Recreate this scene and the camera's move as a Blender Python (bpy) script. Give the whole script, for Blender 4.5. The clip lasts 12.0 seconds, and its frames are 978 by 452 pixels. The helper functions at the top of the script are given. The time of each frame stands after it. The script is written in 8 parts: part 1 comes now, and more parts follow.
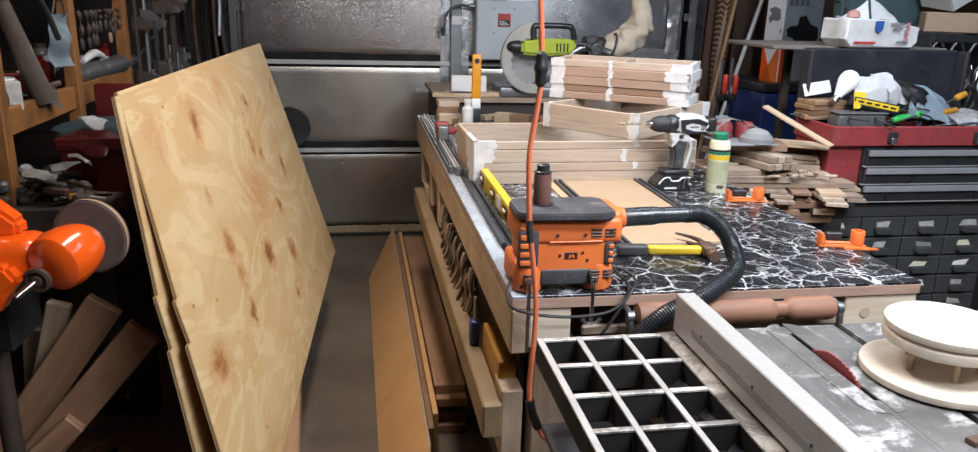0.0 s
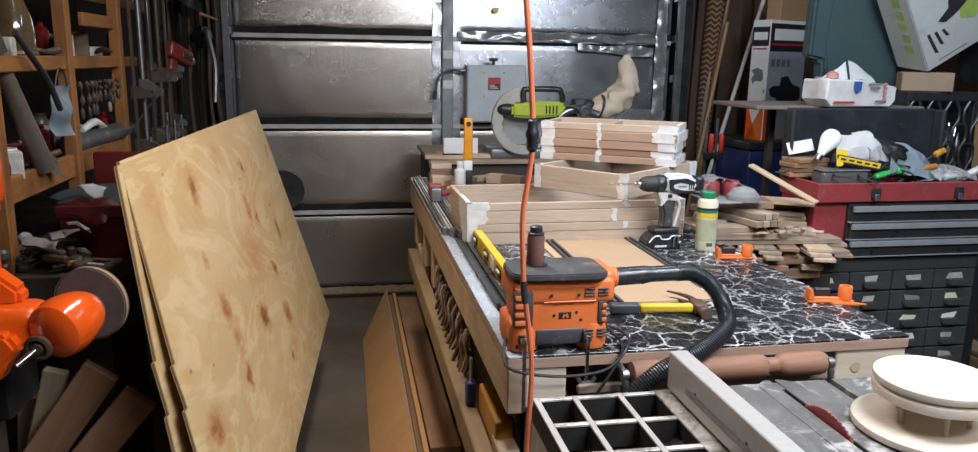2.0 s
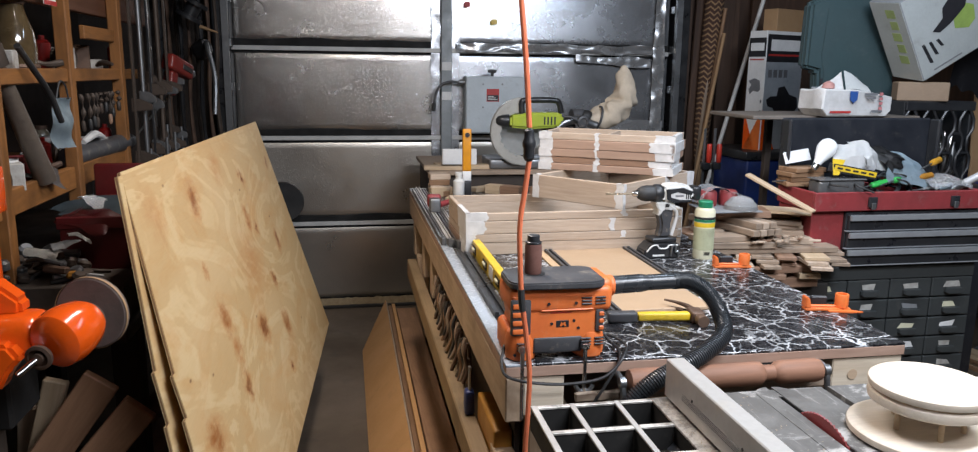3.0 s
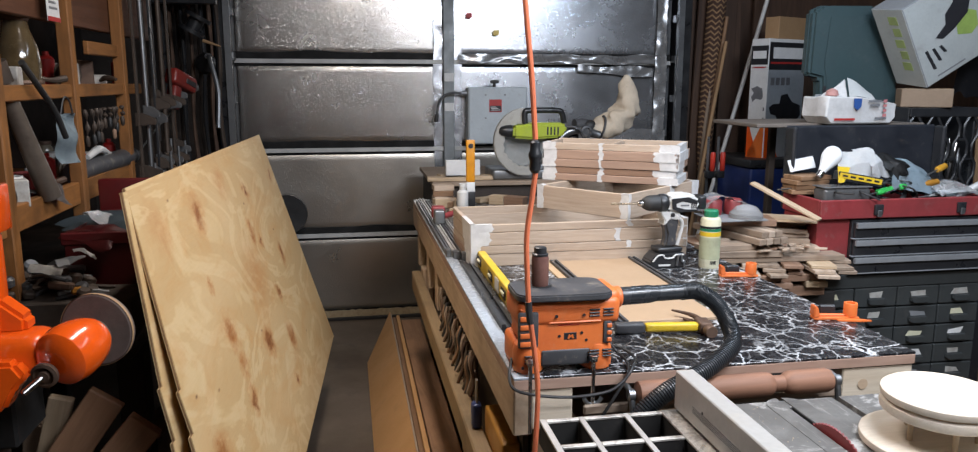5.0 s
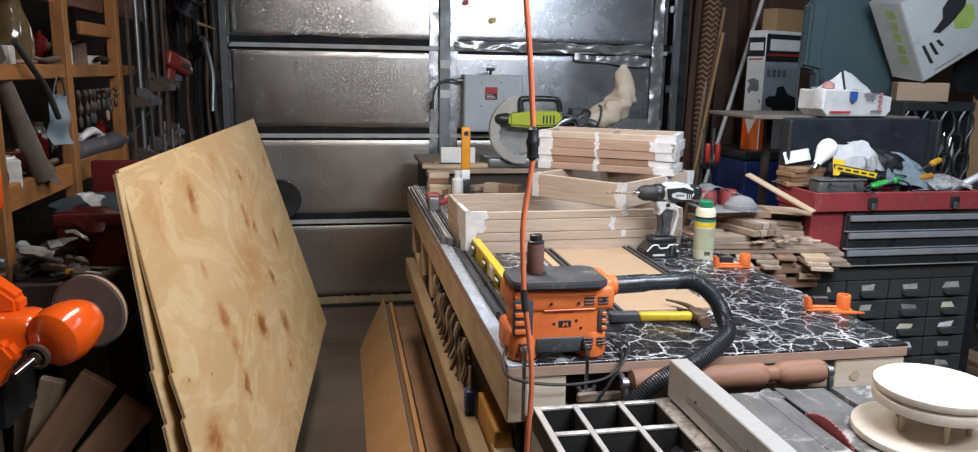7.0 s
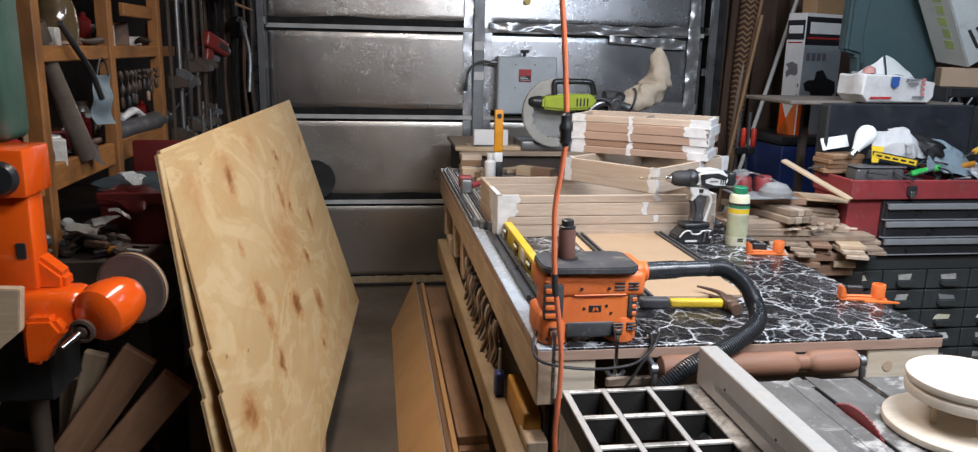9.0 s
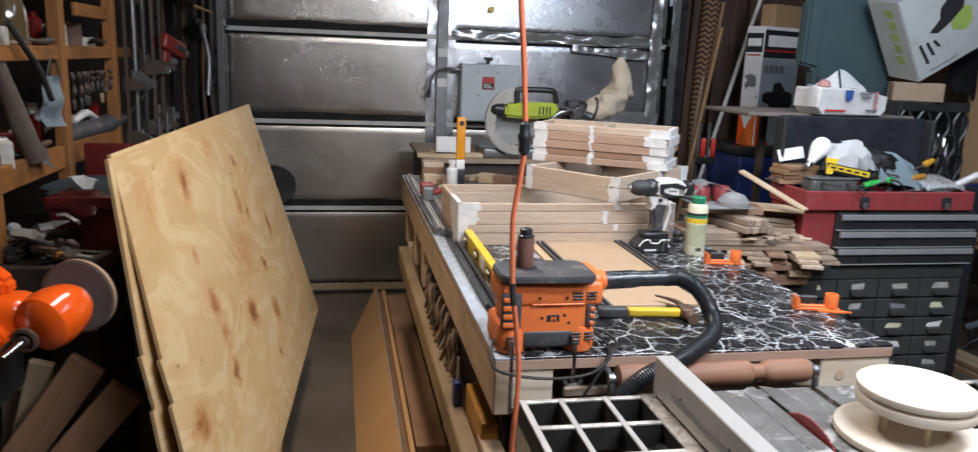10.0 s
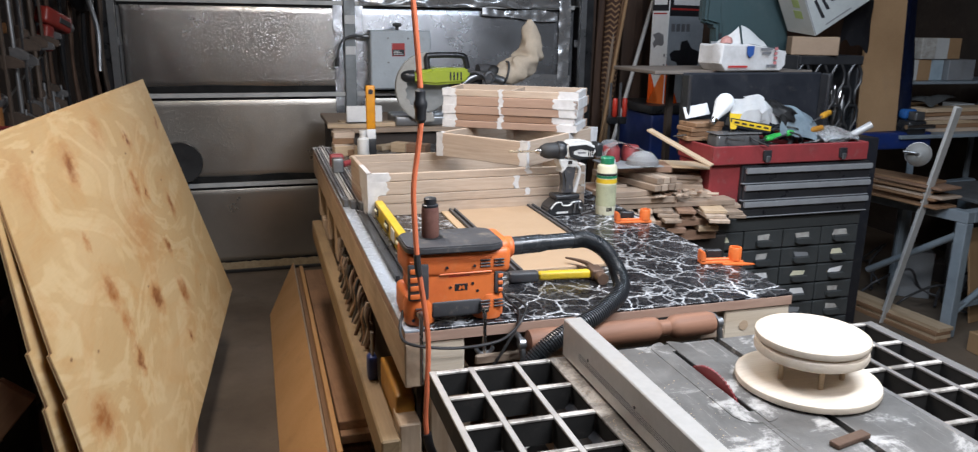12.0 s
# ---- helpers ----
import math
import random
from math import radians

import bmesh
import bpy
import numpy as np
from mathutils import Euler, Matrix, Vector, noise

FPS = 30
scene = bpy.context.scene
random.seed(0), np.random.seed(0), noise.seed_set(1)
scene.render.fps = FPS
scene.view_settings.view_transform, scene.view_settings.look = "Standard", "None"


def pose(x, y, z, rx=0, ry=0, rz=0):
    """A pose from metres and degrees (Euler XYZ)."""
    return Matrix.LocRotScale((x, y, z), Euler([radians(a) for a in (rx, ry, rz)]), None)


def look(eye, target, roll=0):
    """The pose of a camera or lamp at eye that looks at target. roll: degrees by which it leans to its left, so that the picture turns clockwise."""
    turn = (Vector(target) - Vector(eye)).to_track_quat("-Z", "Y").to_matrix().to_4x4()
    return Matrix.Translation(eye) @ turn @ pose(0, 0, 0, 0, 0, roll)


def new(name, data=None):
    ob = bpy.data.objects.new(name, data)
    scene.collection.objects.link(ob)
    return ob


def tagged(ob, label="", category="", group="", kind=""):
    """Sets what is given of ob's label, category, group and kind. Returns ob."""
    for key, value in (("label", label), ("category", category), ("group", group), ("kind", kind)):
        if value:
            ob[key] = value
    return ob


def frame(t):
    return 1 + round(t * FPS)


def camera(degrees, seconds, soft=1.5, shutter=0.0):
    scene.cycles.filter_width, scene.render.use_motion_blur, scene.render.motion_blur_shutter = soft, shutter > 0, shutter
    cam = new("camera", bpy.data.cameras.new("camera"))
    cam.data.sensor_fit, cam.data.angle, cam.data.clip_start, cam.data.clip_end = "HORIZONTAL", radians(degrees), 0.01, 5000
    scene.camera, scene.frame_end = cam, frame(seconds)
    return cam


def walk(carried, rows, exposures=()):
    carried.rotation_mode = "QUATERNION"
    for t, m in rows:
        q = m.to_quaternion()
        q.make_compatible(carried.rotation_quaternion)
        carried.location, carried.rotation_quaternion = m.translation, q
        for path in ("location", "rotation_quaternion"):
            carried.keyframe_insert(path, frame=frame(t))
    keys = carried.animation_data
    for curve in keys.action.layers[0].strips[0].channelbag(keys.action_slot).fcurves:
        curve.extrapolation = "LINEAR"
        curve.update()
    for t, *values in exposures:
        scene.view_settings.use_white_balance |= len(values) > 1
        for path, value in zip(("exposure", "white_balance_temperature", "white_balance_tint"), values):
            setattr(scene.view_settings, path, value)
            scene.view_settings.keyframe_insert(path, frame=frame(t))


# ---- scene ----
# ---- camera ----
cam = camera(64.4, 12.0, soft=1.2, shutter=0.5)
# seconds, eye (m), yaw to the left, pitch up, roll (degrees)
PATH = [
    (0.0, 0.019, 0.051, 1.468, -9.97, -16.47, 1.60),
    (0.5, 0.031, 0.041, 1.461, -10.61, -15.39, 0.60),
    (1.0, 0.016, 0.036, 1.470, -10.59, -13.83, 0.80),
    (1.5, 0.008, 0.033, 1.474, -11.12, -13.48, 1.90),
    (2.0, 0.008, 0.021, 1.483, -10.49, -12.15, 0.90),
    (2.5, 0.006, 0.012, 1.484, -10.73, -11.42, 0.60),
    (3.0, 0.010, 0.007, 1.481, -10.49, -11.31, 0.70),
    (3.2, 0.007, 0.007, 1.482, -10.40, -11.30, 0.40),
    (4.8, 0.001, 0.013, 1.487, -10.10, -10.72, 0.15),
    (5.0, 0.004, 0.016, 1.485, -10.29, -10.60, 0.10),
    (5.5, 0.002, 0.014, 1.484, -10.27, -10.99, 0.40),
    (6.0, 0.003, 0.021, 1.483, -10.54, -11.16, 0.60),
    (6.5, -0.001, 0.023, 1.480, -10.67, -11.39, 1.10),
    (6.7, -0.001, 0.022, 1.480, -10.82, -11.43, 1.00),
    (8.3, -0.007, 0.014, 1.486, -10.31, -11.33, 0.88),
    (8.5, -0.016, 0.001, 1.493, -7.66, -11.80, 0.00),
    (9.0, -0.004, 0.009, 1.489, -8.46, -12.85, 1.30),
    (9.5, 0.000, 0.015, 1.487, -9.72, -12.12, 1.60),
    (10.0, 0.009, 0.017, 1.491, -11.15, -12.27, 2.30),
    (10.5, 0.030, 0.026, 1.487, -15.15, -13.12, 2.80),
    (11.0, 0.040, 0.030, 1.491, -16.01, -13.15, 1.90),
    (11.5, 0.046, 0.034, 1.492, -18.32, -14.77, 1.50),
    (12.0, 0.058, 0.032, 1.491, -16.82, -14.59, 0.80),
]
walk(cam, [(t, pose(x, y, z, 90 + pitch, 0, yaw) @ pose(0, 0, 0, 0, 0, roll)) for t, x, y, z, yaw, pitch, roll in PATH],
     [(0.0, 0.22), (0.5, 0.11), (1.0, 0.02), (1.5, 0.0), (12.0, 0.0)])

# ---- light ----
world = bpy.data.worlds.new("world")
scene.world = world
world.use_nodes = True
world.node_tree.nodes["Background"].inputs[0].default_value = (0.02, 0.02, 0.024, 1)
world.node_tree.nodes["Background"].inputs[1].default_value = 0.3


def lamp(name, eye, target, sx, sy, watts, colour):
    data = bpy.data.lights.new(name, "AREA")
    data.shape, data.size, data.size_y, data.energy, data.color = "RECTANGLE", sx, sy, watts, colour
    ob = new(name, data)
    ob.matrix_world = look(eye, target)
    return ob


# shop lights under the ceiling: behind the camera, over the aisle, and over the bench's far side; the far fill is added
lamp("shop_light_front", (1.25, -0.1, 2.45), (0.9, 2.0, 0.8), 1.2, 0.3, 25, (0.98, 0.97, 1.02))
lamp("shop_light", (0.12, 2.25, 2.45), (0.7, 2.2, 0.8), 1.2, 0.2, 29, (1.07, 0.96, 0.88))
# unseen fill, added to brighten the goods at the far right
lamp("fill_light_far", (1.6, 1.95, 2.45), (2.1, 2.8, 0.8), 1.2, 0.2, 20, (0.8, 0.97, 1.2))
lamp("shop_light_cool", (1.2, 0.75, 2.4), (1.05, 1.4, 0.8), 1.2, 0.2, 48, (0.9, 0.965, 1.08))


# ---- materials ----
def node(nt, kind, **kw):
    n = nt.nodes.new(kind)
    for k, v in kw.items():
        n.inputs[k].default_value = v
    return n


def ramp(nt, fac, stops):
    n = nt.nodes.new("ShaderNodeValToRGB")
    nt.links.new(fac, n.inputs[0])
    e = n.color_ramp.elements
    while len(e) < len(stops):
        e.new(0.5)
    for el, (p, c) in zip(e, stops):
        el.position, el.color = p, (*c, 1) if len(c) == 3 else c
    return n.outputs[0]


def mixed(nt, fac, a, b, mode="MIX"):
    n = nt.nodes.new("ShaderNodeMix")
    n.data_type, n.blend_type = "RGBA", mode
    for s, v in ((0, fac), (6, a), (7, b)):
        if isinstance(v, bpy.types.NodeSocket):
            nt.links.new(v, n.inputs[s])
        elif s == 0:
            n.inputs[s].default_value = v
        else:
            n.inputs[s].default_value = (*v, 1)
    return n.outputs[2]


def blank(name):
    m = bpy.data.materials.new(name)
    m.use_nodes = True
    nt = m.node_tree
    return m, nt, nt.nodes["Principled BSDF"]


def coords(nt, stretch=(1, 1, 1), shuffle=True):
    tc, mp = nt.nodes.new("ShaderNodeTexCoord"), nt.nodes.new("ShaderNodeMapping")
    nt.links.new(tc.outputs["Object"], mp.inputs["Vector"])
    mp.inputs["Scale"].default_value = stretch
    if shuffle:
        oi, ml = nt.nodes.new("ShaderNodeObjectInfo"), nt.nodes.new("ShaderNodeVectorMath")
        ml.operation = "MULTIPLY"
        nt.links.new(oi.outputs["Random"], ml.inputs[0])
        ml.inputs[1].default_value = (7.3, 11.7, 5.1)
        nt.links.new(ml.outputs[0], mp.inputs["Location"])
    return mp.outputs[0]


def noise_of(nt, vec, scale, detail=6.0, rough=0.6, distort=0.0):
    n = node(nt, "ShaderNodeTexNoise", Scale=scale, Detail=detail, Roughness=rough, Distortion=distort)
    nt.links.new(vec, n.inputs["Vector"])
    return n.outputs["Fac"]


def bumped(nt, bsdf, height, strength, distance=0.002):
    b = node(nt, "ShaderNodeBump", Strength=strength, Distance=distance)
    nt.links.new(height, b.inputs["Height"])
    nt.links.new(b.outputs[0], bsdf.inputs["Normal"])


def plain(name, c, c2=None, rough=0.5, metal=0.0, scale=9.0, fine=90.0, bump=0.15, dirt=0.35, dirt_c=None, coat=0.0, stretch=(1, 1, 1)):
    """Paint, plastic, metal, card: a base colour with large blotches, fine grain, dirt patches and uneven gloss."""
    m, nt, b = blank(name)
    v = coords(nt, stretch)
    c2 = c2 or tuple(x * 0.72 for x in c)
    big, small = noise_of(nt, v, scale), noise_of(nt, v, fine, 3.0)
    col = mixed(nt, ramp(nt, big, [(0.35, (0, 0, 0)), (0.7, (1, 1, 1))]), c, c2)
    col = mixed(nt, 0.25, col, mixed(nt, small, (0.35, 0.35, 0.35), (1.0, 1.0, 1.0)), "MULTIPLY")
    if dirt:
        d = noise_of(nt, v, scale * 2.7, 8.0, 0.72)
        mask = ramp(nt, d, [(0.56, (0, 0, 0)), (0.74, (dirt, dirt, dirt))])
        col = mixed(nt, mask, col, dirt_c or (0.16, 0.14, 0.12))
    nt.links.new(col, b.inputs["Base Color"])
    lo, hi = max(rough - 0.12, 0.03), min(rough + 0.15, 1.0)
    nt.links.new(ramp(nt, big, [(0.3, (lo, lo, lo)), (0.75, (hi, hi, hi))]), b.inputs["Roughness"])
    b.inputs["Metallic"].default_value = metal
    b.inputs["Coat Weight"].default_value = coat
    bumped(nt, b, small, bump, 0.001)
    return m


def wood(name, light, dark, axis="x", rough=0.62, rings=16.0, grime=0.25, bump=0.25):
    """Sawn wood with its grain along one axis."""
    m, nt, b = blank(name)
    st = {"x": (0.09, 1, 1), "y": (1, 0.09, 1), "z": (1, 1, 0.09)}[axis]
    v = coords(nt, st)
    warp = noise_of(nt, v, rings, 3.0, 0.5, 0.6)
    fine = noise_of(nt, v, 170.0, 4.0, 0.7)
    big = noise_of(nt, coords(nt), 4.0, 5.0)
    mid = tuple((a + c) / 2 for a, c in zip(light, dark))
    col = ramp(nt, warp, [(0.28, dark), (0.45, light), (0.53, mid), (0.62, light), (0.8, dark)])
    col = mixed(nt, 0.55, col, mixed(nt, fine, (0.4, 0.37, 0.35), (1, 1, 1)), "MULTIPLY")
    col = mixed(nt, ramp(nt, big, [(0.5, (0, 0, 0)), (0.75, (grime, grime, grime))]), col, tuple(x * 0.35 for x in dark))
    nt.links.new(col, b.inputs["Base Color"])
    nt.links.new(ramp(nt, warp, [(0.2, (rough - 0.1,) * 3), (0.8, (rough + 0.12,) * 3)]), b.inputs["Roughness"])
    bumped(nt, b, fine, bump, 0.001)
    return m


# knots of the plywood face: along the sheet, up the sheet, half length, half height, dark heart
KNOTS = ((-1.32, 0.83, 0.075, 0.048, 0.7), (-0.97, 0.88, 0.09, 0.06, 0.0), (-1.66, 0.85, 0.07, 0.08, 0.0), (-0.67, 0.79, 0.05, 0.03, 0.9), (-0.71, 0.606, 0.04, 0.02, 1.0), (-0.8, 0.66, 0.05, 0.035, 0.3),
         (-0.74, 0.427, 0.05, 0.03, 0.8), (-1.44, 0.5, 0.07, 0.05, 0.4), (-1.43, 0.394, 0.06, 0.035, 0.2), (-1.1, 0.35, 0.07, 0.042, 0.9), (-0.79, 0.254, 0.07, 0.06, 0.5), (-1.47, 0.306, 0.05, 0.042, 0.9),
         (-0.95, 0.149, 0.04, 0.025, 1.0), (-1.83, 0.332, 0.09, 0.045, 0.5), (-1.46, 0.648, 0.035, 0.025, 0.1), (-0.95, 0.54, 0.2, 0.1, 0.0), (-0.12, 0.78, 0.04, 0.025, 0.8), (-0.45, 0.5, 0.05, 0.04, 0.6))


def plywood_face(name):
    """Rotary-cut pine plywood: creamy and cloudy, with faint contour grain, orange-brown knots and dark pin knots; grain along local y."""
    m, nt, b = blank(name)
    warp = noise_of(nt, coords(nt, (1, 0.4, 1), False), 3.6, 4.0, 0.55, 1.4)
    ml, rings = nt.nodes.new("ShaderNodeMath"), nt.nodes.new("ShaderNodeMath")
    ml.operation, rings.operation = "MULTIPLY", "SINE"
    nt.links.new(warp, ml.inputs[0])
    ml.inputs[1].default_value = 34.0
    nt.links.new(ml.outputs[0], rings.inputs[0])
    col = ramp(nt, rings.outputs[0], [(0.0, (0.54, 0.37, 0.18)), (0.5, (0.59, 0.425, 0.215)), (1.0, (0.62, 0.46, 0.25))])
    broad = noise_of(nt, coords(nt, (1, 0.55, 1), False), 6.0, 9.0, 0.68, 1.6)
    col = mixed(nt, ramp(nt, broad, [(0.48, (0, 0, 0)), (0.56, (0.3,) * 3), (0.72, (0.75,) * 3)]), col, (0.52, 0.29, 0.11))
    pale = noise_of(nt, coords(nt, (1, 0.5, 1), False), 2.4, 3.0, 0.5, 0.5)
    col = mixed(nt, ramp(nt, pale, [(0.5, (0, 0, 0)), (0.7, (0.4,) * 3)]), col, (0.69, 0.53, 0.31))
    # ragged knot outlines: push the place about with noise before measuring the distance to each knot
    shift, spread = nt.nodes.new("ShaderNodeVectorMath"), nt.nodes.new("ShaderNodeVectorMath")
    shift.operation, spread.operation = "MULTIPLY_ADD", "MULTIPLY"
    jag = node(nt, "ShaderNodeTexNoise", Scale=16.0, Detail=6.0, Roughness=0.7)
    nt.links.new(coords(nt, (1, 0.6, 1), False), jag.inputs["Vector"])
    nt.links.new(jag.outputs["Color"], shift.inputs[0])
    shift.inputs[1].default_value = (0, 0.16, 0.14)
    nt.links.new(coords(nt, (1, 1, 1), False), shift.inputs[2])
    halo = heart = None
    for y, z, a, c, dark in KNOTS:
        d, e, length = (nt.nodes.new("ShaderNodeVectorMath") for _ in range(3))
        d.operation, e.operation, length.operation = "SUBTRACT", "MULTIPLY", "LENGTH"
        nt.links.new(shift.outputs[0], d.inputs[0])
        d.inputs[1].default_value = (0, y + 0.096, z + 0.087)
        nt.links.new(d.outputs[0], e.inputs[0])
        e.inputs[1].default_value = (0, 1.15 / a, 0.85 / c)
        nt.links.new(e.outputs[0], length.inputs[0])
        both = []
        for lo, hi, top, prev in ((0.15, 1.25, 0.95 if dark else 0.5, halo), (0.2, 0.75, dark, heart)):
            mr = nt.nodes.new("ShaderNodeMapRange")
            nt.links.new(length.outputs["Value"], mr.inputs[0])
            for k, val in enumerate((lo, hi, top, 0.0)):
                mr.inputs[k + 1].default_value = val
            res = mr.outputs[0]
            if prev is not None:
                mx = nt.nodes.new("ShaderNodeMath")
                mx.operation = "MAXIMUM"
                nt.links.new(prev, mx.inputs[0])
                nt.links.new(res, mx.inputs[1])
                res = mx.outputs[0]
            both.append(res)
        halo, heart = both
    grainy = noise_of(nt, coords(nt, (1, 0.25, 1), False), 60.0, 5.0, 0.7)
    gate = ramp(nt, grainy, [(0.3, (0.45,) * 3), (0.6, (1, 1, 1))])
    col = mixed(nt, mixed(nt, 1.0, halo, gate, "MULTIPLY"), col, (0.42, 0.155, 0.035))
    col = mixed(nt, mixed(nt, 1.0, heart, gate, "MULTIPLY"), col, (0.17, 0.055, 0.018))
    pins = node(nt, "ShaderNodeTexVoronoi", Scale=11.0, Randomness=1.0)
    nt.links.new(coords(nt, (0.01, 0.45, 1), False), pins.inputs["Vector"])
    keep = nt.nodes.new("ShaderNodeSeparateColor")
    nt.links.new(pins.outputs["Color"], keep.inputs[0])
    col = mixed(nt, mixed(nt, 1.0, ramp(nt, pins.outputs["Distance"], [(0.02, (0.85,) * 3), (0.06, (0, 0, 0))]), ramp(nt, keep.outputs[0], [(0.82, (0, 0, 0)), (0.84, (1, 1, 1))]), "MULTIPLY"), col, (0.17, 0.08, 0.035))
    fine = noise_of(nt, coords(nt, (1, 0.08, 1), False), 200.0, 3.0)
    col = mixed(nt, 0.25, col, mixed(nt, fine, (0.5, 0.46, 0.42), (1, 1, 1)), "MULTIPLY")
    nt.links.new(col, b.inputs["Base Color"])
    b.inputs["Roughness"].default_value = 0.5
    bumped(nt, b, fine, 0.15, 0.001)
    return m


def marble_top(name):
    """Black laminate with a net of white veins, dusted with sawdust."""
    m, nt, b = blank(name)
    v = coords(nt, (1, 1, 1), False)
    nn = node(nt, "ShaderNodeTexNoise", Scale=9.0, Detail=5.0, Roughness=0.6)
    nt.links.new(v, nn.inputs["Vector"])
    wob = nt.nodes.new("ShaderNodeMix")
    wob.data_type = "VECTOR"
    wob.inputs[0].default_value = 0.09
    nt.links.new(v, wob.inputs[4])
    nt.links.new(nn.outputs["Color"], wob.inputs[5])
    col = (0.012, 0.012, 0.014)
    cloud = noise_of(nt, v, 12.0, 7.0, 0.7)
    col = mixed(nt, ramp(nt, cloud, [(0.5, (0, 0, 0)), (0.75, (0.3,) * 3)]), col, (0.16, 0.16, 0.17))
    for scale, wide, amount in ((9.0, 0.028, 0.72), (21.0, 0.042, 0.48)):
        vo = node(nt, "ShaderNodeTexVoronoi", Scale=scale)
        vo.feature = "DISTANCE_TO_EDGE"
        nt.links.new(wob.outputs[1], vo.inputs["Vector"])
        gate = noise_of(nt, v, scale * 0.6, 4.0)
        line = ramp(nt, vo.outputs["Distance"], [(wide * 0.25, (amount,) * 3), (wide, (0, 0, 0))])
        line = mixed(nt, 1.0, line, ramp(nt, gate, [(0.38, (0.14,) * 3), (0.58, (1, 1, 1))]), "MULTIPLY")
        col = mixed(nt, line, col, (0.78, 0.8, 0.82))
    dust = noise_of(nt, v, 60.0, 8.0, 0.75)
    col = mixed(nt, ramp(nt, dust, [(0.6, (0, 0, 0)), (0.8, (0.35,) * 3)]), col, (0.5, 0.42, 0.32))
    nt.links.new(col, b.inputs["Base Color"])
    nt.links.new(ramp(nt, dust, [(0.4, (0.16,) * 3), (0.7, (0.5,) * 3)]), b.inputs["Roughness"])
    bumped(nt, b, dust, 0.06, 0.001)
    return m


def worn_iron(name, tone, scuff, amount):
    """Planed cast iron: grey blotches, white scuffs and dust worn on in ragged patches, fine cross scratches."""
    m, nt, b = blank(name)
    v = coords(nt, (1, 1, 1), False)
    blot = noise_of(nt, v, 6.0, 6.0, 0.65, 0.8)
    col = ramp(nt, blot, [(0.3, tuple(x * 0.6 for x in tone)), (0.55, tone), (0.75, tuple(x * 1.35 for x in tone))])
    patch = noise_of(nt, v, 9.0, 9.0, 0.72, 0.4)
    col = mixed(nt, ramp(nt, patch, [(0.56 - amount, (0, 0, 0)), (0.62 - amount, (0.5,) * 3), (0.74 - amount, (0.95,) * 3)]), col, scuff)
    scratch = noise_of(nt, coords(nt, (1, 0.06, 1), False), 130.0, 4.0, 0.7)
    across = noise_of(nt, coords(nt, (0.06, 1, 1), False), 130.0, 4.0, 0.7)
    col = mixed(nt, ramp(nt, scratch, [(0.6, (0, 0, 0)), (0.72, (0.35,) * 3)]), col, scuff)
    col = mixed(nt, ramp(nt, across, [(0.63, (0, 0, 0)), (0.73, (0.35,) * 3)]), col, scuff)
    nt.links.new(col, b.inputs["Base Color"])
    b.inputs["Metallic"].default_value = 0.3
    nt.links.new(ramp(nt, patch, [(0.4, (0.34,) * 3), (0.7, (0.7,) * 3)]), b.inputs["Roughness"])
    bumped(nt, b, scratch, 0.1, 0.001)
    return m


def foil(name, tone, rough, sparkle=0.25):
    """Aluminium-faced insulation: smooth foil with upright draw lines and scattered small dimples."""
    m, nt, b = blank(name)
    v = coords(nt)
    dimple = ramp(nt, noise_of(nt, coords(nt, (1, 1, 0.8)), 140.0, 2.0, 0.5), [(0.52, (0, 0, 0)), (0.76, (1, 1, 1))])
    lines = noise_of(nt, coords(nt, (1, 1, 0.015)), 55.0, 4.0, 0.65)
    soft = noise_of(nt, coords(nt, (1, 1, 0.45)), 9.0, 5.0, 0.6)
    stain = noise_of(nt, v, 3.0, 6.0, 0.65)
    col = mixed(nt, ramp(nt, stain, [(0.45, (0, 0, 0)), (0.75, (0.6,) * 3)]), tone, tuple(x * 0.74 for x in tone))
    nt.links.new(col, b.inputs["Base Color"])
    b.inputs["Metallic"].default_value = 0.88
    nt.links.new(ramp(nt, stain, [(0.3, (rough - 0.06,) * 3), (0.7, (rough + 0.08,) * 3)]), b.inputs["Roughness"])
    heights = dimple
    for src, amount in ((lines, 0.3), (soft, 0.5)):
        ad = nt.nodes.new("ShaderNodeMath")
        ad.operation = "MULTIPLY_ADD"
        nt.links.new(src, ad.inputs[0])
        ad.inputs[1].default_value = amount
        nt.links.new(heights, ad.inputs[2])
        heights = ad.outputs[0]
    bump = node(nt, "ShaderNodeBump", Distance=0.004)
    nt.links.new(ramp(nt, noise_of(nt, coords(nt, (1, 1, 0.5), False), 1.6, 2.0), [(0.35, (sparkle * 0.3,) * 3), (0.6, (sparkle,) * 3)]), bump.inputs["Strength"])
    nt.links.new(heights, bump.inputs["Height"])
    nt.links.new(bump.outputs[0], b.inputs["Normal"])
    return m


def glassy(name, tint, rough=0.1, alpha=0.35):
    m, nt, b = blank(name)
    nt.links.new(mixed(nt, noise_of(nt, coords(nt), 30.0), tint, tuple(x * 0.7 for x in tint)), b.inputs["Base Color"])
    b.inputs["Roughness"].default_value = rough
    b.inputs["Transmission Weight"].default_value = 1 - alpha
    b.inputs["IOR"].default_value = 1.2
    return m


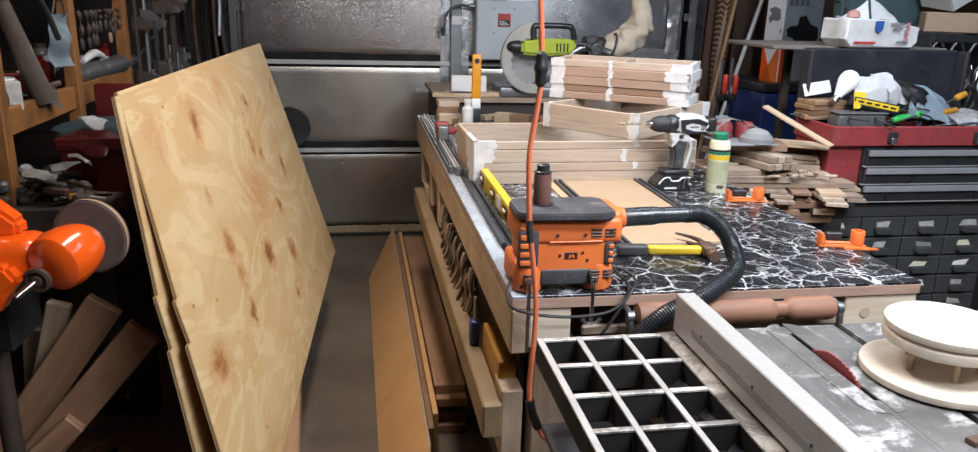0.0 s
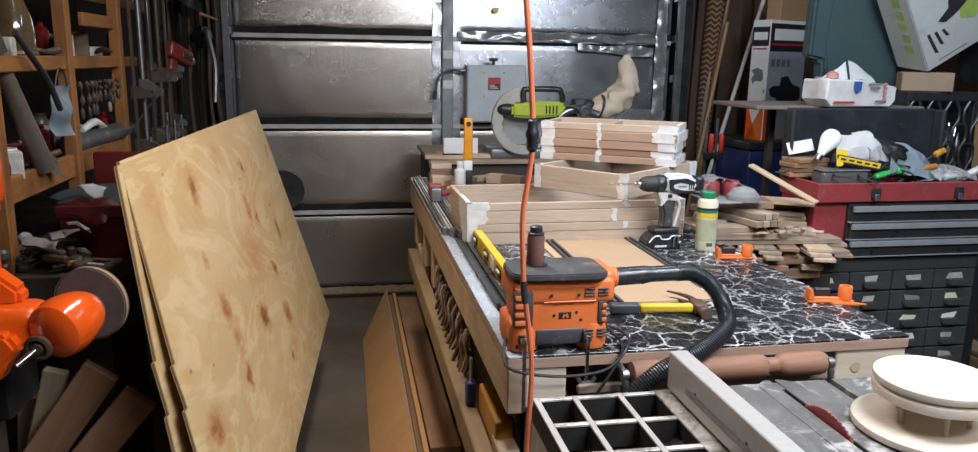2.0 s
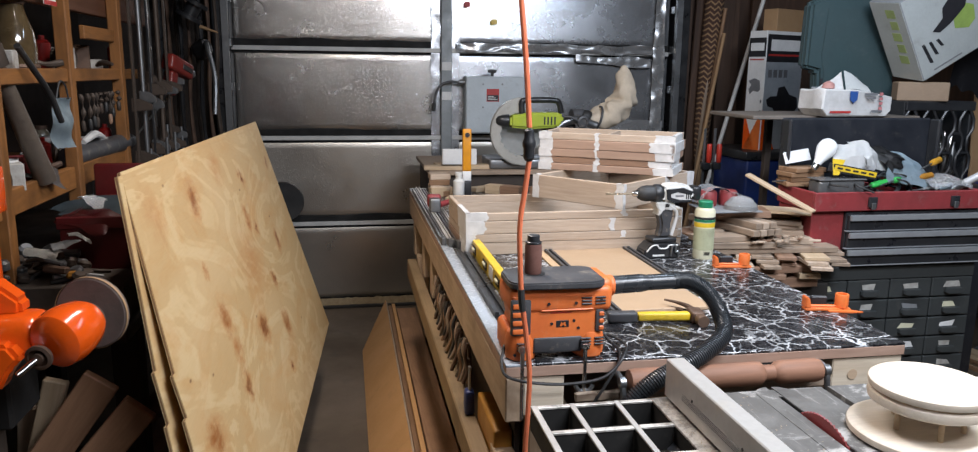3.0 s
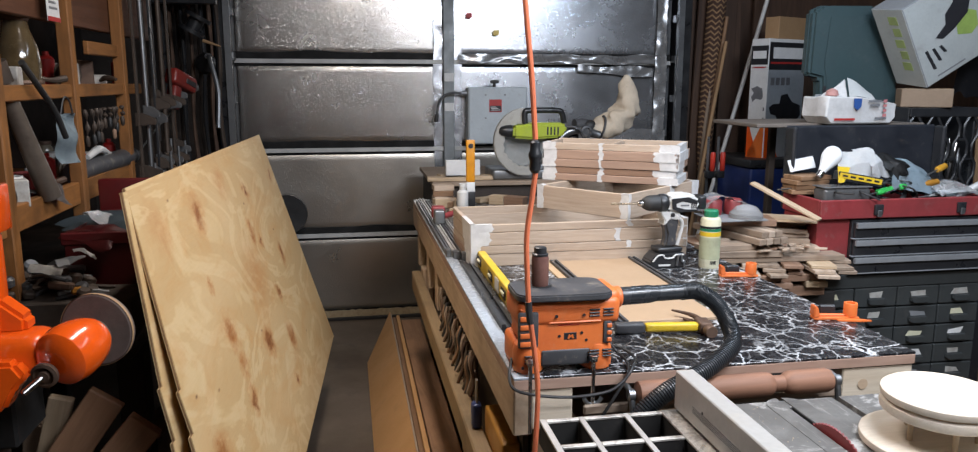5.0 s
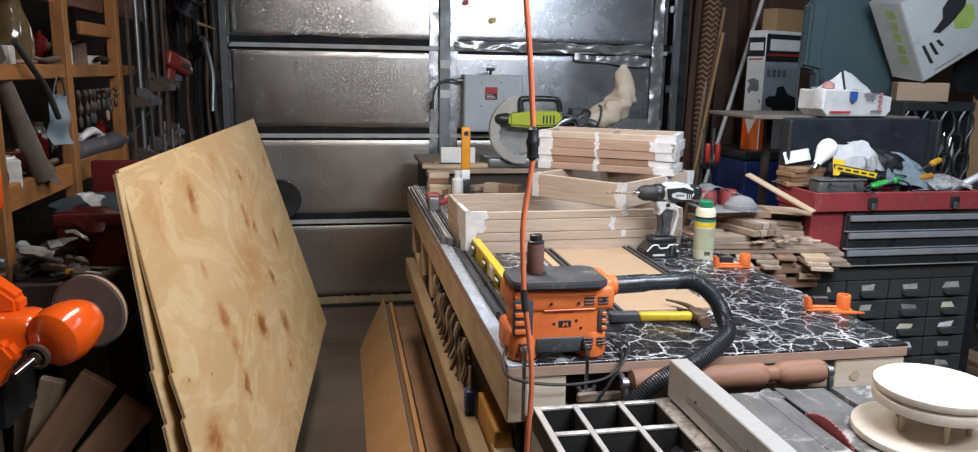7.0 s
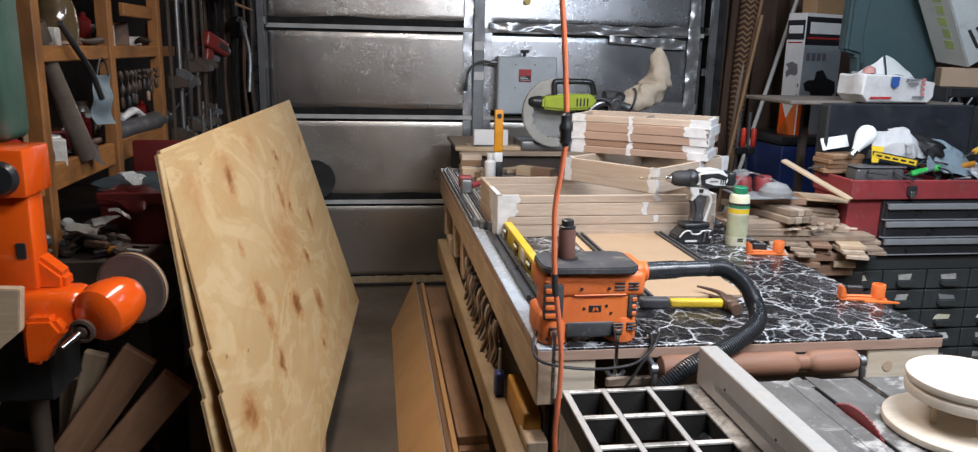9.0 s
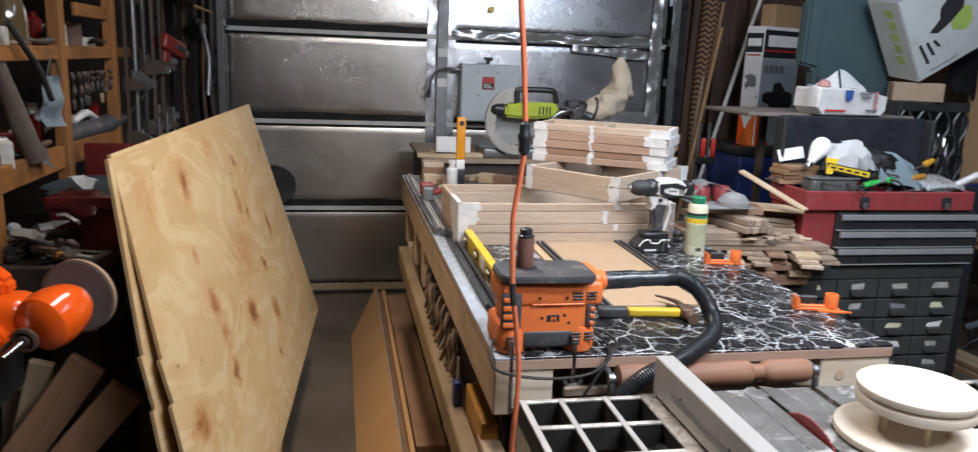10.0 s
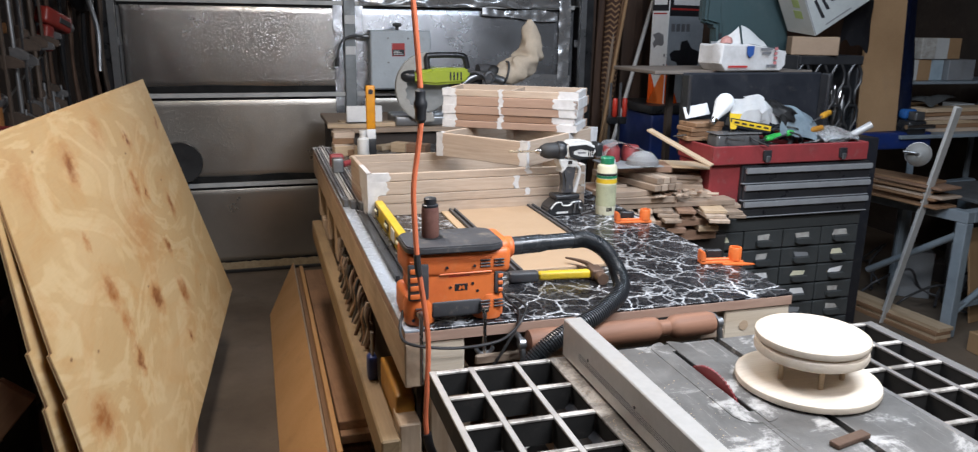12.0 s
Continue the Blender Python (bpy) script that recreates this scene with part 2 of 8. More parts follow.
CONCRETE = plain("concrete", (0.175, 0.135, 0.098), (0.115, 0.088, 0.064), 0.6, scale=2.2, fine=60, bump=0.3, dirt=0.5, dirt_c=(0.05, 0.045, 0.04))
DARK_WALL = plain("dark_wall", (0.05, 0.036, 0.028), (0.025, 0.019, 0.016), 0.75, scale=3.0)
BROWN_PANEL = wood("brown_panel", (0.1, 0.055, 0.034), (0.05, 0.027, 0.018), "z", rings=9.0)
CEILING = plain("ceiling_paint", (0.3, 0.28, 0.25), (0.22, 0.2, 0.18), 0.8, scale=2.0)
FOIL = foil("foil", (0.4, 0.38, 0.355), 0.23, 0.3)
FOIL_DULL = foil("foil_dull", (0.5, 0.51, 0.53), 0.25, 0.2)
# rougher foil for the lower panels, a warm reflection put into its tone
FOIL_LOW = foil("foil_low_reflection", (0.5, 0.465, 0.415), 0.32, 0.26)
TAPE_FOIL = foil("foil_tape", (0.45, 0.46, 0.48), 0.25)
STEEL = plain("galvanised_steel", (0.32, 0.33, 0.34), (0.2, 0.205, 0.21), 0.38, 0.85, dirt=0.3)
WHITE_RAIL = plain("white_rail", (0.62, 0.62, 0.6), (0.45, 0.45, 0.44), 0.4, dirt=0.5)
BLACK = plain("black_rubber", (0.018, 0.018, 0.019), (0.03, 0.03, 0.03), 0.55, dirt=0.15)
BLACK_GLOSS = plain("black_plastic", (0.016, 0.017, 0.019), (0.026, 0.027, 0.03), 0.35, dirt=0.2, dirt_c=(0.2, 0.18, 0.15))
PINE = {a: wood("pine_" + a, (0.6, 0.46, 0.31), (0.46, 0.33, 0.2), a) for a in "xyz"}
BENCH_WOOD = {a: wood("bench_wood_" + a, (0.57, 0.43, 0.3), (0.43, 0.3, 0.19), a, grime=0.5) for a in "xyz"}
OAK = {a: wood("oak_" + a, (0.56, 0.445, 0.345), (0.44, 0.33, 0.24), a, rings=26) for a in "xyz"}
SHELF_WOOD = {a: wood("shelf_wood_" + a, (0.3, 0.125, 0.032), (0.17, 0.07, 0.018), a, grime=0.8) for a in "xyz"}
BROWN_WOOD = {a: wood("brown_wood_" + a, (0.34, 0.2, 0.11), (0.21, 0.115, 0.06), a) for a in "xyz"}
TAN_BOARD = plain("tan_hardboard", (0.7, 0.4, 0.175), (0.62, 0.34, 0.14), 0.6, scale=3.0, fine=140, dirt=0.3, dirt_c=(0.3, 0.16, 0.08))
PLY = plywood_face("plywood_face")
PLY_EDGE = wood("plywood_edge", (0.32, 0.19, 0.09), (0.12, 0.06, 0.03), "y", rings=90)
MARBLE = marble_top("black_marble_laminate")
GREY_LAMINATE = plain("grey_laminate", (0.42, 0.46, 0.5), (0.28, 0.31, 0.35), 0.25, scale=30, dirt=0.8, dirt_c=(0.6, 0.6, 0.6), coat=0.3)
CAST_IRON = plain("cast_iron", (0.55, 0.53, 0.5), (0.34, 0.325, 0.305), 0.5, 0.25, scale=12, fine=120, dirt=0.7, dirt_c=(0.5, 0.46, 0.4))
# darker copy of the rib iron: the right wing's dimness put into its colour
SHADED_IRON = plain("shaded_iron", (0.25, 0.24, 0.23), (0.16, 0.155, 0.15), 0.5, 0.35, scale=12, fine=120, dirt=0.5, dirt_c=(0.36, 0.33, 0.29))
IRON_TOP = worn_iron("planed_iron", (0.165, 0.16, 0.152), (0.66, 0.64, 0.61), 0.045)
DUSTY_IRON = worn_iron("dusty_iron", (0.27, 0.25, 0.225), (0.78, 0.74, 0.68), 0.12)
ALUMINIUM = plain("aluminium", (0.56, 0.545, 0.52), (0.45, 0.435, 0.41), 0.38, 0.3, scale=7, dirt=0.35, dirt_c=(0.55, 0.48, 0.38))
SAW_BODY = plain("saw_cabinet_grey", (0.09, 0.09, 0.1), None, 0.5)


# ---- building helpers ----
def thing(name, m, label, category, group="", kind=""):
    ob = new(name)
    ob.empty_display_size = 0.05
    ob.matrix_basis = m if isinstance(m, Matrix) else pose(*m)
    return tagged(ob, label, category, group, kind)


def finish(bm, name, mat, smooth=35.0):
    me = bpy.data.meshes.new(name)
    bmesh.ops.recalc_face_normals(bm, faces=bm.faces)
    bm.to_mesh(me)
    bm.free()
    for mm in mat if isinstance(mat, (list, tuple)) else [mat]:
        me.materials.append(mm)
    me.polygons.foreach_set("use_smooth", [True] * len(me.polygons))
    me.set_sharp_from_angle(angle=radians(smooth))
    return me


def part(name, bm, mat, parent=None, label="", at=None):
    ob = new(name, bm if isinstance(bm, bpy.types.Mesh) else finish(bm, name, mat))
    ob.parent = parent
    if at is not None:
        ob.matrix_basis = at
    return tagged(ob, label)


def solo(name, bm, mat, label, category, group="", kind="", at=None):
    return tagged(part(name, bm, mat, None, "", at), label, category, group, kind)


def B():
    return bmesh.new()


def box(x0, x1, y0, y1, z0, z1, bev=0.002, bm=None, m=None):
    bm = bm or bmesh.new()
    sub = bmesh.new()
    bmesh.ops.create_cube(sub, size=1.0)
    for v in sub.verts:
        v.co = Vector((x0 if v.co.x < 0 else x1, y0 if v.co.y < 0 else y1, z0 if v.co.z < 0 else z1))
    if bev:
        bmesh.ops.bevel(sub, geom=sub.edges[:], offset=min(bev, 0.45 * min(abs(x1 - x0), abs(y1 - y0), abs(z1 - z0))), segments=1, affect="EDGES")
    return join(bm, sub, m)


def join(bm, sub, m=None):
    if m is not None:
        bmesh.ops.transform(sub, matrix=m, verts=sub.verts)
    me = bpy.data.meshes.new("tmp")
    sub.to_mesh(me)
    sub.free()
    bm.from_mesh(me)
    bpy.data.meshes.remove(me)
    return bm


def lathe(profile, seg=24, bm=None, m=None, cap=True):
    """Turned about local z: profile of (radius, height)."""
    sub = bmesh.new()
    rings = [[sub.verts.new((r * math.cos(2 * math.pi * k / seg), r * math.sin(2 * math.pi * k / seg), z)) for k in range(seg)] for r, z in profile]
    for a, b in zip(rings, rings[1:]):
        for k in range(seg):
            sub.faces.new((a[k], a[(k + 1) % seg], b[(k + 1) % seg], b[k]))
    if cap:
        sub.faces.new(rings[0][::-1])
        sub.faces.new(rings[-1])
    return join(bm or bmesh.new(), sub, m)


def rod(a, b, r, seg=12, bm=None, r2=None):
    a, b = Vector(a), Vector(b)
    q = (b - a).to_track_quat("Z", "Y").to_matrix().to_4x4()
    return lathe([(r, 0), (r if r2 is None else r2, (b - a).length)], seg, bm, Matrix.Translation(a) @ q)


def smooth_path(pts, n):
    """Catmull-Rom through the points, n steps a span."""
    p = [Vector(q) for q in pts]
    p = [p[0] * 2 - p[1]] + p + [p[-1] * 2 - p[-2]]
    out = []
    for i in range(1, len(p) - 2):
        for k in range(n):
            t = k / n
            out.append(0.5 * (2 * p[i] + (p[i + 1] - p[i - 1]) * t + (2 * p[i - 1] - 5 * p[i] + 4 * p[i + 1] - p[i + 2]) * t * t + (3 * p[i] - p[i - 1] - 3 * p[i + 1] + p[i + 2]) * t**3))
    return out + [p[-2]]


def sweep(pts, r, seg=10, bm=None, radius=None, n=8):
    """A hose or cord along a smooth path; radius(i) may vary it."""
    path = smooth_path(pts, n)
    sub = bmesh.new()
    rings, side = [], Vector((0.3, 0.9, 0.1))
    for i, p in enumerate(path):
        d = (path[min(i + 1, len(path) - 1)] - path[max(i - 1, 0)]).normalized()
        side = (side - d * side.dot(d)).normalized()
        up = d.cross(side)
        rr = radius(i) if radius else r
        rings.append([sub.verts.new(p + (side * math.cos(2 * math.pi * k / seg) + up * math.sin(2 * math.pi * k / seg)) * rr) for k in range(seg)])
    for a, b in zip(rings, rings[1:]):
        for k in range(seg):
            sub.faces.new((a[k], a[(k + 1) % seg], b[(k + 1) % seg], b[k]))
    sub.faces.new(rings[0][::-1])
    sub.faces.new(rings[-1])
    return join(bm or bmesh.new(), sub)


def prism(outline, depth, bm=None, m=None, bev=0.0):
    """An outline in local x, z drawn out along y from 0 to depth."""
    sub = bmesh.new()
    f = sub.faces.new([sub.verts.new((x, 0, z)) for x, z in outline])
    ext = bmesh.ops.extrude_face_region(sub, geom=[f])
    bmesh.ops.translate(sub, vec=(0, depth, 0), verts=[g for g in ext["geom"] if isinstance(g, bmesh.types.BMVert)])
    bmesh.ops.recalc_face_normals(sub, faces=sub.faces)
    if bev:
        bmesh.ops.bevel(sub, geom=sub.edges[:], offset=bev, segments=2, affect="EDGES")
    return join(bm or bmesh.new(), sub, m)


def sheet(nx, nz, fn, bm=None):
    """A grid over 0..1 x 0..1, placed by fn(u, v)."""
    bm = bm or bmesh.new()
    g = [[bm.verts.new(fn(i / nx, j / nz)) for i in range(nx + 1)] for j in range(nz + 1)]
    for j in range(nz):
        for i in range(nx):
            bm.faces.new((g[j][i], g[j][i + 1], g[j + 1][i + 1], g[j + 1][i]))
    return bm


def rumple(x, y, z, s, a):
    return noise.noise(Vector((x * s, y * s, z * s))) * a


# ---- the room ----
def slab(name, x0, x1, y0, y1, z0, z1, mat, label, cat):
    return solo(name, box(x0, x1, y0, y1, z0, z1, 0), mat, label, cat, kind="structure")


slab("floor", -2.0, 5.0, -3.2, 5.3, -0.1, 0.0, CONCRETE, "worn grey concrete garage floor with stains", "floor")
slab("ceiling", -2.0, 5.0, -3.2, 5.3, 2.55, 2.65, CEILING, "plain dusty white garage ceiling", "ceiling")
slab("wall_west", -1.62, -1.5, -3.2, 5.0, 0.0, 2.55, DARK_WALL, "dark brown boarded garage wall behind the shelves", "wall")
slab("wall_east", 4.6, 4.72, -3.2, 5.0, 0.0, 2.55, DARK_WALL, "dark garage wall behind stored tools", "wall")
slab("wall_south", -1.5, 4.6, -3.2, -3.08, 0.0, 2.55, CEILING, "plain garage wall behind the work area", "wall")
slab("wall_north_left", -1.5, -0.7, 5.0, 5.12, 0.0, 2.55, DARK_WALL, "dark garage wall beside the overhead door", "wall")
slab("wall_north_right", 2.16, 4.6, 5.0, 5.12, 0.0, 2.55, BROWN_PANEL, "brown boarded garage wall beside the overhead door", "wall")
slab("wall_north_header", -0.7, 2.16, 5.0, 5.12, 2.16, 2.55, DARK_WALL, "dark header over the overhead door", "wall")

SEAL_BLACK = plain("seam_rubber", (0.006, 0.006, 0.006), (0.004, 0.004, 0.004), 0.8, dirt=0.1)
# overhead door: four sections, each with a foil-faced panel either side of the middle strut
DY = 4.88
door = thing("door_1", (0.72, DY, 0), "closed overhead garage door lined with dimpled foil insulation", "garage door", kind="structure")
SEC = 0.533
for k in range(4):
    z0 = SEC * k
    for x0, x1, mat in ((-1.345, -0.165, FOIL), (-0.03, 1.345, FOIL_DULL)):
        def place(u, v, x0=x0, x1=x1, z0=z0):
            x, z = x0 + (x1 - x0) * u, z0 + 0.049 + (SEC - 0.08) * v
            edge = min(u, 1 - u, v, 1 - v)
            return (x, 0.006 - rumple(x * 0.3, k, z, 2, 0.002) - 0.004 * min(1, edge * 40), z)
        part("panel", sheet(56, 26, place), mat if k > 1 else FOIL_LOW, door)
    part("rail", box(-1.36, 1.36, -0.012, 0.02, z0 - 0.014, z0 + 0.012, 0.002), WHITE_RAIL, door, "dull white steel section rail")
    part("gasket", box(-1.36, 1.36, 0.012, 0.03, z0 - 0.032, z0 - 0.0145, 0.003), SEAL_BLACK, door, "black seam seal")
    part("gasket", sheet(60, 3, lambda u, v, z0=z0: (-1.36 + 2.72 * u, -0.002 + rumple(u * 30, v * 2, z0, 1, 0.006), z0 + 0.0125 + (0.04 + rumple(u * 9, 3, z0 * 7, 1, 0.014)) * v)), SEAL_BLACK, door, "loose black seam cloth")
part("door_skin", box(-1.37, 1.37, 0.032, 0.05, 0.0, 2.13, 0), STEEL, door)
part("strut", box(-0.125, -0.058, -0.035, 0.01, 0.0, 2.12, 0.004), plain("strut_zinc", (0.27, 0.29, 0.3), (0.2, 0.215, 0.22), 0.5, 0.3, dirt=0.5, dirt_c=(0.5, 0.5, 0.48)), door, "galvanised centre strut")
for dx in (-0.155, -0.035):
    part("foil_tape", sheet(3, 60, lambda u, v, dx=dx: (dx + 0.055 * (u - 0.5) + rumple(v * 9, dx, 0, 3, 0.008), -0.006 + rumple(u, v * 30, dx, 2, 0.006), 0.02 + 2.1 * v)), TAPE_FOIL, door, "creased strip of foil tape")

# ---- workbench ----
PALE_PINE = wood("pale_pine", (0.72, 0.63, 0.5), (0.6, 0.49, 0.36), "x", grime=0.15)
BX0, BX1, BY0, BY1, BZ = 0.316, 1.222, 1.453, 3.86, 0.9
bench = thing("workbench", (0.77, 2.65, 0), "long pine workbench with a black marble-pattern laminate top", "workbench")


def bpart(name, x0, x1, y0, y1, z0, z1, mat, bev=0.003, label=""):
    return part(name, box(x0 - 0.77, x1 - 0.77, y0 - 2.65, y1 - 2.65, z0, z1, bev), mat, bench, label)


bpart("tabletop", 0.354, BX1, BY0, BY1, 0.8945, BZ, MARBLE, 0.001, "black laminate with white marble veins")
bpart("edge_strip", BX0, 0.352, BY0, BY1, 0.8945, BZ, GREY_LAMINATE, 0.001, "grey glossy laminate border strip")
bpart("substrate", BX0, BX1, BY0, BY1, 0.872, 0.894, wood("rosy_wood", (0.46, 0.31, 0.235), (0.33, 0.2, 0.145), "x", grime=0.4), 0.001)
bpart("side_rail", BX0, BX0 + 0.038, BY0, BY1, 0.775, 0.8715, BENCH_WOOD["y"], 0.003, "pale pine side rail")
bpart("side_rail", BX1 - 0.038, BX1, BY0 + 0.06, BY1, 0.775, 0.8715, BENCH_WOOD["y"], 0.003)
bpart("end_rail", BX0 + 0.0385, BX1 - 0.0385, BY1 - 0.038, BY1, 0.775, 0.8715, BENCH_WOOD["x"])
bpart("front_block", BX0 + 0.0385, 0.44, BY0 + 0.004, BY0 + 0.042, 0.785, 0.8715, PALE_PINE, 0.003, "short pale pine block")
bpart("front_block", 1.05, BX1 - 0.001, BY0 + 0.004, BY0 + 0.042, 0.785, 0.8715, PALE_PINE, 0.003)
part("knot", lathe([(0.0, 0), (0.011, 0.0), (0.012, 0.0015)], 18, m=Matrix.Translation((1.1 - 0.77, BY0 + 0.004 - 2.65, 0.832)) @ Matrix.Rotation(math.pi / 2, 4, "X")), BENCH_WOOD["x"], bench, "round wood knot")
for x in (BX0 + 0.065, BX1 - 0.135):
    for y in (BY0 + 0.06, 2.55, BY1 - 0.15):
        bpart("leg", x, x + 0.089, y, y + 0.089, 0, 0.775, BENCH_WOOD["z"])
bpart("lower_shelf", BX0 + 0.05, BX1 - 0.05, BY0 + 0.1, BY1 - 0.05, 0.28, 0.3, BROWN_WOOD["y"])

# ---- leaning plywood ----
# local axes: y along the bottom edge, z up the face
def ply_sheet(name, foot, lean, y0, y1, top, notches, thick, label):
    m = Matrix.Translation((foot, 3.55, 0.315)) @ Matrix.Rotation(math.atan(-0.06), 4, "Z") @ Matrix.Rotation(-math.atan(lean), 4, "Y")
    ob = thing(name, m, label, "plywood sheet", "leaning plywood sheets")
    out = [(y1, 0.0), (y1, top), (y0, top)] + notches + [(notches[-1][0], 0.0)]
    for nm, x0, x1, mat in (("face", -0.3 * thick, 0.0, PLY), ("core", -0.85 * thick, -0.301 * thick, PLY_EDGE), ("back", -thick, -0.851 * thick, PLY)):
        bm = B()
        f = bm.faces.new([bm.verts.new((x1, y, z)) for y, z in out])
        ext = bmesh.ops.extrude_face_region(bm, geom=[f])
        bmesh.ops.translate(bm, vec=(x0 - x1, 0, 0), verts=[g for g in ext["geom"] if isinstance(g, bmesh.types.BMVert)])
        part(nm, bm, mat, ob)
    return ob


ply_sheet("plywood_sheet", -0.088, 0.311, -1.738, 0.0, 0.98, [(-1.888, 0.545), (-1.904, 0.545), (-1.918, 0.452), (-1.937, 0.452), (-2.072, 0.0)], 0.008, "pale knotty pine plywood sheet leaning on edge")
ply_sheet("plywood_sheet", -0.155, 0.238, -1.76, -0.06, 0.955, [(-1.901, 0.55), (-1.916, 0.55), (-1.928, 0.437), (-1.944, 0.437), (-2.05, 0.0)], 0.008, "plywood sheet leaning behind another")
cart = thing("lumber_cart", (-0.45, 2.6, 0), "low dark wooden cart under the plywood", "cart")
part("deck", box(-0.2, 0.262, -1.1, 0.95, 0.2, 0.313, 0.005, m=Matrix.Rotation(0.06, 4, "Z")), BROWN_WOOD["y"], cart)
for x in (-0.14, 0.12):
    for y in (-0.9, 0.75):
        part("wheel", lathe([(0.1, -0.02), (0.1, 0.02)], 20, m=Matrix.Translation((x, y, 0.1)) @ Matrix.Rotation(math.pi / 2, 4, "Y")), BLACK, cart)

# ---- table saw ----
# raw rib sides near black, the cells' deep shade put into the colour
RAW_IRON_SHADE = plain("raw_iron_shade", (0.012, 0.011, 0.01), (0.007, 0.0065, 0.006), 0.85, dirt=0.15)
SZ = 0.87
saw = thing("table_saw", (0.83, 0.97, 0), "cast-iron table saw with open grid wings", "table saw")


def spart(name, x0, x1, y0, y1, z0, z1, mat, bev=0.002, label=""):
    return part(name, box(x0 - 0.83, x1 - 0.83, y0 - 0.97, y1 - 0.97, z0, z1, bev), mat, saw, label)


SY0, SY1 = 0.625, 1.322
for x0, x1 in ((0.612, 0.8185), (0.8295, 0.931), (0.947, 1.098)):
    spart("table_plate", x0, x1, SY0, SY1, 0.835, SZ, IRON_TOP, 0.0004, "dull planed iron saw table")
spart("table_plate", 0.819, 0.829, SY0, 1.035, 0.835, SZ, IRON_TOP, 0.0004)
spart("table_plate", 0.819, 0.829, 1.291, SY1, 0.835, SZ, IRON_TOP, 0.0004)
spart("mitre_slot", 0.9315, 0.9465, SY0, SY1, 0.835, 0.861, BLACK, 0)
for x0, x1 in ((0.336, 0.6115), (1.099, 1.33)):
    runs = [(x0, x0 + 0.012)] + [(x0 + d, x0 + d + 0.0105) for d in ((0.0735, 0.161) if x0 < 1 else (0.073, 0.14))] + [(x0 + 0.236, x1) if x0 < 1 else (x1 - 0.024, x1)]
    bars = [(a, c, SY0, SY1) for a, c in runs]
    for j in range(8):
        yy = SY1 - 0.012 - j * (0.104 if x0 < 1 else 0.1)
        if yy > SY0:
            bars += [(a[1] + 0.0004, c[0] - 0.0004, yy, yy + 0.0105) for a, c in zip(runs, runs[1:])]
    for a, c, y0, y1 in bars:
        web = spart("wing_rib", a + 0.001, c - 0.001, y0 + 0.001, y1 - 0.001, 0.822, SZ - 0.0051, RAW_IRON_SHADE, 0, "rough casting rib with the cell's shade in its colour")
        part("rib_cap", box(a - 0.83, c - 0.83, y0 - 0.97, y1 - 0.97, SZ - 0.005, SZ - 0.0002, 0.0008), DUSTY_IRON if c - a > 0.03 else CAST_IRON if x0 < 1 else SHADED_IRON, web, "machined iron edge")
spart("fence", 0.598, 0.634, SY0 - 0.02, 1.318, 0.876, 0.95, ALUMINIUM, 0.002, "brushed aluminium rip fence")
spart("cabinet", 0.56, 1.11, 0.68, 1.26, 0.45, 0.834, SAW_BODY, 0.01)
for x in (0.5, 1.12):
    for y in (0.66, 1.25):
        part("leg", rod((x - 0.83, y - 0.97, 0.0), ((x - 0.83) * 0.8, (y - 0.97) * 0.85, 0.46), 0.022), SAW_BODY, saw)


# ---- more materials ----
ORANGE = plain("orange_plastic", (0.78, 0.19, 0.045), (0.68, 0.15, 0.035), 0.45, scale=14, dirt=0.35, dirt_c=(0.55, 0.3, 0.16))
ORANGE_PAINT = plain("orange_enamel", (0.85, 0.11, 0.008), (0.75, 0.085, 0.006), 0.2, scale=8, dirt=0.12, coat=0.6)
YELLOW = plain("yellow_paint", (0.75, 0.52, 0.03), (0.64, 0.42, 0.025), 0.4, dirt=0.3)
# dirty yellow, its colour halved for the shade under the bench
SHADED_DIRTY_YELLOW = plain("shaded_yellow_plastic", (0.4, 0.18, 0.02), (0.3, 0.13, 0.014), 0.45, dirt=0.4)
RUBBER_GREY = plain("worn_rubber", (0.045, 0.047, 0.052), (0.07, 0.07, 0.075), 0.5, dirt=0.6, dirt_c=(0.33, 0.28, 0.22))
HOSE = plain("hose_plastic", (0.02, 0.024, 0.028), (0.03, 0.033, 0.037), 0.32, dirt=0.12)
SLEEVE = plain("sanding_sleeve", (0.17, 0.075, 0.055), (0.12, 0.05, 0.04), 0.85, scale=22, fine=300, bump=0.5)
CHROME = plain("bright_steel", (0.6, 0.6, 0.6), (0.45, 0.45, 0.45), 0.22, 1.0, dirt=0.3)
RUST = plain("rusty_steel", (0.16, 0.1, 0.07), (0.09, 0.055, 0.04), 0.6, 0.5, dirt=0.4)
WHITE_PLASTIC = plain("white_plastic", (0.72, 0.72, 0.7), (0.6, 0.6, 0.58), 0.42, dirt=0.3)
PAPER = plain("white_paper", (0.78, 0.78, 0.77), (0.68, 0.68, 0.68), 0.7, dirt=0.25, dirt_c=(0.5, 0.47, 0.43))
TAPE = plain("masking_tape", (0.68, 0.67, 0.66), (0.54, 0.53, 0.52), 0.6, scale=25, dirt=0.3, dirt_c=(0.5, 0.44, 0.38))
BIRCH = wood("birch", (0.74, 0.66, 0.555), (0.66, 0.57, 0.45), "x", rings=14, grime=0.2, bump=0.1)
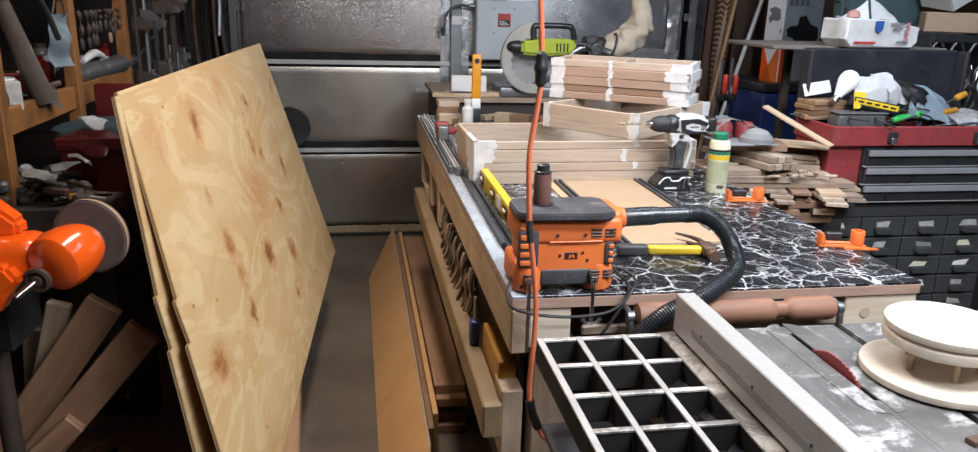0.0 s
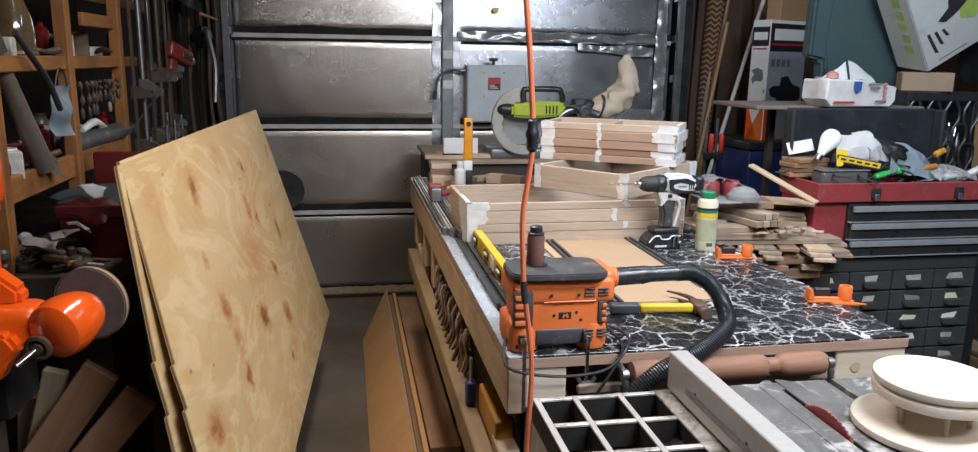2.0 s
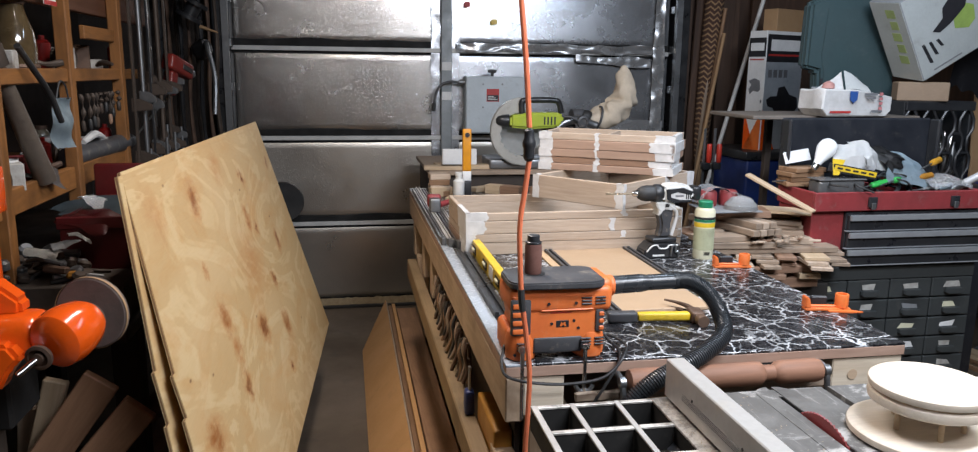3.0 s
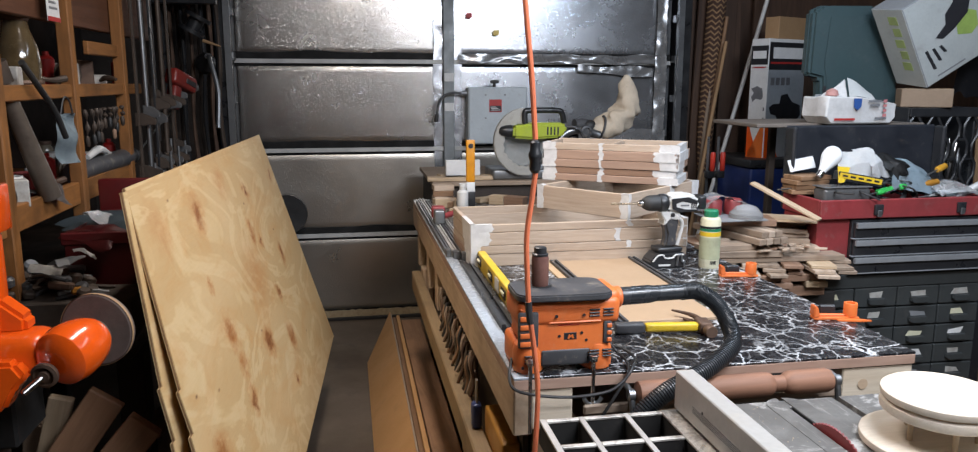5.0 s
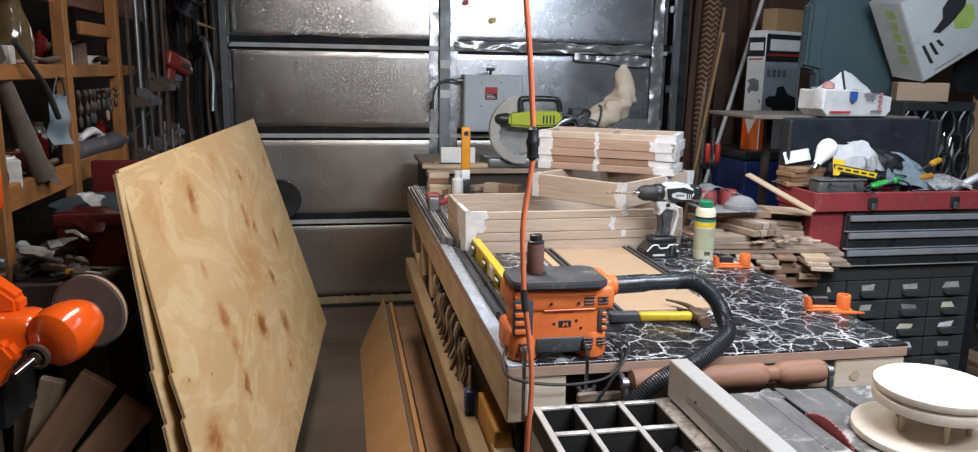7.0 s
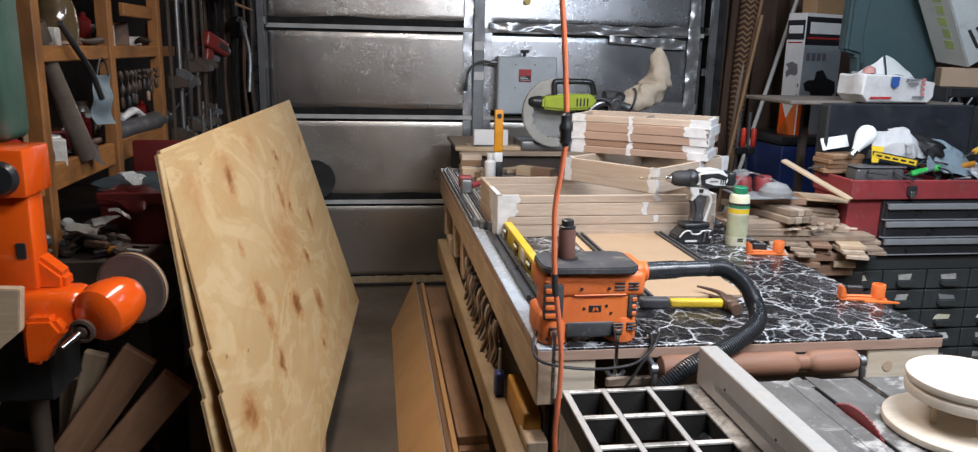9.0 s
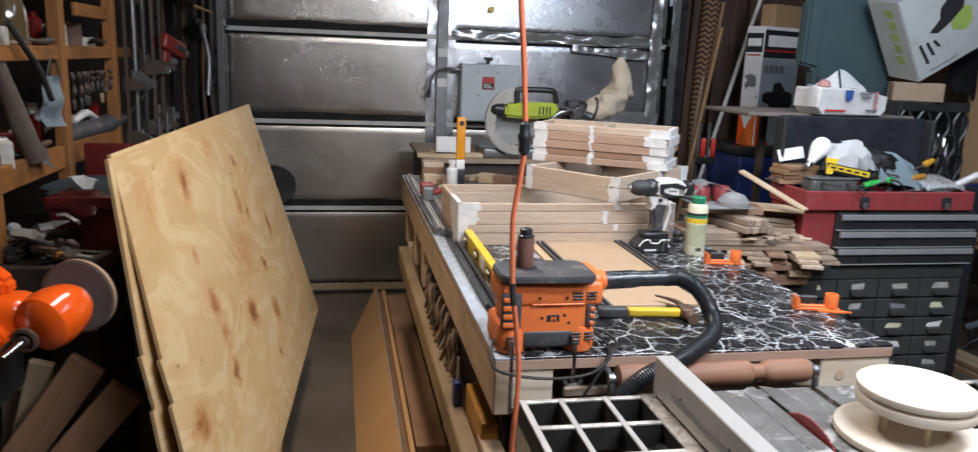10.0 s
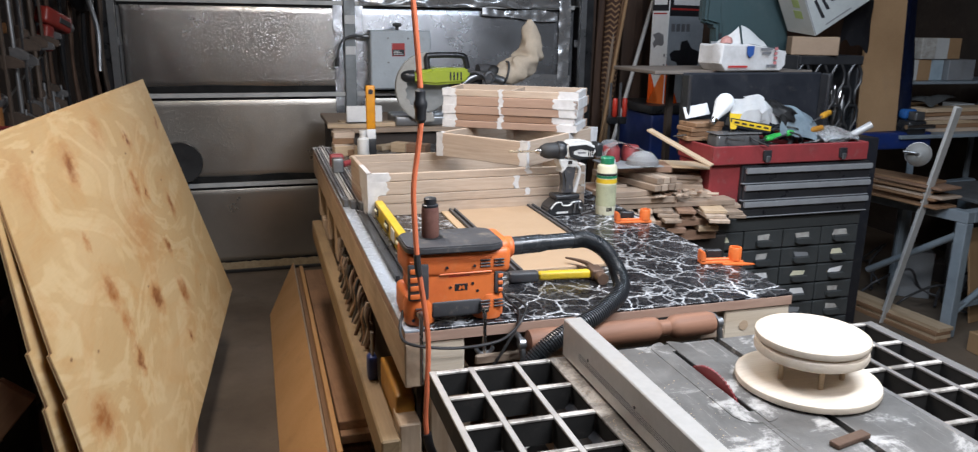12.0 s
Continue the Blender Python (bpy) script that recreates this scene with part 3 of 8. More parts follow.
BIRCH_EDGE = wood("birch_edge", (0.66, 0.47, 0.28), (0.45, 0.27, 0.13), "x", rings=60, grime=0.15)
RED_PLASTIC = plain("red_plastic", (0.28, 0.04, 0.043), (0.2, 0.03, 0.032), 0.5, dirt=0.6, dirt_c=(0.2, 0.14, 0.12))
DARK_RED = plain("dark_red_metal", (0.28, 0.015, 0.013), (0.19, 0.012, 0.011), 0.35, dirt=0.25, dirt_c=(0.05, 0.02, 0.02))
BRIGHT_RED = plain("bright_red_plastic", (0.62, 0.05, 0.03), None, 0.35, dirt=0.15)
LIME = plain("lime_plastic", (0.42, 0.5, 0.03), (0.34, 0.42, 0.03), 0.38, dirt=0.35, dirt_c=(0.35, 0.33, 0.2))
TEAL = plain("teal_plastic", (0.037, 0.065, 0.07), (0.03, 0.053, 0.058), 0.5, scale=5, dirt=0.3, dirt_c=(0.1, 0.11, 0.11))
GREY_BOX = plain("grey_box_paint", (0.56, 0.62, 0.66), (0.49, 0.545, 0.58), 0.42, dirt=0.3)
CANVAS = plain("beige_canvas", (0.6, 0.51, 0.4), (0.5, 0.42, 0.32), 0.9, scale=18, fine=260, bump=0.6)
CARD = plain("brown_cardboard", (0.4, 0.25, 0.13), (0.33, 0.2, 0.1), 0.75, scale=4, dirt=0.2)
CARD_WHITE = plain("printed_white_card", (0.55, 0.56, 0.55), (0.46, 0.47, 0.46), 0.5, scale=5, dirt=0.3)
CARD_GREY = plain("printed_grey_card", (0.26, 0.27, 0.28), (0.2, 0.21, 0.22), 0.5, scale=5)
INK = plain("black_ink", (0.02, 0.02, 0.024), None, 0.5, dirt=0.1)
GREY_INK = plain("grey_ink", (0.2, 0.2, 0.21), None, 0.5, dirt=0.1)
RED_INK = plain("red_ink", (0.5, 0.035, 0.03), None, 0.5, dirt=0.1)
ORANGE_INK = plain("orange_ink", (0.75, 0.17, 0.03), None, 0.5, dirt=0.1)
BLUE_INK = plain("blue_ink", (0.03, 0.09, 0.3), None, 0.5, dirt=0.1)
GREEN_INK = plain("green_ink", (0.3, 0.42, 0.1), None, 0.5, dirt=0.1)
GREEN = plain("green_plastic", (0.02, 0.24, 0.12), None, 0.35, dirt=0.1)
BRIGHT_GREEN = plain("bright_green_plastic", (0.05, 0.5, 0.1), None, 0.35, dirt=0.1)
BLUE = plain("blue_plastic", (0.012, 0.035, 0.17), (0.01, 0.025, 0.12), 0.4, dirt=0.2)
BLUE_GREY = plain("blue_grey_paint", (0.25, 0.3, 0.34), (0.19, 0.225, 0.255), 0.45, dirt=0.3, dirt_c=(0.1, 0.08, 0.07))
CHEST_BLACK = plain("chest_black", (0.02, 0.021, 0.024), (0.03, 0.031, 0.034), 0.35, dirt=0.3, dirt_c=(0.1, 0.09, 0.08))
DRAWER_GREY = plain("drawer_steel", (0.05, 0.055, 0.055), (0.038, 0.042, 0.043), 0.42, dirt=0.35, dirt_c=(0.1, 0.09, 0.08))
LIGHT_STRIP = plain("drawer_pull_grey", (0.33, 0.34, 0.35), (0.25, 0.26, 0.27), 0.4, 0.3, dirt=0.3)
CORD_ORANGE = plain("orange_cord", (0.75, 0.2, 0.09), (0.66, 0.16, 0.07), 0.45, dirt=0.15)
CLEAR = glassy("clear_plastic", (0.9, 0.9, 0.9), 0.12, 0.25)
SMOKED = glassy("smoked_guard", (0.5, 0.51, 0.5), 0.25, 0.6)
CREAM = plain("cream_plastic", (0.7, 0.68, 0.5), (0.63, 0.6, 0.43), 0.4, dirt=0.1)
BLUE_CLOTH = plain("pale_blue_cloth", (0.4, 0.5, 0.56), (0.32, 0.41, 0.47), 0.9, scale=20, fine=200, bump=0.5)
PINK_OAK = {a: wood("pink_oak_" + a, (0.43, 0.285, 0.205), (0.35, 0.225, 0.16), a, rings=20, grime=0.2) for a in "xyz"}
WALNUT = {a: wood("walnut_" + a, (0.33, 0.2, 0.13), (0.22, 0.13, 0.085), a, rings=24) for a in "xyz"}
GREY_BROWN_WOOD = {a: wood("weathered_wood_" + a, (0.38, 0.29, 0.215), (0.25, 0.185, 0.135), a, rings=20, grime=0.4) for a in "xyz"}
TERRACOTTA = wood("red_brown_wood", (0.31, 0.155, 0.095), (0.18, 0.085, 0.05), "x", rings=14, grime=0.9)


def chevron(name, c1, c2):
    """A woven zigzag band, its points running up local z."""
    m, nt, b = blank(name)
    tc, sp = nt.nodes.new("ShaderNodeTexCoord"), nt.nodes.new("ShaderNodeSeparateXYZ")
    nt.links.new(tc.outputs["Object"], sp.inputs[0])
    pp = nt.nodes.new("ShaderNodeMath")
    pp.operation = "PINGPONG"
    nt.links.new(sp.outputs["X"], pp.inputs[0])
    pp.inputs[1].default_value = 0.022
    ad = nt.nodes.new("ShaderNodeMath")
    ad.operation = "ADD"
    nt.links.new(pp.outputs[0], ad.inputs[0])
    nt.links.new(sp.outputs["Z"], ad.inputs[1])
    ml = nt.nodes.new("ShaderNodeMath")
    ml.operation = "MULTIPLY"
    nt.links.new(ad.outputs[0], ml.inputs[0])
    ml.inputs[1].default_value = 190.0
    sn = nt.nodes.new("ShaderNodeMath")
    sn.operation = "SINE"
    nt.links.new(ml.outputs[0], sn.inputs[0])
    nt.links.new(ramp(nt, sn.outputs[0], [(0.35, c1), (0.65, c2)]), b.inputs["Base Color"])
    b.inputs["Roughness"].default_value = 0.9
    bumped(nt, b, sn.outputs[0], 0.4, 0.001)
    return m


RUG = chevron("zigzag_weave", (0.06, 0.03, 0.02), (0.28, 0.17, 0.09))


def root_of(ob):
    while ob.parent:
        ob = ob.parent
    return ob.matrix_basis.translation


def put(name, bm, mat, parent, label=""):
    """A part whose mesh is given in world coordinates, under a thing that stands unturned."""
    bmesh.ops.translate(bm, vec=-root_of(parent), verts=bm.verts)
    return part(name, bm, mat, parent, label)


def here(name, x, y, z, label, category, group=""):
    return thing(name, (x, y, z), label, category, group)


# ---- bench trim ----
put("lower_rail", box(0.272, 0.3135, 1.5, 3.46, 0.555, 0.635, 0.004), wood("olive_brown_wood", (0.34, 0.235, 0.125), (0.2, 0.135, 0.07), "y", grime=0.7), bench, "worn brown lower side rail")
for y in (1.513, 2.55, 3.36):
    put("rail_block", box(0.314, 0.3605, y, y + 0.089, 0.5, 0.66, 0.003), BENCH_WOOD["z"], bench)
for y in (2.86, 3.18, 3.6):
    put("rail_post", box(0.32, 0.352, y, y + 0.075, 0.62, 0.7745, 0.003), BENCH_WOOD["z"], bench)
# added dark sheet closing the bench's underside behind the clamps
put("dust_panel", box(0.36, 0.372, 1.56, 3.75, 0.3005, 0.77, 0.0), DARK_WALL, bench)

# turned wooden roller along the bench's front, on two steel hooks
roller = here("wooden_roller", 0.8, 1.41, 0.87, "red-brown turned wooden roller on the bench front", "roller")
prof = [(0.012, 0.556), (0.024, 0.562), (0.0255, 0.58), (0.0255, 0.835), (0.024, 0.848), (0.017, 0.856), (0.0165, 0.878), (0.0235, 0.888), (0.025, 0.9), (0.0252, 0.975), (0.022, 0.985), (0.012, 0.987)]
put("barrel", lathe(prof, 28, m=Matrix.Translation((0, 1.41, 0.868)) @ Matrix.Rotation(math.pi / 2, 4, "Y")), TERRACOTTA, roller)
for x in (0.545, 0.998):
    put("hook", sweep([(x, 1.46, 0.868), (x, 1.43, 0.876), (x, 1.405, 0.868), (x + 0.001, 1.398, 0.845), (x + 0.004, 1.4, 0.81), (x + 0.01, 1.42, 0.79)], 0.0065, 10), STEEL, roller, "bent steel hook")
    put("hook_nut", lathe([(0.008, -0.008), (0.0125, -0.006), (0.0125, 0.006), (0.008, 0.008)], 14, m=Matrix.Translation((x, 1.405, 0.868)) @ Matrix.Rotation(math.pi / 2, 4, "Y")), STEEL, roller)
put("crossbar", box(0.46, 1.04, 1.44, 1.452, 0.815, 0.835, 0.003), GREY_BROWN_WOOD["x"], roller, "weathered rail behind the roller")

# ---- spindle sander, clamped at the bench corner ----
sander = here("spindle_sander", 0.425, 1.53, BZ, "orange oscillating spindle sander with a black table", "sander")


def soft_box(x0, x1, y0, y1, z0, z1, r, seg=3):
    bm = box(x0, x1, y0, y1, z0, z1, 0)
    bmesh.ops.bevel(bm, geom=bm.edges[:], offset=r, segments=seg, profile=0.5, affect="EDGES")
    return bm


put("body", prism([(0.328, 1.036), (0.336, 1.0), (0.341, 0.965), (0.334, 0.93), (0.34, 0.92), (0.515, 0.92), (0.524, 0.93), (0.515, 0.965), (0.518, 1.0), (0.532, 1.036)], 0.124, m=Matrix.Translation((0, 1.47, 0)), bev=0.009), ORANGE, sander, "scuffed orange motor housing")
put("foot", lathe([(0.026, 0.9), (0.031, 0.904), (0.0325, 0.918), (0.032, 0.945), (0.028, 0.958), (0.016, 0.966)], 30, m=Matrix.Translation((0.354, 1.495, 0))), ORANGE, sander)
put("rear_foot", soft_box(0.324, 0.38, 1.5, 1.6, 0.9, 0.962, 0.012), ORANGE, sander)
put("foot", lathe([(0.027, 0.9), (0.032, 0.904), (0.0335, 0.918), (0.033, 0.943), (0.029, 0.955), (0.016, 0.963)], 30, m=Matrix.Translation((0.4985, 1.497, 0))), ORANGE, sander)
put("rear_foot", soft_box(0.47, 0.528, 1.5, 1.6, 0.9, 0.958, 0.012), ORANGE, sander)
put("shoulder", soft_box(0.326, 0.54, 1.466, 1.59, 1.0, 1.0535, 0.012), ORANGE, sander)
collar = put("dust_port", soft_box(0.505, 0.545, 1.475, 1.585, 1.008, 1.066, 0.014), ORANGE, sander)
bm = lathe([(0.02, 0), (0.0225, 0.004), (0.0225, 0.03), (0.019, 0.034)], 24, m=Matrix.Translation((0.528, 1.53, 1.036)) @ Matrix.Rotation(math.pi / 2, 4, "Y"))
put("port_ring", bm, ORANGE, collar)
rim = []
for cx, cy, a0 in ((0.357, 1.482, 180), (0.49, 1.478, 270), (0.49, 1.556, 0), (0.357, 1.552, 90)):
    rim += [(cx + 0.034 * math.cos(radians(a0 + 15 * k)), cy + 0.03 * math.sin(radians(a0 + 15 * k))) for k in range(7)]
plate = prism(rim, 0.0145, m=Matrix(((1, 0, 0, 0), (0, 0, 1, 0), (0, 1, 0, 1.0538), (0, 0, 0, 1))), bev=0.003)
put("table", plate, RUBBER_GREY, sander, "dusty black sander table")
spin = put("spindle", lathe([(0.0165, 1.069), (0.0178, 1.072), (0.0178, 1.126), (0.0165, 1.132)], 24, m=Matrix.Translation((0.386, 1.53, 0))), SLEEVE, sander, "red-brown sanding sleeve")
put("nut", lathe([(0.017, 1.1325), (0.017, 1.136), (0.013, 1.138), (0.013, 1.149), (0.01, 1.151)], 18, m=Matrix.Translation((0.386, 1.53, 0))), BLACK_GLOSS, spin)
put("opening", lathe([(0.024, 1.0686), (0.024, 1.0694)], 24, m=Matrix.Translation((0.388, 1.53, 0))), BLACK, spin)
put("motor_band", soft_box(0.374, 0.48, 1.468, 1.55, 0.914, 0.95, 0.006), RUBBER_GREY, sander, "black rubber base band")
put("grip", soft_box(0.3265, 0.3685, 1.4615, 1.474, 0.956, 1.032, 0.005, 2), RUBBER_GREY, sander, "black rubber grip panel")
for k in range(4):
    put("grip_bar", soft_box(0.33, 0.353, 1.4585, 1.463, 0.961 + 0.0175 * k, 0.9715 + 0.0175 * k, 0.002, 2), ORANGE, sander)
put("grip", soft_box(0.505, 0.523, 1.4655, 1.5, 0.957, 1.005, 0.004, 2), RUBBER_GREY, sander, "black rubber grip panel")
for k in range(3):
    put("grip_bar", soft_box(0.512, 0.5225, 1.4635, 1.467, 0.961 + 0.015 * k, 0.97 + 0.015 * k, 0.0015, 1), ORANGE, sander)
for x0, x1, z in ((0.39, 0.5, 1.004), (0.33, 0.5, 1.034)):
    put("moulded_rib", soft_box(x0, x1, 1.4655, 1.4715, z, z + 0.004, 0.0015, 1), ORANGE, sander)
for k in range(4):
    put("vent", box(0.41, 0.455, 1.4695, 1.4735, 0.9985 + 0.0055 * k, 1.0015 + 0.0055 * k, 0.0008, m=Matrix.Translation((0, 0, 0))), RED_INK, sander)
for dx in (0.474, 0.503):
    for k in range(3):
        put("vent", box(dx, dx + 0.022, 1.4635, 1.468, 1.016 + 0.0065 * k, 1.0195 + 0.0065 * k, 0.001), INK, sander)
        put("vent", box(dx, dx + 0.022, 1.4615, 1.466, 0.93 + 0.0065 * k, 0.9335 + 0.0065 * k, 0.001), INK, sander)
for k in range(3):
    put("vent", box(0.34, 0.36, 1.4615, 1.466, 0.924 + 0.007 * k, 0.927 + 0.007 * k, 0.001), INK, sander)
put("badge", box(0.422, 0.45, 1.4695, 1.474, 0.968, 0.984, 0.001), INK, sander, "black maker's badge")
put("badge_mark", prism([(0.43, 0.971), (0.434, 0.971), (0.437, 0.976), (0.44, 0.971), (0.444, 0.971), (0.441, 0.981), (0.437, 0.977), (0.433, 0.981)], 0.001, m=Matrix.Translation((0, 1.4685, 0))), ORANGE_INK, sander)
for x, z in ((0.413, 0.977), (0.46, 0.982), (0.47, 0.966), (0.405, 1.021), (0.462, 1.021), (0.335, 1.012), (0.515, 1.026), (0.336, 0.916), (0.52, 0.91)):
    put("screw", lathe([(0.0032, 0), (0.0032, 0.0016)], 10, m=Matrix.Translation((x, 1.464 if z > 1 or z < 0.93 else 1.4705, z)) @ Matrix.Rotation(math.pi / 2, 4, "X")), INK, sander)
put("power_cord", sweep([(0.322, 1.5, 0.925), (0.31, 1.47, 0.9), (0.315, 1.44, 0.882), (0.36, 1.425, 0.872), (0.43, 1.42, 0.866), (0.5, 1.42, 0.872), (0.535, 1.425, 0.89), (0.56, 1.44, 0.912), (0.585, 1.5, 0.912), (0.575, 1.56, 0.912), (0.54, 1.57, 0.915), (0.525, 1.52, 0.93)], 0.0032, 8), BLACK, sander, "black power cord")
put("power_cord", sweep([(0.54, 1.58, 0.94), (0.56, 1.54, 0.912), (0.565, 1.49, 0.907), (0.55, 1.44, 0.9), (0.52, 1.425, 0.86), (0.49, 1.44, 0.8), (0.48, 1.5, 0.74)], 0.0032, 8), BLACK, sander)
for x in (0.35, 0.482):
    stud = put("clamp_bolt", rod((x, 1.455, 0.78 if x < 0.4 else 0.815), (x, 1.455, 0.93), 0.0045), CHROME, sander, "steel hold-down bolt")
    put("bolt_head", soft_box(x - 0.008, x + 0.008, 1.449, 1.472, 0.924, 0.937, 0.003, 2), CHROME, stud)
    if x > 0.4:
        for s in (-1, 1):
            put("wing_nut", sweep([(x, 1.455, 0.832), (x + s * 0.011, 1.455, 0.835), (x + s * 0.019, 1.455, 0.846)], 0.0045, 8), STEEL, stud)

hose = here("dust_hose", 0.7, 1.5, 0.8, "black corrugated dust hose curving over the bench edge", "hose")
put("cuff", sweep([(0.545, 1.53, 1.036), (0.64, 1.534, 1.038), (0.708, 1.536, 1.039)], 0.0165, 20, n=6, radius=lambda i: 0.0172 if i > 5 else 0.0195), HOSE, hose, "smooth black hose cuff")
path = [(0.7, 1.536, 1.039), (0.738, 1.536, 1.037), (0.776, 1.525, 1.014), (0.797, 1.5, 0.972), (0.785, 1.455, 0.942), (0.725, 1.41, 0.922), (0.66, 1.38, 0.905), (0.6, 1.365, 0.885), (0.545, 1.362, 0.84), (0.5, 1.365, 0.77)]
put("corrugated_tube", sweep(path, 0.018, 20, n=66, radius=lambda i: 0.0188 if i % 5 in (1, 2, 3) else 0.0158), HOSE, hose)

# ---- things lying on the bench ----
hammer = thing("claw_hammer", pose(0.617, 1.684, BZ + 0.014, 0, 0, -6), "claw hammer with a yellow and black handle", "hammer")
part("grip", soft_box(-0.01, 0.062, -0.0135, 0.0135, -0.013, 0.013, 0.007), RUBBER_GREY, hammer, "black rubber grip")
part("handle", soft_box(0.0625, 0.19, -0.011, 0.011, -0.01, 0.01, 0.006), YELLOW, hammer, "yellow fibreglass handle")
head = part("head", soft_box(0.19, 0.222, -0.02, 0.03, -0.0135, 0.0135, 0.005), RUST, hammer, "rusty steel head")
part("face", lathe([(0.011, 0), (0.0145, 0.01), (0.0145, 0.03), (0.0135, 0.032)], 18, m=Matrix.Translation((0.207, -0.018, 0)) @ Matrix.Rotation(math.pi / 2, 4, "X")), RUST, head)
for s in (-1, 1):
    part("claw", sweep([(0.206, 0.028, 0.006 * s), (0.2, 0.055, 0.008 * s), (0.185, 0.083, 0.008 * s), (0.16, 0.105, 0.009 * s)], 0.005, 8, radius=lambda i: 0.0075 - 0.0002 * i), RUST, head)

level = here("spirit_level", 0.41, 2.15, BZ, "yellow box-beam spirit level standing on edge", "spirit level")
put("beam", box(0.4, 0.424, 1.84, 2.46, 0.9, 0.952, 0.002), YELLOW, level)
for y0 in (1.95, 2.14, 2.33):
    put("vial_window", box(0.398, 0.4005, y0, y0 + 0.06, 0.915, 0.94, 0.001), INK, level, "dark vial opening")
    put("vial", rod((0.3985, y0 + 0.01, 0.928), (0.3985, y0 + 0.05, 0.928), 0.005), CREAM, level)
put("label_strip", box(0.3982, 0.4005, 2.04, 2.1, 0.91, 0.945, 0.0005), PAPER, level)
rail = here("guide_rail", 0.365, 2.05, BZ, "black slotted guide rail with grey edges", "rail")
put("channel", prism([(0.352, 0.9), (0.386, 0.9), (0.386, 0.913), (0.376, 0.913), (0.376, 0.906), (0.362, 0.906), (0.362, 0.913), (0.352, 0.913)], 0.66, m=Matrix.Translation((0, 1.76, 0))), BLACK_GLOSS, rail)

jig = here("jig_board", 0.78, 2.1, BZ, "tan hardboard jig board with black track rails", "jig")
put("board", box(0.662, 0.905, 1.745, 2.425, 0.9, 0.908, 0.001), plain("tan_mdf", (0.45, 0.315, 0.2), (0.4, 0.28, 0.175), 0.6, scale=3, fine=200, dirt=0.15), jig)
put("board", box(0.612, 0.637, 1.98, 2.4, 0.9, 0.906, 0.001), plain("tan_mdf_strip", (0.57, 0.4, 0.24), None, 0.6, scale=3), jig)
for x0, y0, y1 in ((0.638, 1.735, 2.42), (0.906, 2.02, 2.43)):
    track = put("track", prism([(x0, 0.9), (x0 + 0.023, 0.9), (x0 + 0.023, 0.914), (x0 + 0.016, 0.914), (x0 + 0.016, 0.904), (x0 + 0.007, 0.904), (x0 + 0.007, 0.914), (x0, 0.914)], y1 - y0, m=Matrix.Translation((0, y0, 0))), RUBBER_GREY, jig, "black slotted aluminium track")
    put("screw", lathe([(0.004, 0.9045), (0.004, 0.907)], 10, m=Matrix.Translation((x0 + 0.0115, y0 + 0.02, 0))), CHROME, track)

# long bars and clamps along the bench's left edge
for i, (x, y0, y1, w) in enumerate(((0.327, 2.56, 3.74, 0.016), (0.349, 2.53, 3.78, 0.018), (0.373, 2.5, 3.72, 0.014), (0.394, 2.6, 3.6, 0.012))):
    bar = here("clamp_bar", x, 3.1, BZ, "long grey aluminium clamp bar on the bench edge", "clamp bar", "bars along the bench edge")
    put("rail", prism([(x - w / 2, 0.9), (x + w / 2, 0.9), (x + w / 2, 0.92), (x + w / 4, 0.92), (x + w / 4, 0.912), (x - w / 4, 0.912), (x - w / 4, 0.92), (x - w / 2, 0.92)], y1 - y0, m=Matrix.Translation((0, y0, 0))), ALUMINIUM if i % 2 else STEEL, bar)
    put("end_stop", soft_box(x - w * 0.55, x + w * 0.55, y0 - 0.012, y0 + 0.02, 0.9, 0.927, 0.003, 2), STEEL, bar)
jaw = here("clamp_jaw_unit", 0.36, 3.12, BZ + 0.02, "red and grey clamp head on the bars", "clamp head")
put("block", soft_box(0.335, 0.378, 3.06, 3.12, 0.9205, 0.975, 0.006), STEEL, jaw)
put("wings", soft_box(0.33, 0.384, 3.1, 3.14, 0.935, 0.985, 0.008), RED_PLASTIC, jaw)
put("screw_handle", rod((0.378, 3.1, 0.945), (0.455, 3.16, 0.955), 0.012), RED_PLASTIC, jaw)


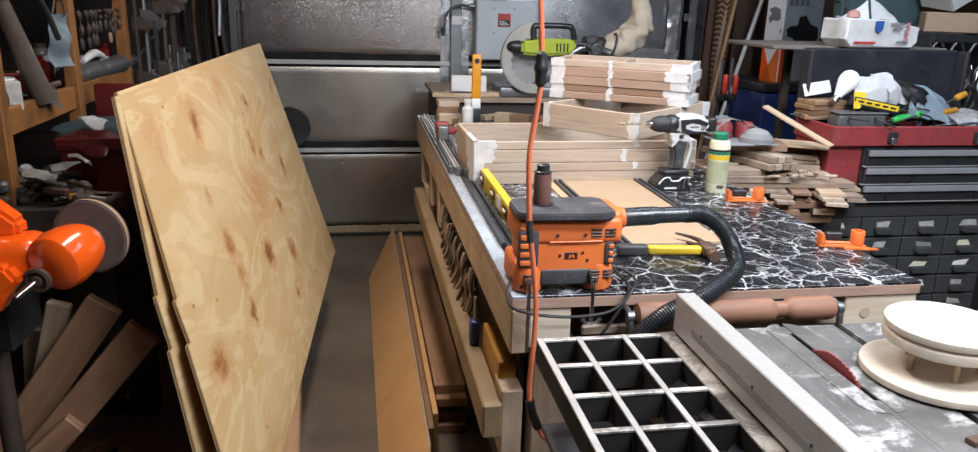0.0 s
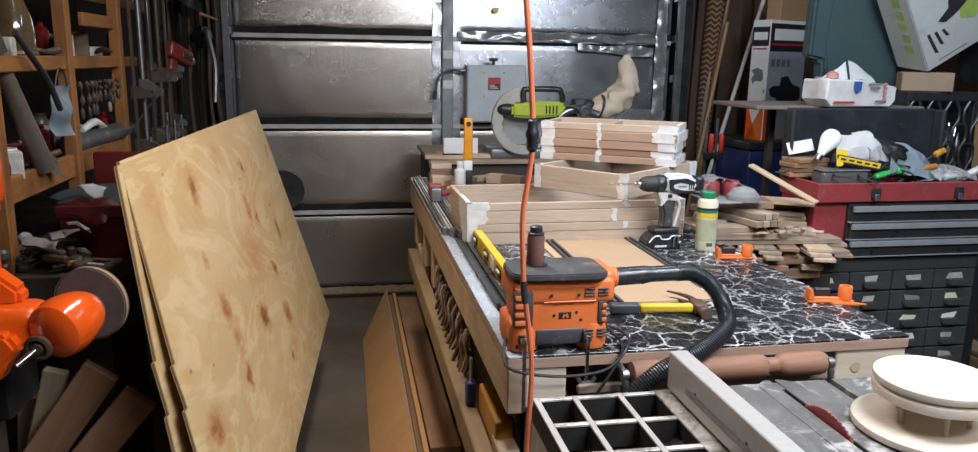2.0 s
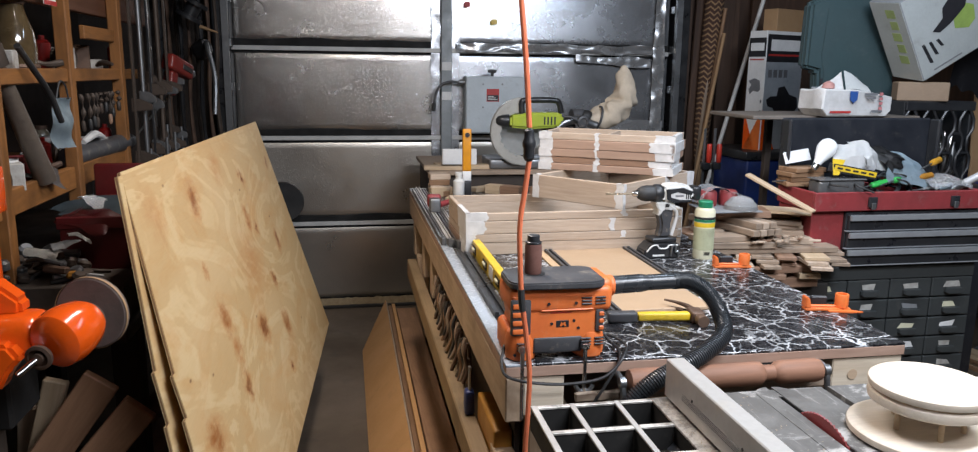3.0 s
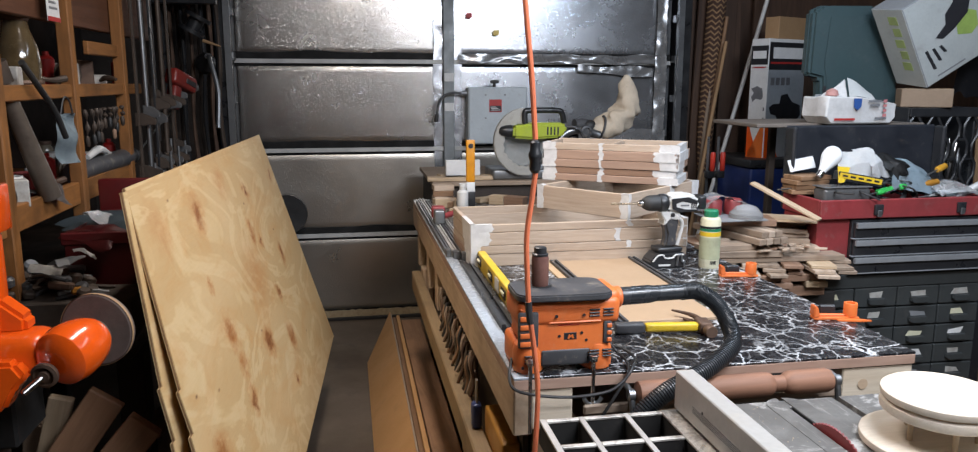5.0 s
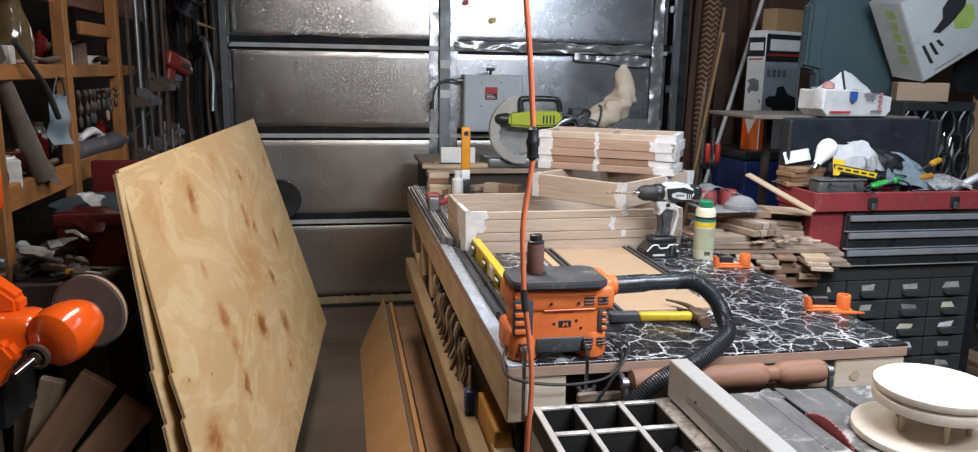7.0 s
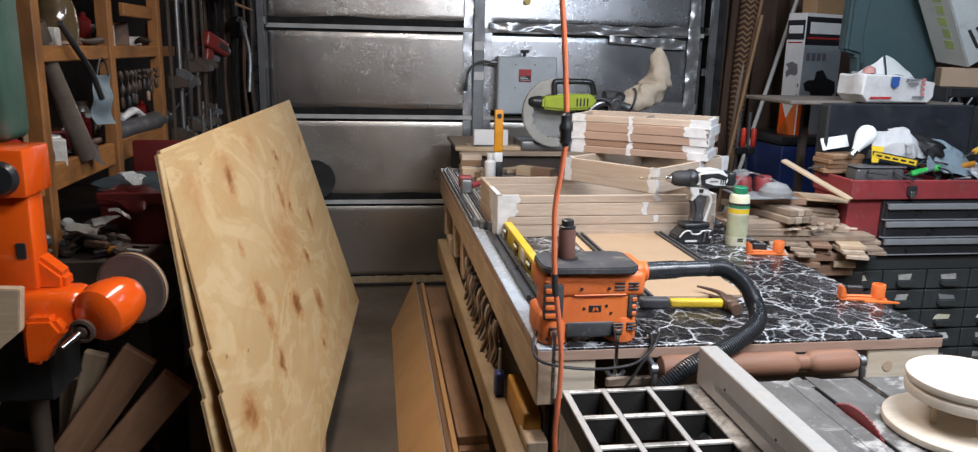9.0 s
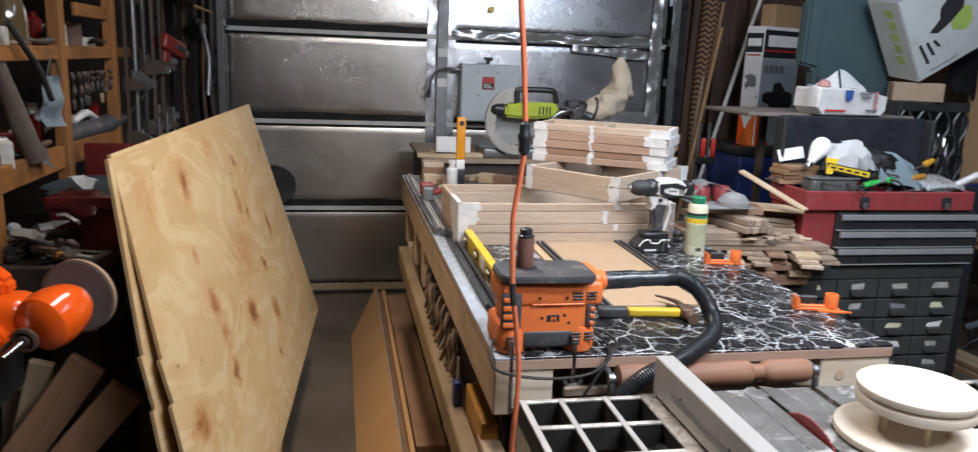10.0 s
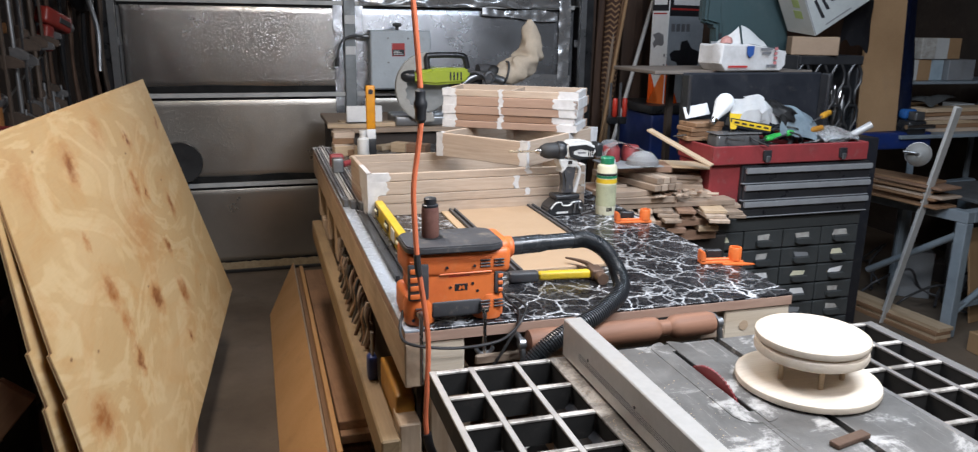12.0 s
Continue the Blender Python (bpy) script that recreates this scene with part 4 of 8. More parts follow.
# ---- taped box frames ----
def drawer_frame(name, m, w, d, h, mat, label, slats=0, t=0.014, tapes=()):
    """An open frame of four boards; local origin at its near left corner, x along the near side."""
    ob = thing(name, m, label, "wooden frame", "stacked wooden frames")
    part("board", box(0, w, 0, t, 0, h - 0.0012, 0.0018), mat["x"], ob)
    part("board", box(0, w, d - t, d, 0, h, 0.0012), mat["x"], ob)
    part("board", box(0, t, t + 0.0005, d - t - 0.0005, 0, h - 0.0012, 0.0018), mat["y"], ob)
    part("board", box(w - t, w, t + 0.0005, d - t - 0.0005, 0, h, 0.0012), mat["y"], ob)
    for k in range(slats):
        x = w * (k + 1) / (slats + 1)
        part("divider", box(x, x + 0.01, t + 0.0005, d - t - 0.0005, 0.002, h - 0.002, 0.001), mat["y"], ob)
    for n, (side, x, wid, drop) in enumerate(tapes):
        e = 0.0007
        lo = h * (1 - drop)
        if side == "f":
            bm = box(x, x + wid, -e, t + e, lo, h + e, 0)
        elif side == "l":
            bm = box(-e, t + e, x, x + wid, lo, h + e, 0)
        else:
            bm = box(w - t - e, w + e, x, x + wid, lo, h + e, 0)
        # torn ends
        bmesh.ops.subdivide_edges(bm, edges=bm.edges[:], cuts=4, use_grid_fill=True)
        axis = 0 if side == "f" else 1
        for v in bm.verts:
            far = (v.co[axis] - x) / wid
            if 0.002 < x or far > 0.5:
                v.co[axis] += rumple(v.co.z * 130, far * 3 + n, m.translation.z * 50 + n * 7, 1, 0.012) * (1 if far > 0.5 else -1) * abs(2 * far - 1)
        part("tape", bm, TAPE, ob, "strip of white tape")
    return ob


M0 = Matrix.Translation((0.378, 2.395, BZ)) @ Matrix.Rotation(radians(1.0), 4, "Z")
drawer_frame("box_frame", M0, 0.735, 0.37, 0.04, PINK_OAK | {"x": OAK["x"]}, "low oak frame at the bottom of the stack", tapes=(("f", 0.0, 0.03, 1.0), ("l", 0.0, 0.12, 1.0)))
for z, h, s in ((0.0402, 0.028, 0.03), (0.0684, 0.042, 0.06), (0.1106, 0.026, 0.07)):
    drawer_frame("box_frame", M0 @ Matrix.Translation((rumple(z * 90, 1, 0, 1, 0.006), rumple(z * 90, 5, 0, 1, 0.006), z)), 0.735, 0.37, h, OAK, "pale oak box frame with taped corners",
                 tapes=(("f", 0.0, s, 1.0), ("l", 0.0, 0.1 + s, 1.0), ("f", 0.48, 0.018, 1.0) if h > 0.03 else ("f", 0.52, 0.016, 0.8), ("r", 0.0, 0.05, 1.0)))
M1 = Matrix.Translation((0.667, 2.70, 1.0372)) @ Matrix.Rotation(radians(-51.5), 4, "Z")
drawer_frame("box_frame", M1, 0.375, 0.5, 0.083, {"x": OAK["x"], "y": OAK["y"]}, "deep oak box frame set askew with taped corners", tapes=(("f", 0.0, 0.028, 1.0), ("f", 0.347, 0.0285, 1.0), ("l", 0.0, 0.03, 1.0), ("r", 0.0, 0.012, 1.0), ("r", 0.28, 0.03, 1.0), ("r", 0.45, 0.05, 1.0)))
for k, (h, mat) in enumerate(((0.026, PINK_OAK), (0.024, WALNUT), (0.03, PINK_OAK), (0.034, PINK_OAK), (0.026, OAK))):
    z = 1.1206 + sum((0.026, 0.024, 0.03, 0.034, 0.026)[:k])
    M2 = Matrix.Translation((0.722 + 0.004 * (k % 2), 2.842, z)) @ Matrix.Rotation(radians(-32.7 + (1.2 if k == 1 else -0.6 * k % 2)), 4, "Z")
    drawer_frame("box_frame", M2, 0.5 - 0.012 * (k == 1), 0.24, h, mat, "brown hardwood box frame with white-taped ends", slats=1 if k == 4 else 0,
                 tapes=(("f", 0.0, 0.05, 1.0), ("f", 0.43 - 0.02 * (k % 2), 0.07 + 0.008 * (k % 2), 1.0), ("r", 0.0, 0.2 - 0.05 * (k == 2), 1.0), ("l", 0.0, 0.05, 1.0), ("f", 0.21, 0.016, 1.0)))

# ---- cordless drill ----
drill = thing("cordless_drill", pose(0.992, 2.31, BZ, 0, 0, 2), "black and white cordless drill standing on its battery", "drill")
batt = part("battery", prism([(-0.061, 0.008), (-0.055, 0), (0.058, 0), (0.062, 0.01), (0.062, 0.038), (0.052, 0.05), (-0.034, 0.05), (-0.05, 0.036), (-0.061, 0.024)], 0.07, m=Matrix.Translation((0, -0.035, 0)), bev=0.004), BLACK_GLOSS, drill, "black battery pack")
part("clip", sweep([(0.026, -0.039, 0.008), (0.03, -0.041, 0.04), (0.04, -0.041, 0.042), (0.042, -0.041, 0.022), (0.05, -0.041, 0.024), (0.052, -0.039, 0.006)], 0.0036, 6, n=4), STEEL, batt, "steel belt clip")
part("trim", sweep([(-0.054, -0.0355, 0.024), (-0.038, -0.0365, 0.042), (-0.02, -0.0365, 0.044), (-0.012, -0.0365, 0.034), (0.012, -0.0365, 0.034), (0.022, -0.0365, 0.043), (0.05, -0.0365, 0.043)], 0.0026, 6, n=4), WHITE_PLASTIC, batt, "white trim line")
part("name_bar", box(-0.034, 0.006, -0.0362, -0.0348, 0.008, 0.014, 0), WHITE_PLASTIC, batt)
part("base", soft_box(-0.036, 0.05, -0.03, 0.03, 0.0505, 0.066, 0.006), BLACK_GLOSS, drill)
part("handle", prism([(-0.012, 0.064), (0.034, 0.064), (0.03, 0.1), (0.038, 0.135), (0.036, 0.165), (-0.008, 0.165), (-0.012, 0.14), (-0.003, 0.11), (-0.006, 0.08)], 0.038, m=Matrix.Translation((0, -0.019, 0)), bev=0.007), RUBBER_GREY, drill, "black rubber handle")
part("grip_trim", sweep([(0.036, -0.012, 0.07), (0.044, -0.012, 0.1), (0.05, -0.014, 0.132), (0.044, -0.018, 0.152), (0.024, -0.022, 0.166)], 0.006, 8), WHITE_PLASTIC, drill, "white plastic edge")
part("guard", prism([(-0.026, 0.18), (0.036, 0.18), (0.042, 0.162), (0.03, 0.152), (0.004, 0.158), (-0.008, 0.142), (-0.018, 0.136), (-0.013, 0.152), (-0.022, 0.164)], 0.05, m=Matrix.Translation((0, -0.026, 0)), bev=0.003), WHITE_PLASTIC, drill, "white trigger guard")
part("trigger", soft_box(-0.013, 0.006, -0.009, 0.009, 0.138, 0.16, 0.004), BLACK, drill)
part("selector", soft_box(0.004, 0.018, -0.0285, -0.0255, 0.164, 0.176, 0.002, 1), BLACK, drill)
part("motor_housing", prism([(-0.004, 0.18), (-0.004, 0.226), (0.006, 0.236), (0.07, 0.237), (0.092, 0.228), (0.101, 0.212), (0.1, 0.19), (0.084, 0.179), (0.02, 0.176)], 0.064, m=Matrix.Translation((0, -0.032, 0)), bev=0.009), WHITE_PLASTIC, drill, "white motor housing")
part("side_panel", prism([(0.002, 0.222), (0.06, 0.226), (0.093, 0.214), (0.09, 0.203), (0.04, 0.213), (0.018, 0.206), (0.02, 0.196), (0.05, 0.188), (0.092, 0.186), (0.084, 0.18), (0.03, 0.179), (0.006, 0.19)], 0.004, m=Matrix.Translation((0, -0.0345, 0)), bev=0.001), BLACK_GLOSS, drill, "black side panel")
for k in range(3):
    part("vent", box(0.07 + 0.007 * k, 0.0735 + 0.007 * k, -0.0345, -0.0315, 0.19, 0.21, 0.0008), BLACK, drill)
part("name_bar", box(0.034, 0.062, -0.0335, -0.0318, 0.198, 0.203, 0), GREY_INK, drill)
part("rear_cap", soft_box(0.099, 0.126, -0.028, 0.028, 0.184, 0.228, 0.008), BLACK_GLOSS, drill)
axis = Matrix.Translation((-0.004, 0, 0.206)) @ Matrix.Rotation(-math.pi / 2, 4, "Y")
part("gearbox", lathe([(0.026, -0.004), (0.029, 0.002), (0.029, 0.018), (0.026, 0.024)], 28, m=axis), BLACK_GLOSS, drill)
chuck = part("chuck", lathe([(0.025, 0.0245), (0.0255, 0.03), (0.0255, 0.05), (0.023, 0.062), (0.017, 0.074), (0.011, 0.078)], 28, m=axis), BLACK, drill, "black keyless chuck")
part("collet", lathe([(0.0115, 0.0785), (0.0095, 0.088), (0.006, 0.094)], 14, m=axis), CHROME, chuck)
twist = sweep([(-0.097, 0, 0.206), (-0.13, 0, 0.2065), (-0.16, 0, 0.207), (-0.186, 0, 0.2075)], 0.0035, 8, n=14, radius=lambda i: 0.0026 + 0.0014 * (i % 5 in (0, 1, 2)) if i > 5 else 0.0035)
part("drill_bit", twist, plain("bit_gold", (0.5, 0.42, 0.3), (0.35, 0.28, 0.2), 0.3, 0.9, dirt=0.2), chuck, "twisted steel drill bit")

glue = here("glue_bottle", 1.128, 2.272, BZ, "cream glue bottle with a green cap and yellow label", "bottle")
put("flask", lathe([(0.03, 0.9), (0.032, 0.905), (0.032, 1.052), (0.029, 1.06), (0.021, 1.064)], 28, m=Matrix.Translation((1.128, 2.272, 0))), CREAM, glue)
put("cap", lathe([(0.0215, 1.0645), (0.0225, 1.067), (0.0225, 1.083), (0.02, 1.086)], 24, m=Matrix.Translation((1.128, 2.272, 0))), GREEN, glue, "green screw cap")
for z0, z1, mat in ((1.02, 1.028, GREEN), (1.0285, 1.036, INK), (1.004, 1.018, YELLOW), (0.93, 1.0, plain("label_sage", (0.5, 0.52, 0.34), None, 0.5))):
    put("label_band", lathe([(0.0326, z0), (0.0326, z1)], 28, m=Matrix.Translation((1.128, 2.272, 0)), cap=False), mat, glue)
for x in range(7):
    a = radians(-108 + x * 5)
    put("code_bar", box(-0.0008, 0.0008, -0.0332, -0.0324, 0.914, 0.926, 0, m=Matrix.Translation((1.128, 2.272, 0)) @ Matrix.Rotation(a + math.pi / 2, 4, "Z")), INK, glue)


def corner_clamp(x, y, turn, label, tongue=False):
    ob = thing("corner_clamp", pose(x, y, BZ, 0, 0, turn), label, "clamp", "orange clamps on the bench edge")
    part("base", soft_box(-0.055, 0.06, -0.014, 0.014, 0, 0.008, 0.003, 2), ORANGE, ob)
    part("jaw", prism([(-0.055, 0.008), (-0.04, 0.008), (-0.046, 0.034), (-0.055, 0.036)], 0.03, m=Matrix.Translation((0, -0.015, 0)), bev=0.002), ORANGE, ob)
    part("knob", lathe([(0.016, 0.0085), (0.0165, 0.012), (0.0165, 0.04), (0.0155, 0.042), (0.011, 0.042), (0.011, 0.034)], 22, m=Matrix.Translation((0.04, 0, 0))), ORANGE, ob)
    part("arm", soft_box(-0.04, 0.026, -0.006, 0.006, 0.0085, 0.013, 0.002, 1), ORANGE, ob)
    part("block", soft_box(-0.03, 0.012, 0.016, 0.03, 0, 0.03, 0.003, 1), BLACK_GLOSS, ob)
    if tongue:
        part("tongue", prism([(0.0, -0.024), (0.05, -0.03), (0.085, -0.026), (0.06, -0.0145), (0.0, -0.0145)], 0.005, m=Matrix(((1, 0, 0, 0), (0, 0, 1, 0), (0, 1, 0, 0), (0, 0, 0, 1))), bev=0.001), ORANGE, ob)
    return ob


corner_clamp(1.188, 1.702, -10, "orange plastic corner clamp on the marble top", True)
corner_clamp(1.16, 2.142, -8, "orange corner clamp beside the glue bottle")

# far end of the bench: bottle, standing level, offcuts
torpedo = here("standing_level", 0.548, 3.5, BZ, "orange and black torpedo level standing on end", "level")
put("upper", soft_box(0.53, 0.57, 3.49, 3.51, 1.03, 1.222, 0.005), plain("amber_orange", (0.8, 0.33, 0.015), None, 0.35), torpedo)
put("lower", soft_box(0.529, 0.571, 3.489, 3.511, 0.9, 0.984, 0.004), BLACK_GLOSS, torpedo)
put("middle", soft_box(0.53, 0.57, 3.49, 3.51, 0.9845, 1.0295, 0.004), PAPER, torpedo)
put("vial", lathe([(0.011, 0), (0.011, 0.003)], 16, m=Matrix.Translation((0.55, 3.4885, 1.195)) @ Matrix.Rotation(math.pi / 2, 4, "X")), INK, torpedo)
jar = here("small_bottle", 0.508, 3.46, BZ, "small clear bottle with a white label", "bottle")
put("flask", lathe([(0.024, 0.9), (0.026, 0.905), (0.026, 0.99), (0.015, 1.0), (0.015, 1.015)], 20, m=Matrix.Translation((0.508, 3.46, 0))), WHITE_PLASTIC, jar)
put("cap", lathe([(0.017, 1.0155), (0.017, 1.03)], 18, m=Matrix.Translation((0.508, 3.46, 0))), WHITE_PLASTIC, jar)
rnd = random.Random(5)
for i in range(16):
    x, y = rnd.uniform(0.44, 0.95), rnd.uniform(3.2, 3.78)
    if 0.48 < x < 0.6 and 3.4 < y < 3.56:
        continue
    l, w, h = rnd.uniform(0.06, 0.2), rnd.uniform(0.025, 0.06), rnd.uniform(0.018, 0.05)
    solo("offcut", box(-l / 2, l / 2, -w / 2, w / 2, 0, h, 0.0015), rnd.choice([OAK, PINE, WALNUT])["x"], "short sawn wood offcut on the bench", "offcut", "offcuts on the bench", at=pose(x, y, BZ, 0, 0, rnd.uniform(-40, 40)))
for k in range(4):
    solo("wood_block", box(-0.035, 0.06, -0.04, 0.04, 0, 0.026, 0.002), (OAK if k % 2 else BROWN_WOOD)["x"], "short brown wood block in a small pile", "wood block", "piled wood blocks", at=pose(0.425, 3.62, BZ + 0.0265 * k, 0, 0, 8 * (k % 2) - 5))

# ---- on the table saw ----
for sx, x0 in ((-1, 0.8184), (1, 0.8296)):
    arc = [(x0 + sx * 0.036 * math.sin(a), (1.297 if a > math.pi / 2 else 1.03) - 0.036 * math.cos(a)) for a in (math.pi * k / 16 for k in range(17))]
    put("throat_plate", prism(arc, 0.0009, m=Matrix(((1, 0, 0, 0), (0, 0, 1, 0), (0, 1, 0, SZ + 0.0002), (0, 0, 0, 1)))), IRON_TOP, saw, "worn steel throat plate")
# black strips added inside the blade slot, its shade given as colour
put("slot_liner", box(0.8282, 0.8292, 1.0355, 1.2905, 0.836, SZ - 0.0005, 0), BLACK, saw)
put("slot_floor", box(0.8193, 0.828, 1.0355, 1.2905, 0.836, 0.838, 0), BLACK, saw)
bm = B()
seg = 160
ring = []
for k in range(seg):
    a = 2 * math.pi * k / seg
    r = 0.124 if k % 2 else 0.1205
    ring.append((0.0 + r * math.sin(a), r * math.cos(a)))
put("saw_blade", prism(ring, 0.003, m=Matrix.Translation((0.8245, 1.147, 0.768)) @ Matrix.Rotation(math.pi / 2, 4, "Z") @ Matrix.Translation((0, -0.0015, 0))), RED_PLASTIC, saw, "red toothed saw blade")
for k in range(4):
    put("fence_line", box(0.5974, 0.5979, SY0 - 0.018, 1.24, 0.9 + 0.0035 * k, 0.9007 + 0.0035 * k, 0), STEEL, saw)
for y in (0.86, 1.02, 1.2):
    put("fence_bolt", lathe([(0.0028, 0), (0.0028, 0.0008)], 10, m=Matrix.Translation((0.598, y, 0.915)) @ Matrix.Rotation(-math.pi / 2, 4, "Y")), INK, saw)
put("fence_lock", soft_box(0.57, 0.66, 0.56, SY0 - 0.021, 0.84, 0.93, 0.01), BLACK_GLOSS, saw)

DX, DY0 = 0.981, 1.096
lazy = here("disc_stand", DX, DY0, SZ + 0.0025, "pale birch round stand of two discs on pegs", "turntable")
at_disc = Matrix.Translation((DX, DY0, 0))
put("lower_disc", lathe([(0.119, 0.8725), (0.1235, 0.875), (0.1245, 0.8795), (0.1235, 0.8855), (0.1195, 0.888), (0.112, 0.8885)], 72, m=at_disc), BIRCH, lazy, "pale birch base disc")
put("ring", lathe([(0.045, 0.9325), (0.091, 0.9325), (0.0955, 0.9355), (0.097, 0.9425), (0.0955, 0.9495), (0.0915, 0.953), (0.045, 0.953)], 64, m=at_disc), BIRCH, lazy, "pale plywood disc under the top")
put("glue_line", lathe([(0.088, 0.9531), (0.0915, 0.9531), (0.0915, 0.9544), (0.088, 0.9544)], 64, m=at_disc), BIRCH_EDGE, lazy)
put("upper_disc", lathe([(0.09, 0.9545), (0.0955, 0.957), (0.0975, 0.963), (0.0965, 0.9685), (0.093, 0.971), (0.086, 0.9715)], 72, m=at_disc), BIRCH, lazy, "pale birch top disc")
for k in range(5):
    a = 2 * math.pi * k / 5 + -1.866
    put("peg", rod((DX + 0.057 * math.cos(a), DY0 + 0.057 * math.sin(a), 0.8885), (DX + 0.057 * math.cos(a), DY0 + 0.057 * math.sin(a), 0.9324), 0.0048), PINE["z"], lazy)
push = thing("steel_bar", pose(0.905, 0.905, SZ + 0.001, 0, 0, 12), "short dark steel bar lying on the saw table", "bar")
part("bar", box(-0.03, 0.045, -0.009, 0.009, 0, 0.008, 0.001), RUST, push)
rnd = random.Random(11)
bm = B()
for i in range(500):
    x, y = rnd.choice([rnd.gauss(0.588, 0.01), rnd.gauss(0.586, 0.012), rnd.gauss(0.72, 0.04)]), rnd.uniform(0.66, 1.3)
    if 0.594 < x < 0.638 or 0.8 < x < 0.84 or x > 1.09 or x < 0.575 or (x - DX) ** 2 + (y - DY0) ** 2 < 0.0165:
        continue
    s = rnd.uniform(0.0004, 0.0012)
    box(-s, s, -s * rnd.uniform(0.4, 1), s * 0.8, 0, s * 0.5, 0, bm, Matrix.Translation((x, y, SZ + 0.0023 if 0.77 < x < 0.87 else SZ)) @ Matrix.Rotation(rnd.uniform(0, 3), 4, "Z"))
solo("sawdust", bm, plain("sawdust", (0.62, 0.5, 0.36), None, 0.9, dirt=0), "scattered pale sawdust on the saw table", "sawdust", kind="stuff")
# shelf of odds and ends under the left wing
under = here("tool_tray", 0.46, 1.05, 0.7, "dark tray of fittings under the saw wing", "tray")
put("tray", box(0.345, 0.555, 0.68, 1.29, 0.7, 0.712, 0.002), BLACK, under)
for y in (0.685, 1.285):
    put("hanger", rod((0.45, y, 0.708), (0.45, y, 0.826), 0.005), STEEL, under)
for i in range(22):
    x, y = rnd.uniform(0.37, 0.53), rnd.uniform(0.72, 1.27)
    kind = i % 4
    if kind == 0:
        solo("bolt", rod((0, 0, 0.006), (0.05, 0, 0.006), 0.006), STEEL, "loose steel bolt in the tray", "bolt", "loose fittings", at=pose(x, y, 0.712, 0, 0, rnd.uniform(0, 180)))
    elif kind == 1:
        solo("spring", sweep([(0.008 * math.cos(k), 0.008 * math.sin(k), 0.002 + 0.0016 * k) for k in range(16)], 0.0016, 6, n=3), STEEL, "small coil spring in the tray", "spring", "loose fittings", at=pose(x, y, 0.712))
    elif kind == 2:
        solo("paper_scrap", sheet(6, 6, lambda u, v, x=x: (u * 0.07, v * 0.04, 0.004 + 0.004 * math.sin(u * 4 + v * 3))), PAPER, "crumpled white paper scrap", "paper", "paper scraps", at=pose(x, y, 0.712, 0, 0, rnd.uniform(0, 90)))
    else:
        solo("washer", lathe([(0.012, 0), (0.012, 0.003), (0.006, 0.003), (0.006, 0)], 16, cap=False), STEEL, "steel washer in the tray", "washer", "loose fittings", at=pose(x, y, 0.712))
spray = here("spray_can", 0.372, 1.24, 0.0, "small yellow and black tool on the stand", "tool")
put("stand", box(0.345, 0.43, 1.2, 1.29, 0.0, 0.56, 0.003), DARK_WALL, spray)
put("body", soft_box(0.35, 0.392, 1.215, 1.265, 0.5605, 0.62, 0.008), SHADED_DIRTY_YELLOW, spray)
put("tip", lathe([(0.016, 0.6205), (0.012, 0.65), (0.007, 0.66)], 14, m=Matrix.Translation((0.37, 1.24, 0))), YELLOW, spray)

# ---- hanging extension cord ----
cord = here("extension_cord", 0.32, 1.4, 0.6, "orange extension cord hanging from the ceiling", "cord")
put("cord", sweep([(0.3, 1.42, 2.55), (0.296, 1.41, 2.2), (0.305, 1.4, 1.8), (0.32, 1.4, 1.62), (0.333, 1.4, 1.49), (0.341, 1.4, 1.38)], 0.0052, 10), CORD_ORANGE, cord)
put("cord", sweep([(0.342, 1.4, 1.32), (0.336, 1.4, 1.27), (0.327, 1.4, 1.2), (0.329, 1.4, 1.12), (0.332, 1.4, 1.068)], 0.0052, 10), CORD_ORANGE, cord)
put("cord", sweep([(0.335, 1.4, 1.04), (0.345, 1.4, 0.97), (0.352, 1.4, 0.9), (0.35, 1.398, 0.82), (0.345, 1.394, 0.74), (0.346, 1.39, 0.7)], 0.0052, 10), CORD_ORANGE, cord)
put("plug", lathe([(0.006, 0), (0.0105, 0.006), (0.0105, 0.024), (0.0125, 0.028), (0.0125, 0.036), (0.0095, 0.042), (0.0095, 0.056), (0.005, 0.06)], 18, m=Matrix.Translation((0.341, 1.4, 1.318))), BLACK_GLOSS, cord, "black plug and socket")
put("sleeve", sweep([(0.3318, 1.4, 1.073), (0.333, 1.4, 1.053), (0.336, 1.4, 1.03)], 0.0068, 10), BLACK, cord)
put("connector", sweep([(0.346, 1.39, 0.705), (0.352, 1.388, 0.675), (0.364, 1.385, 0.645)], 0.0095, 12), BLACK_GLOSS, cord, "black connector")
put("cord", sweep([(0.364, 1.385, 0.647), (0.374, 1.38, 0.628), (0.4, 1.375, 0.612), (0.45, 1.375, 0.6), (0.5, 1.38, 0.57), (0.56, 1.4, 0.45)], 0.0052, 10), CORD_ORANGE, cord)

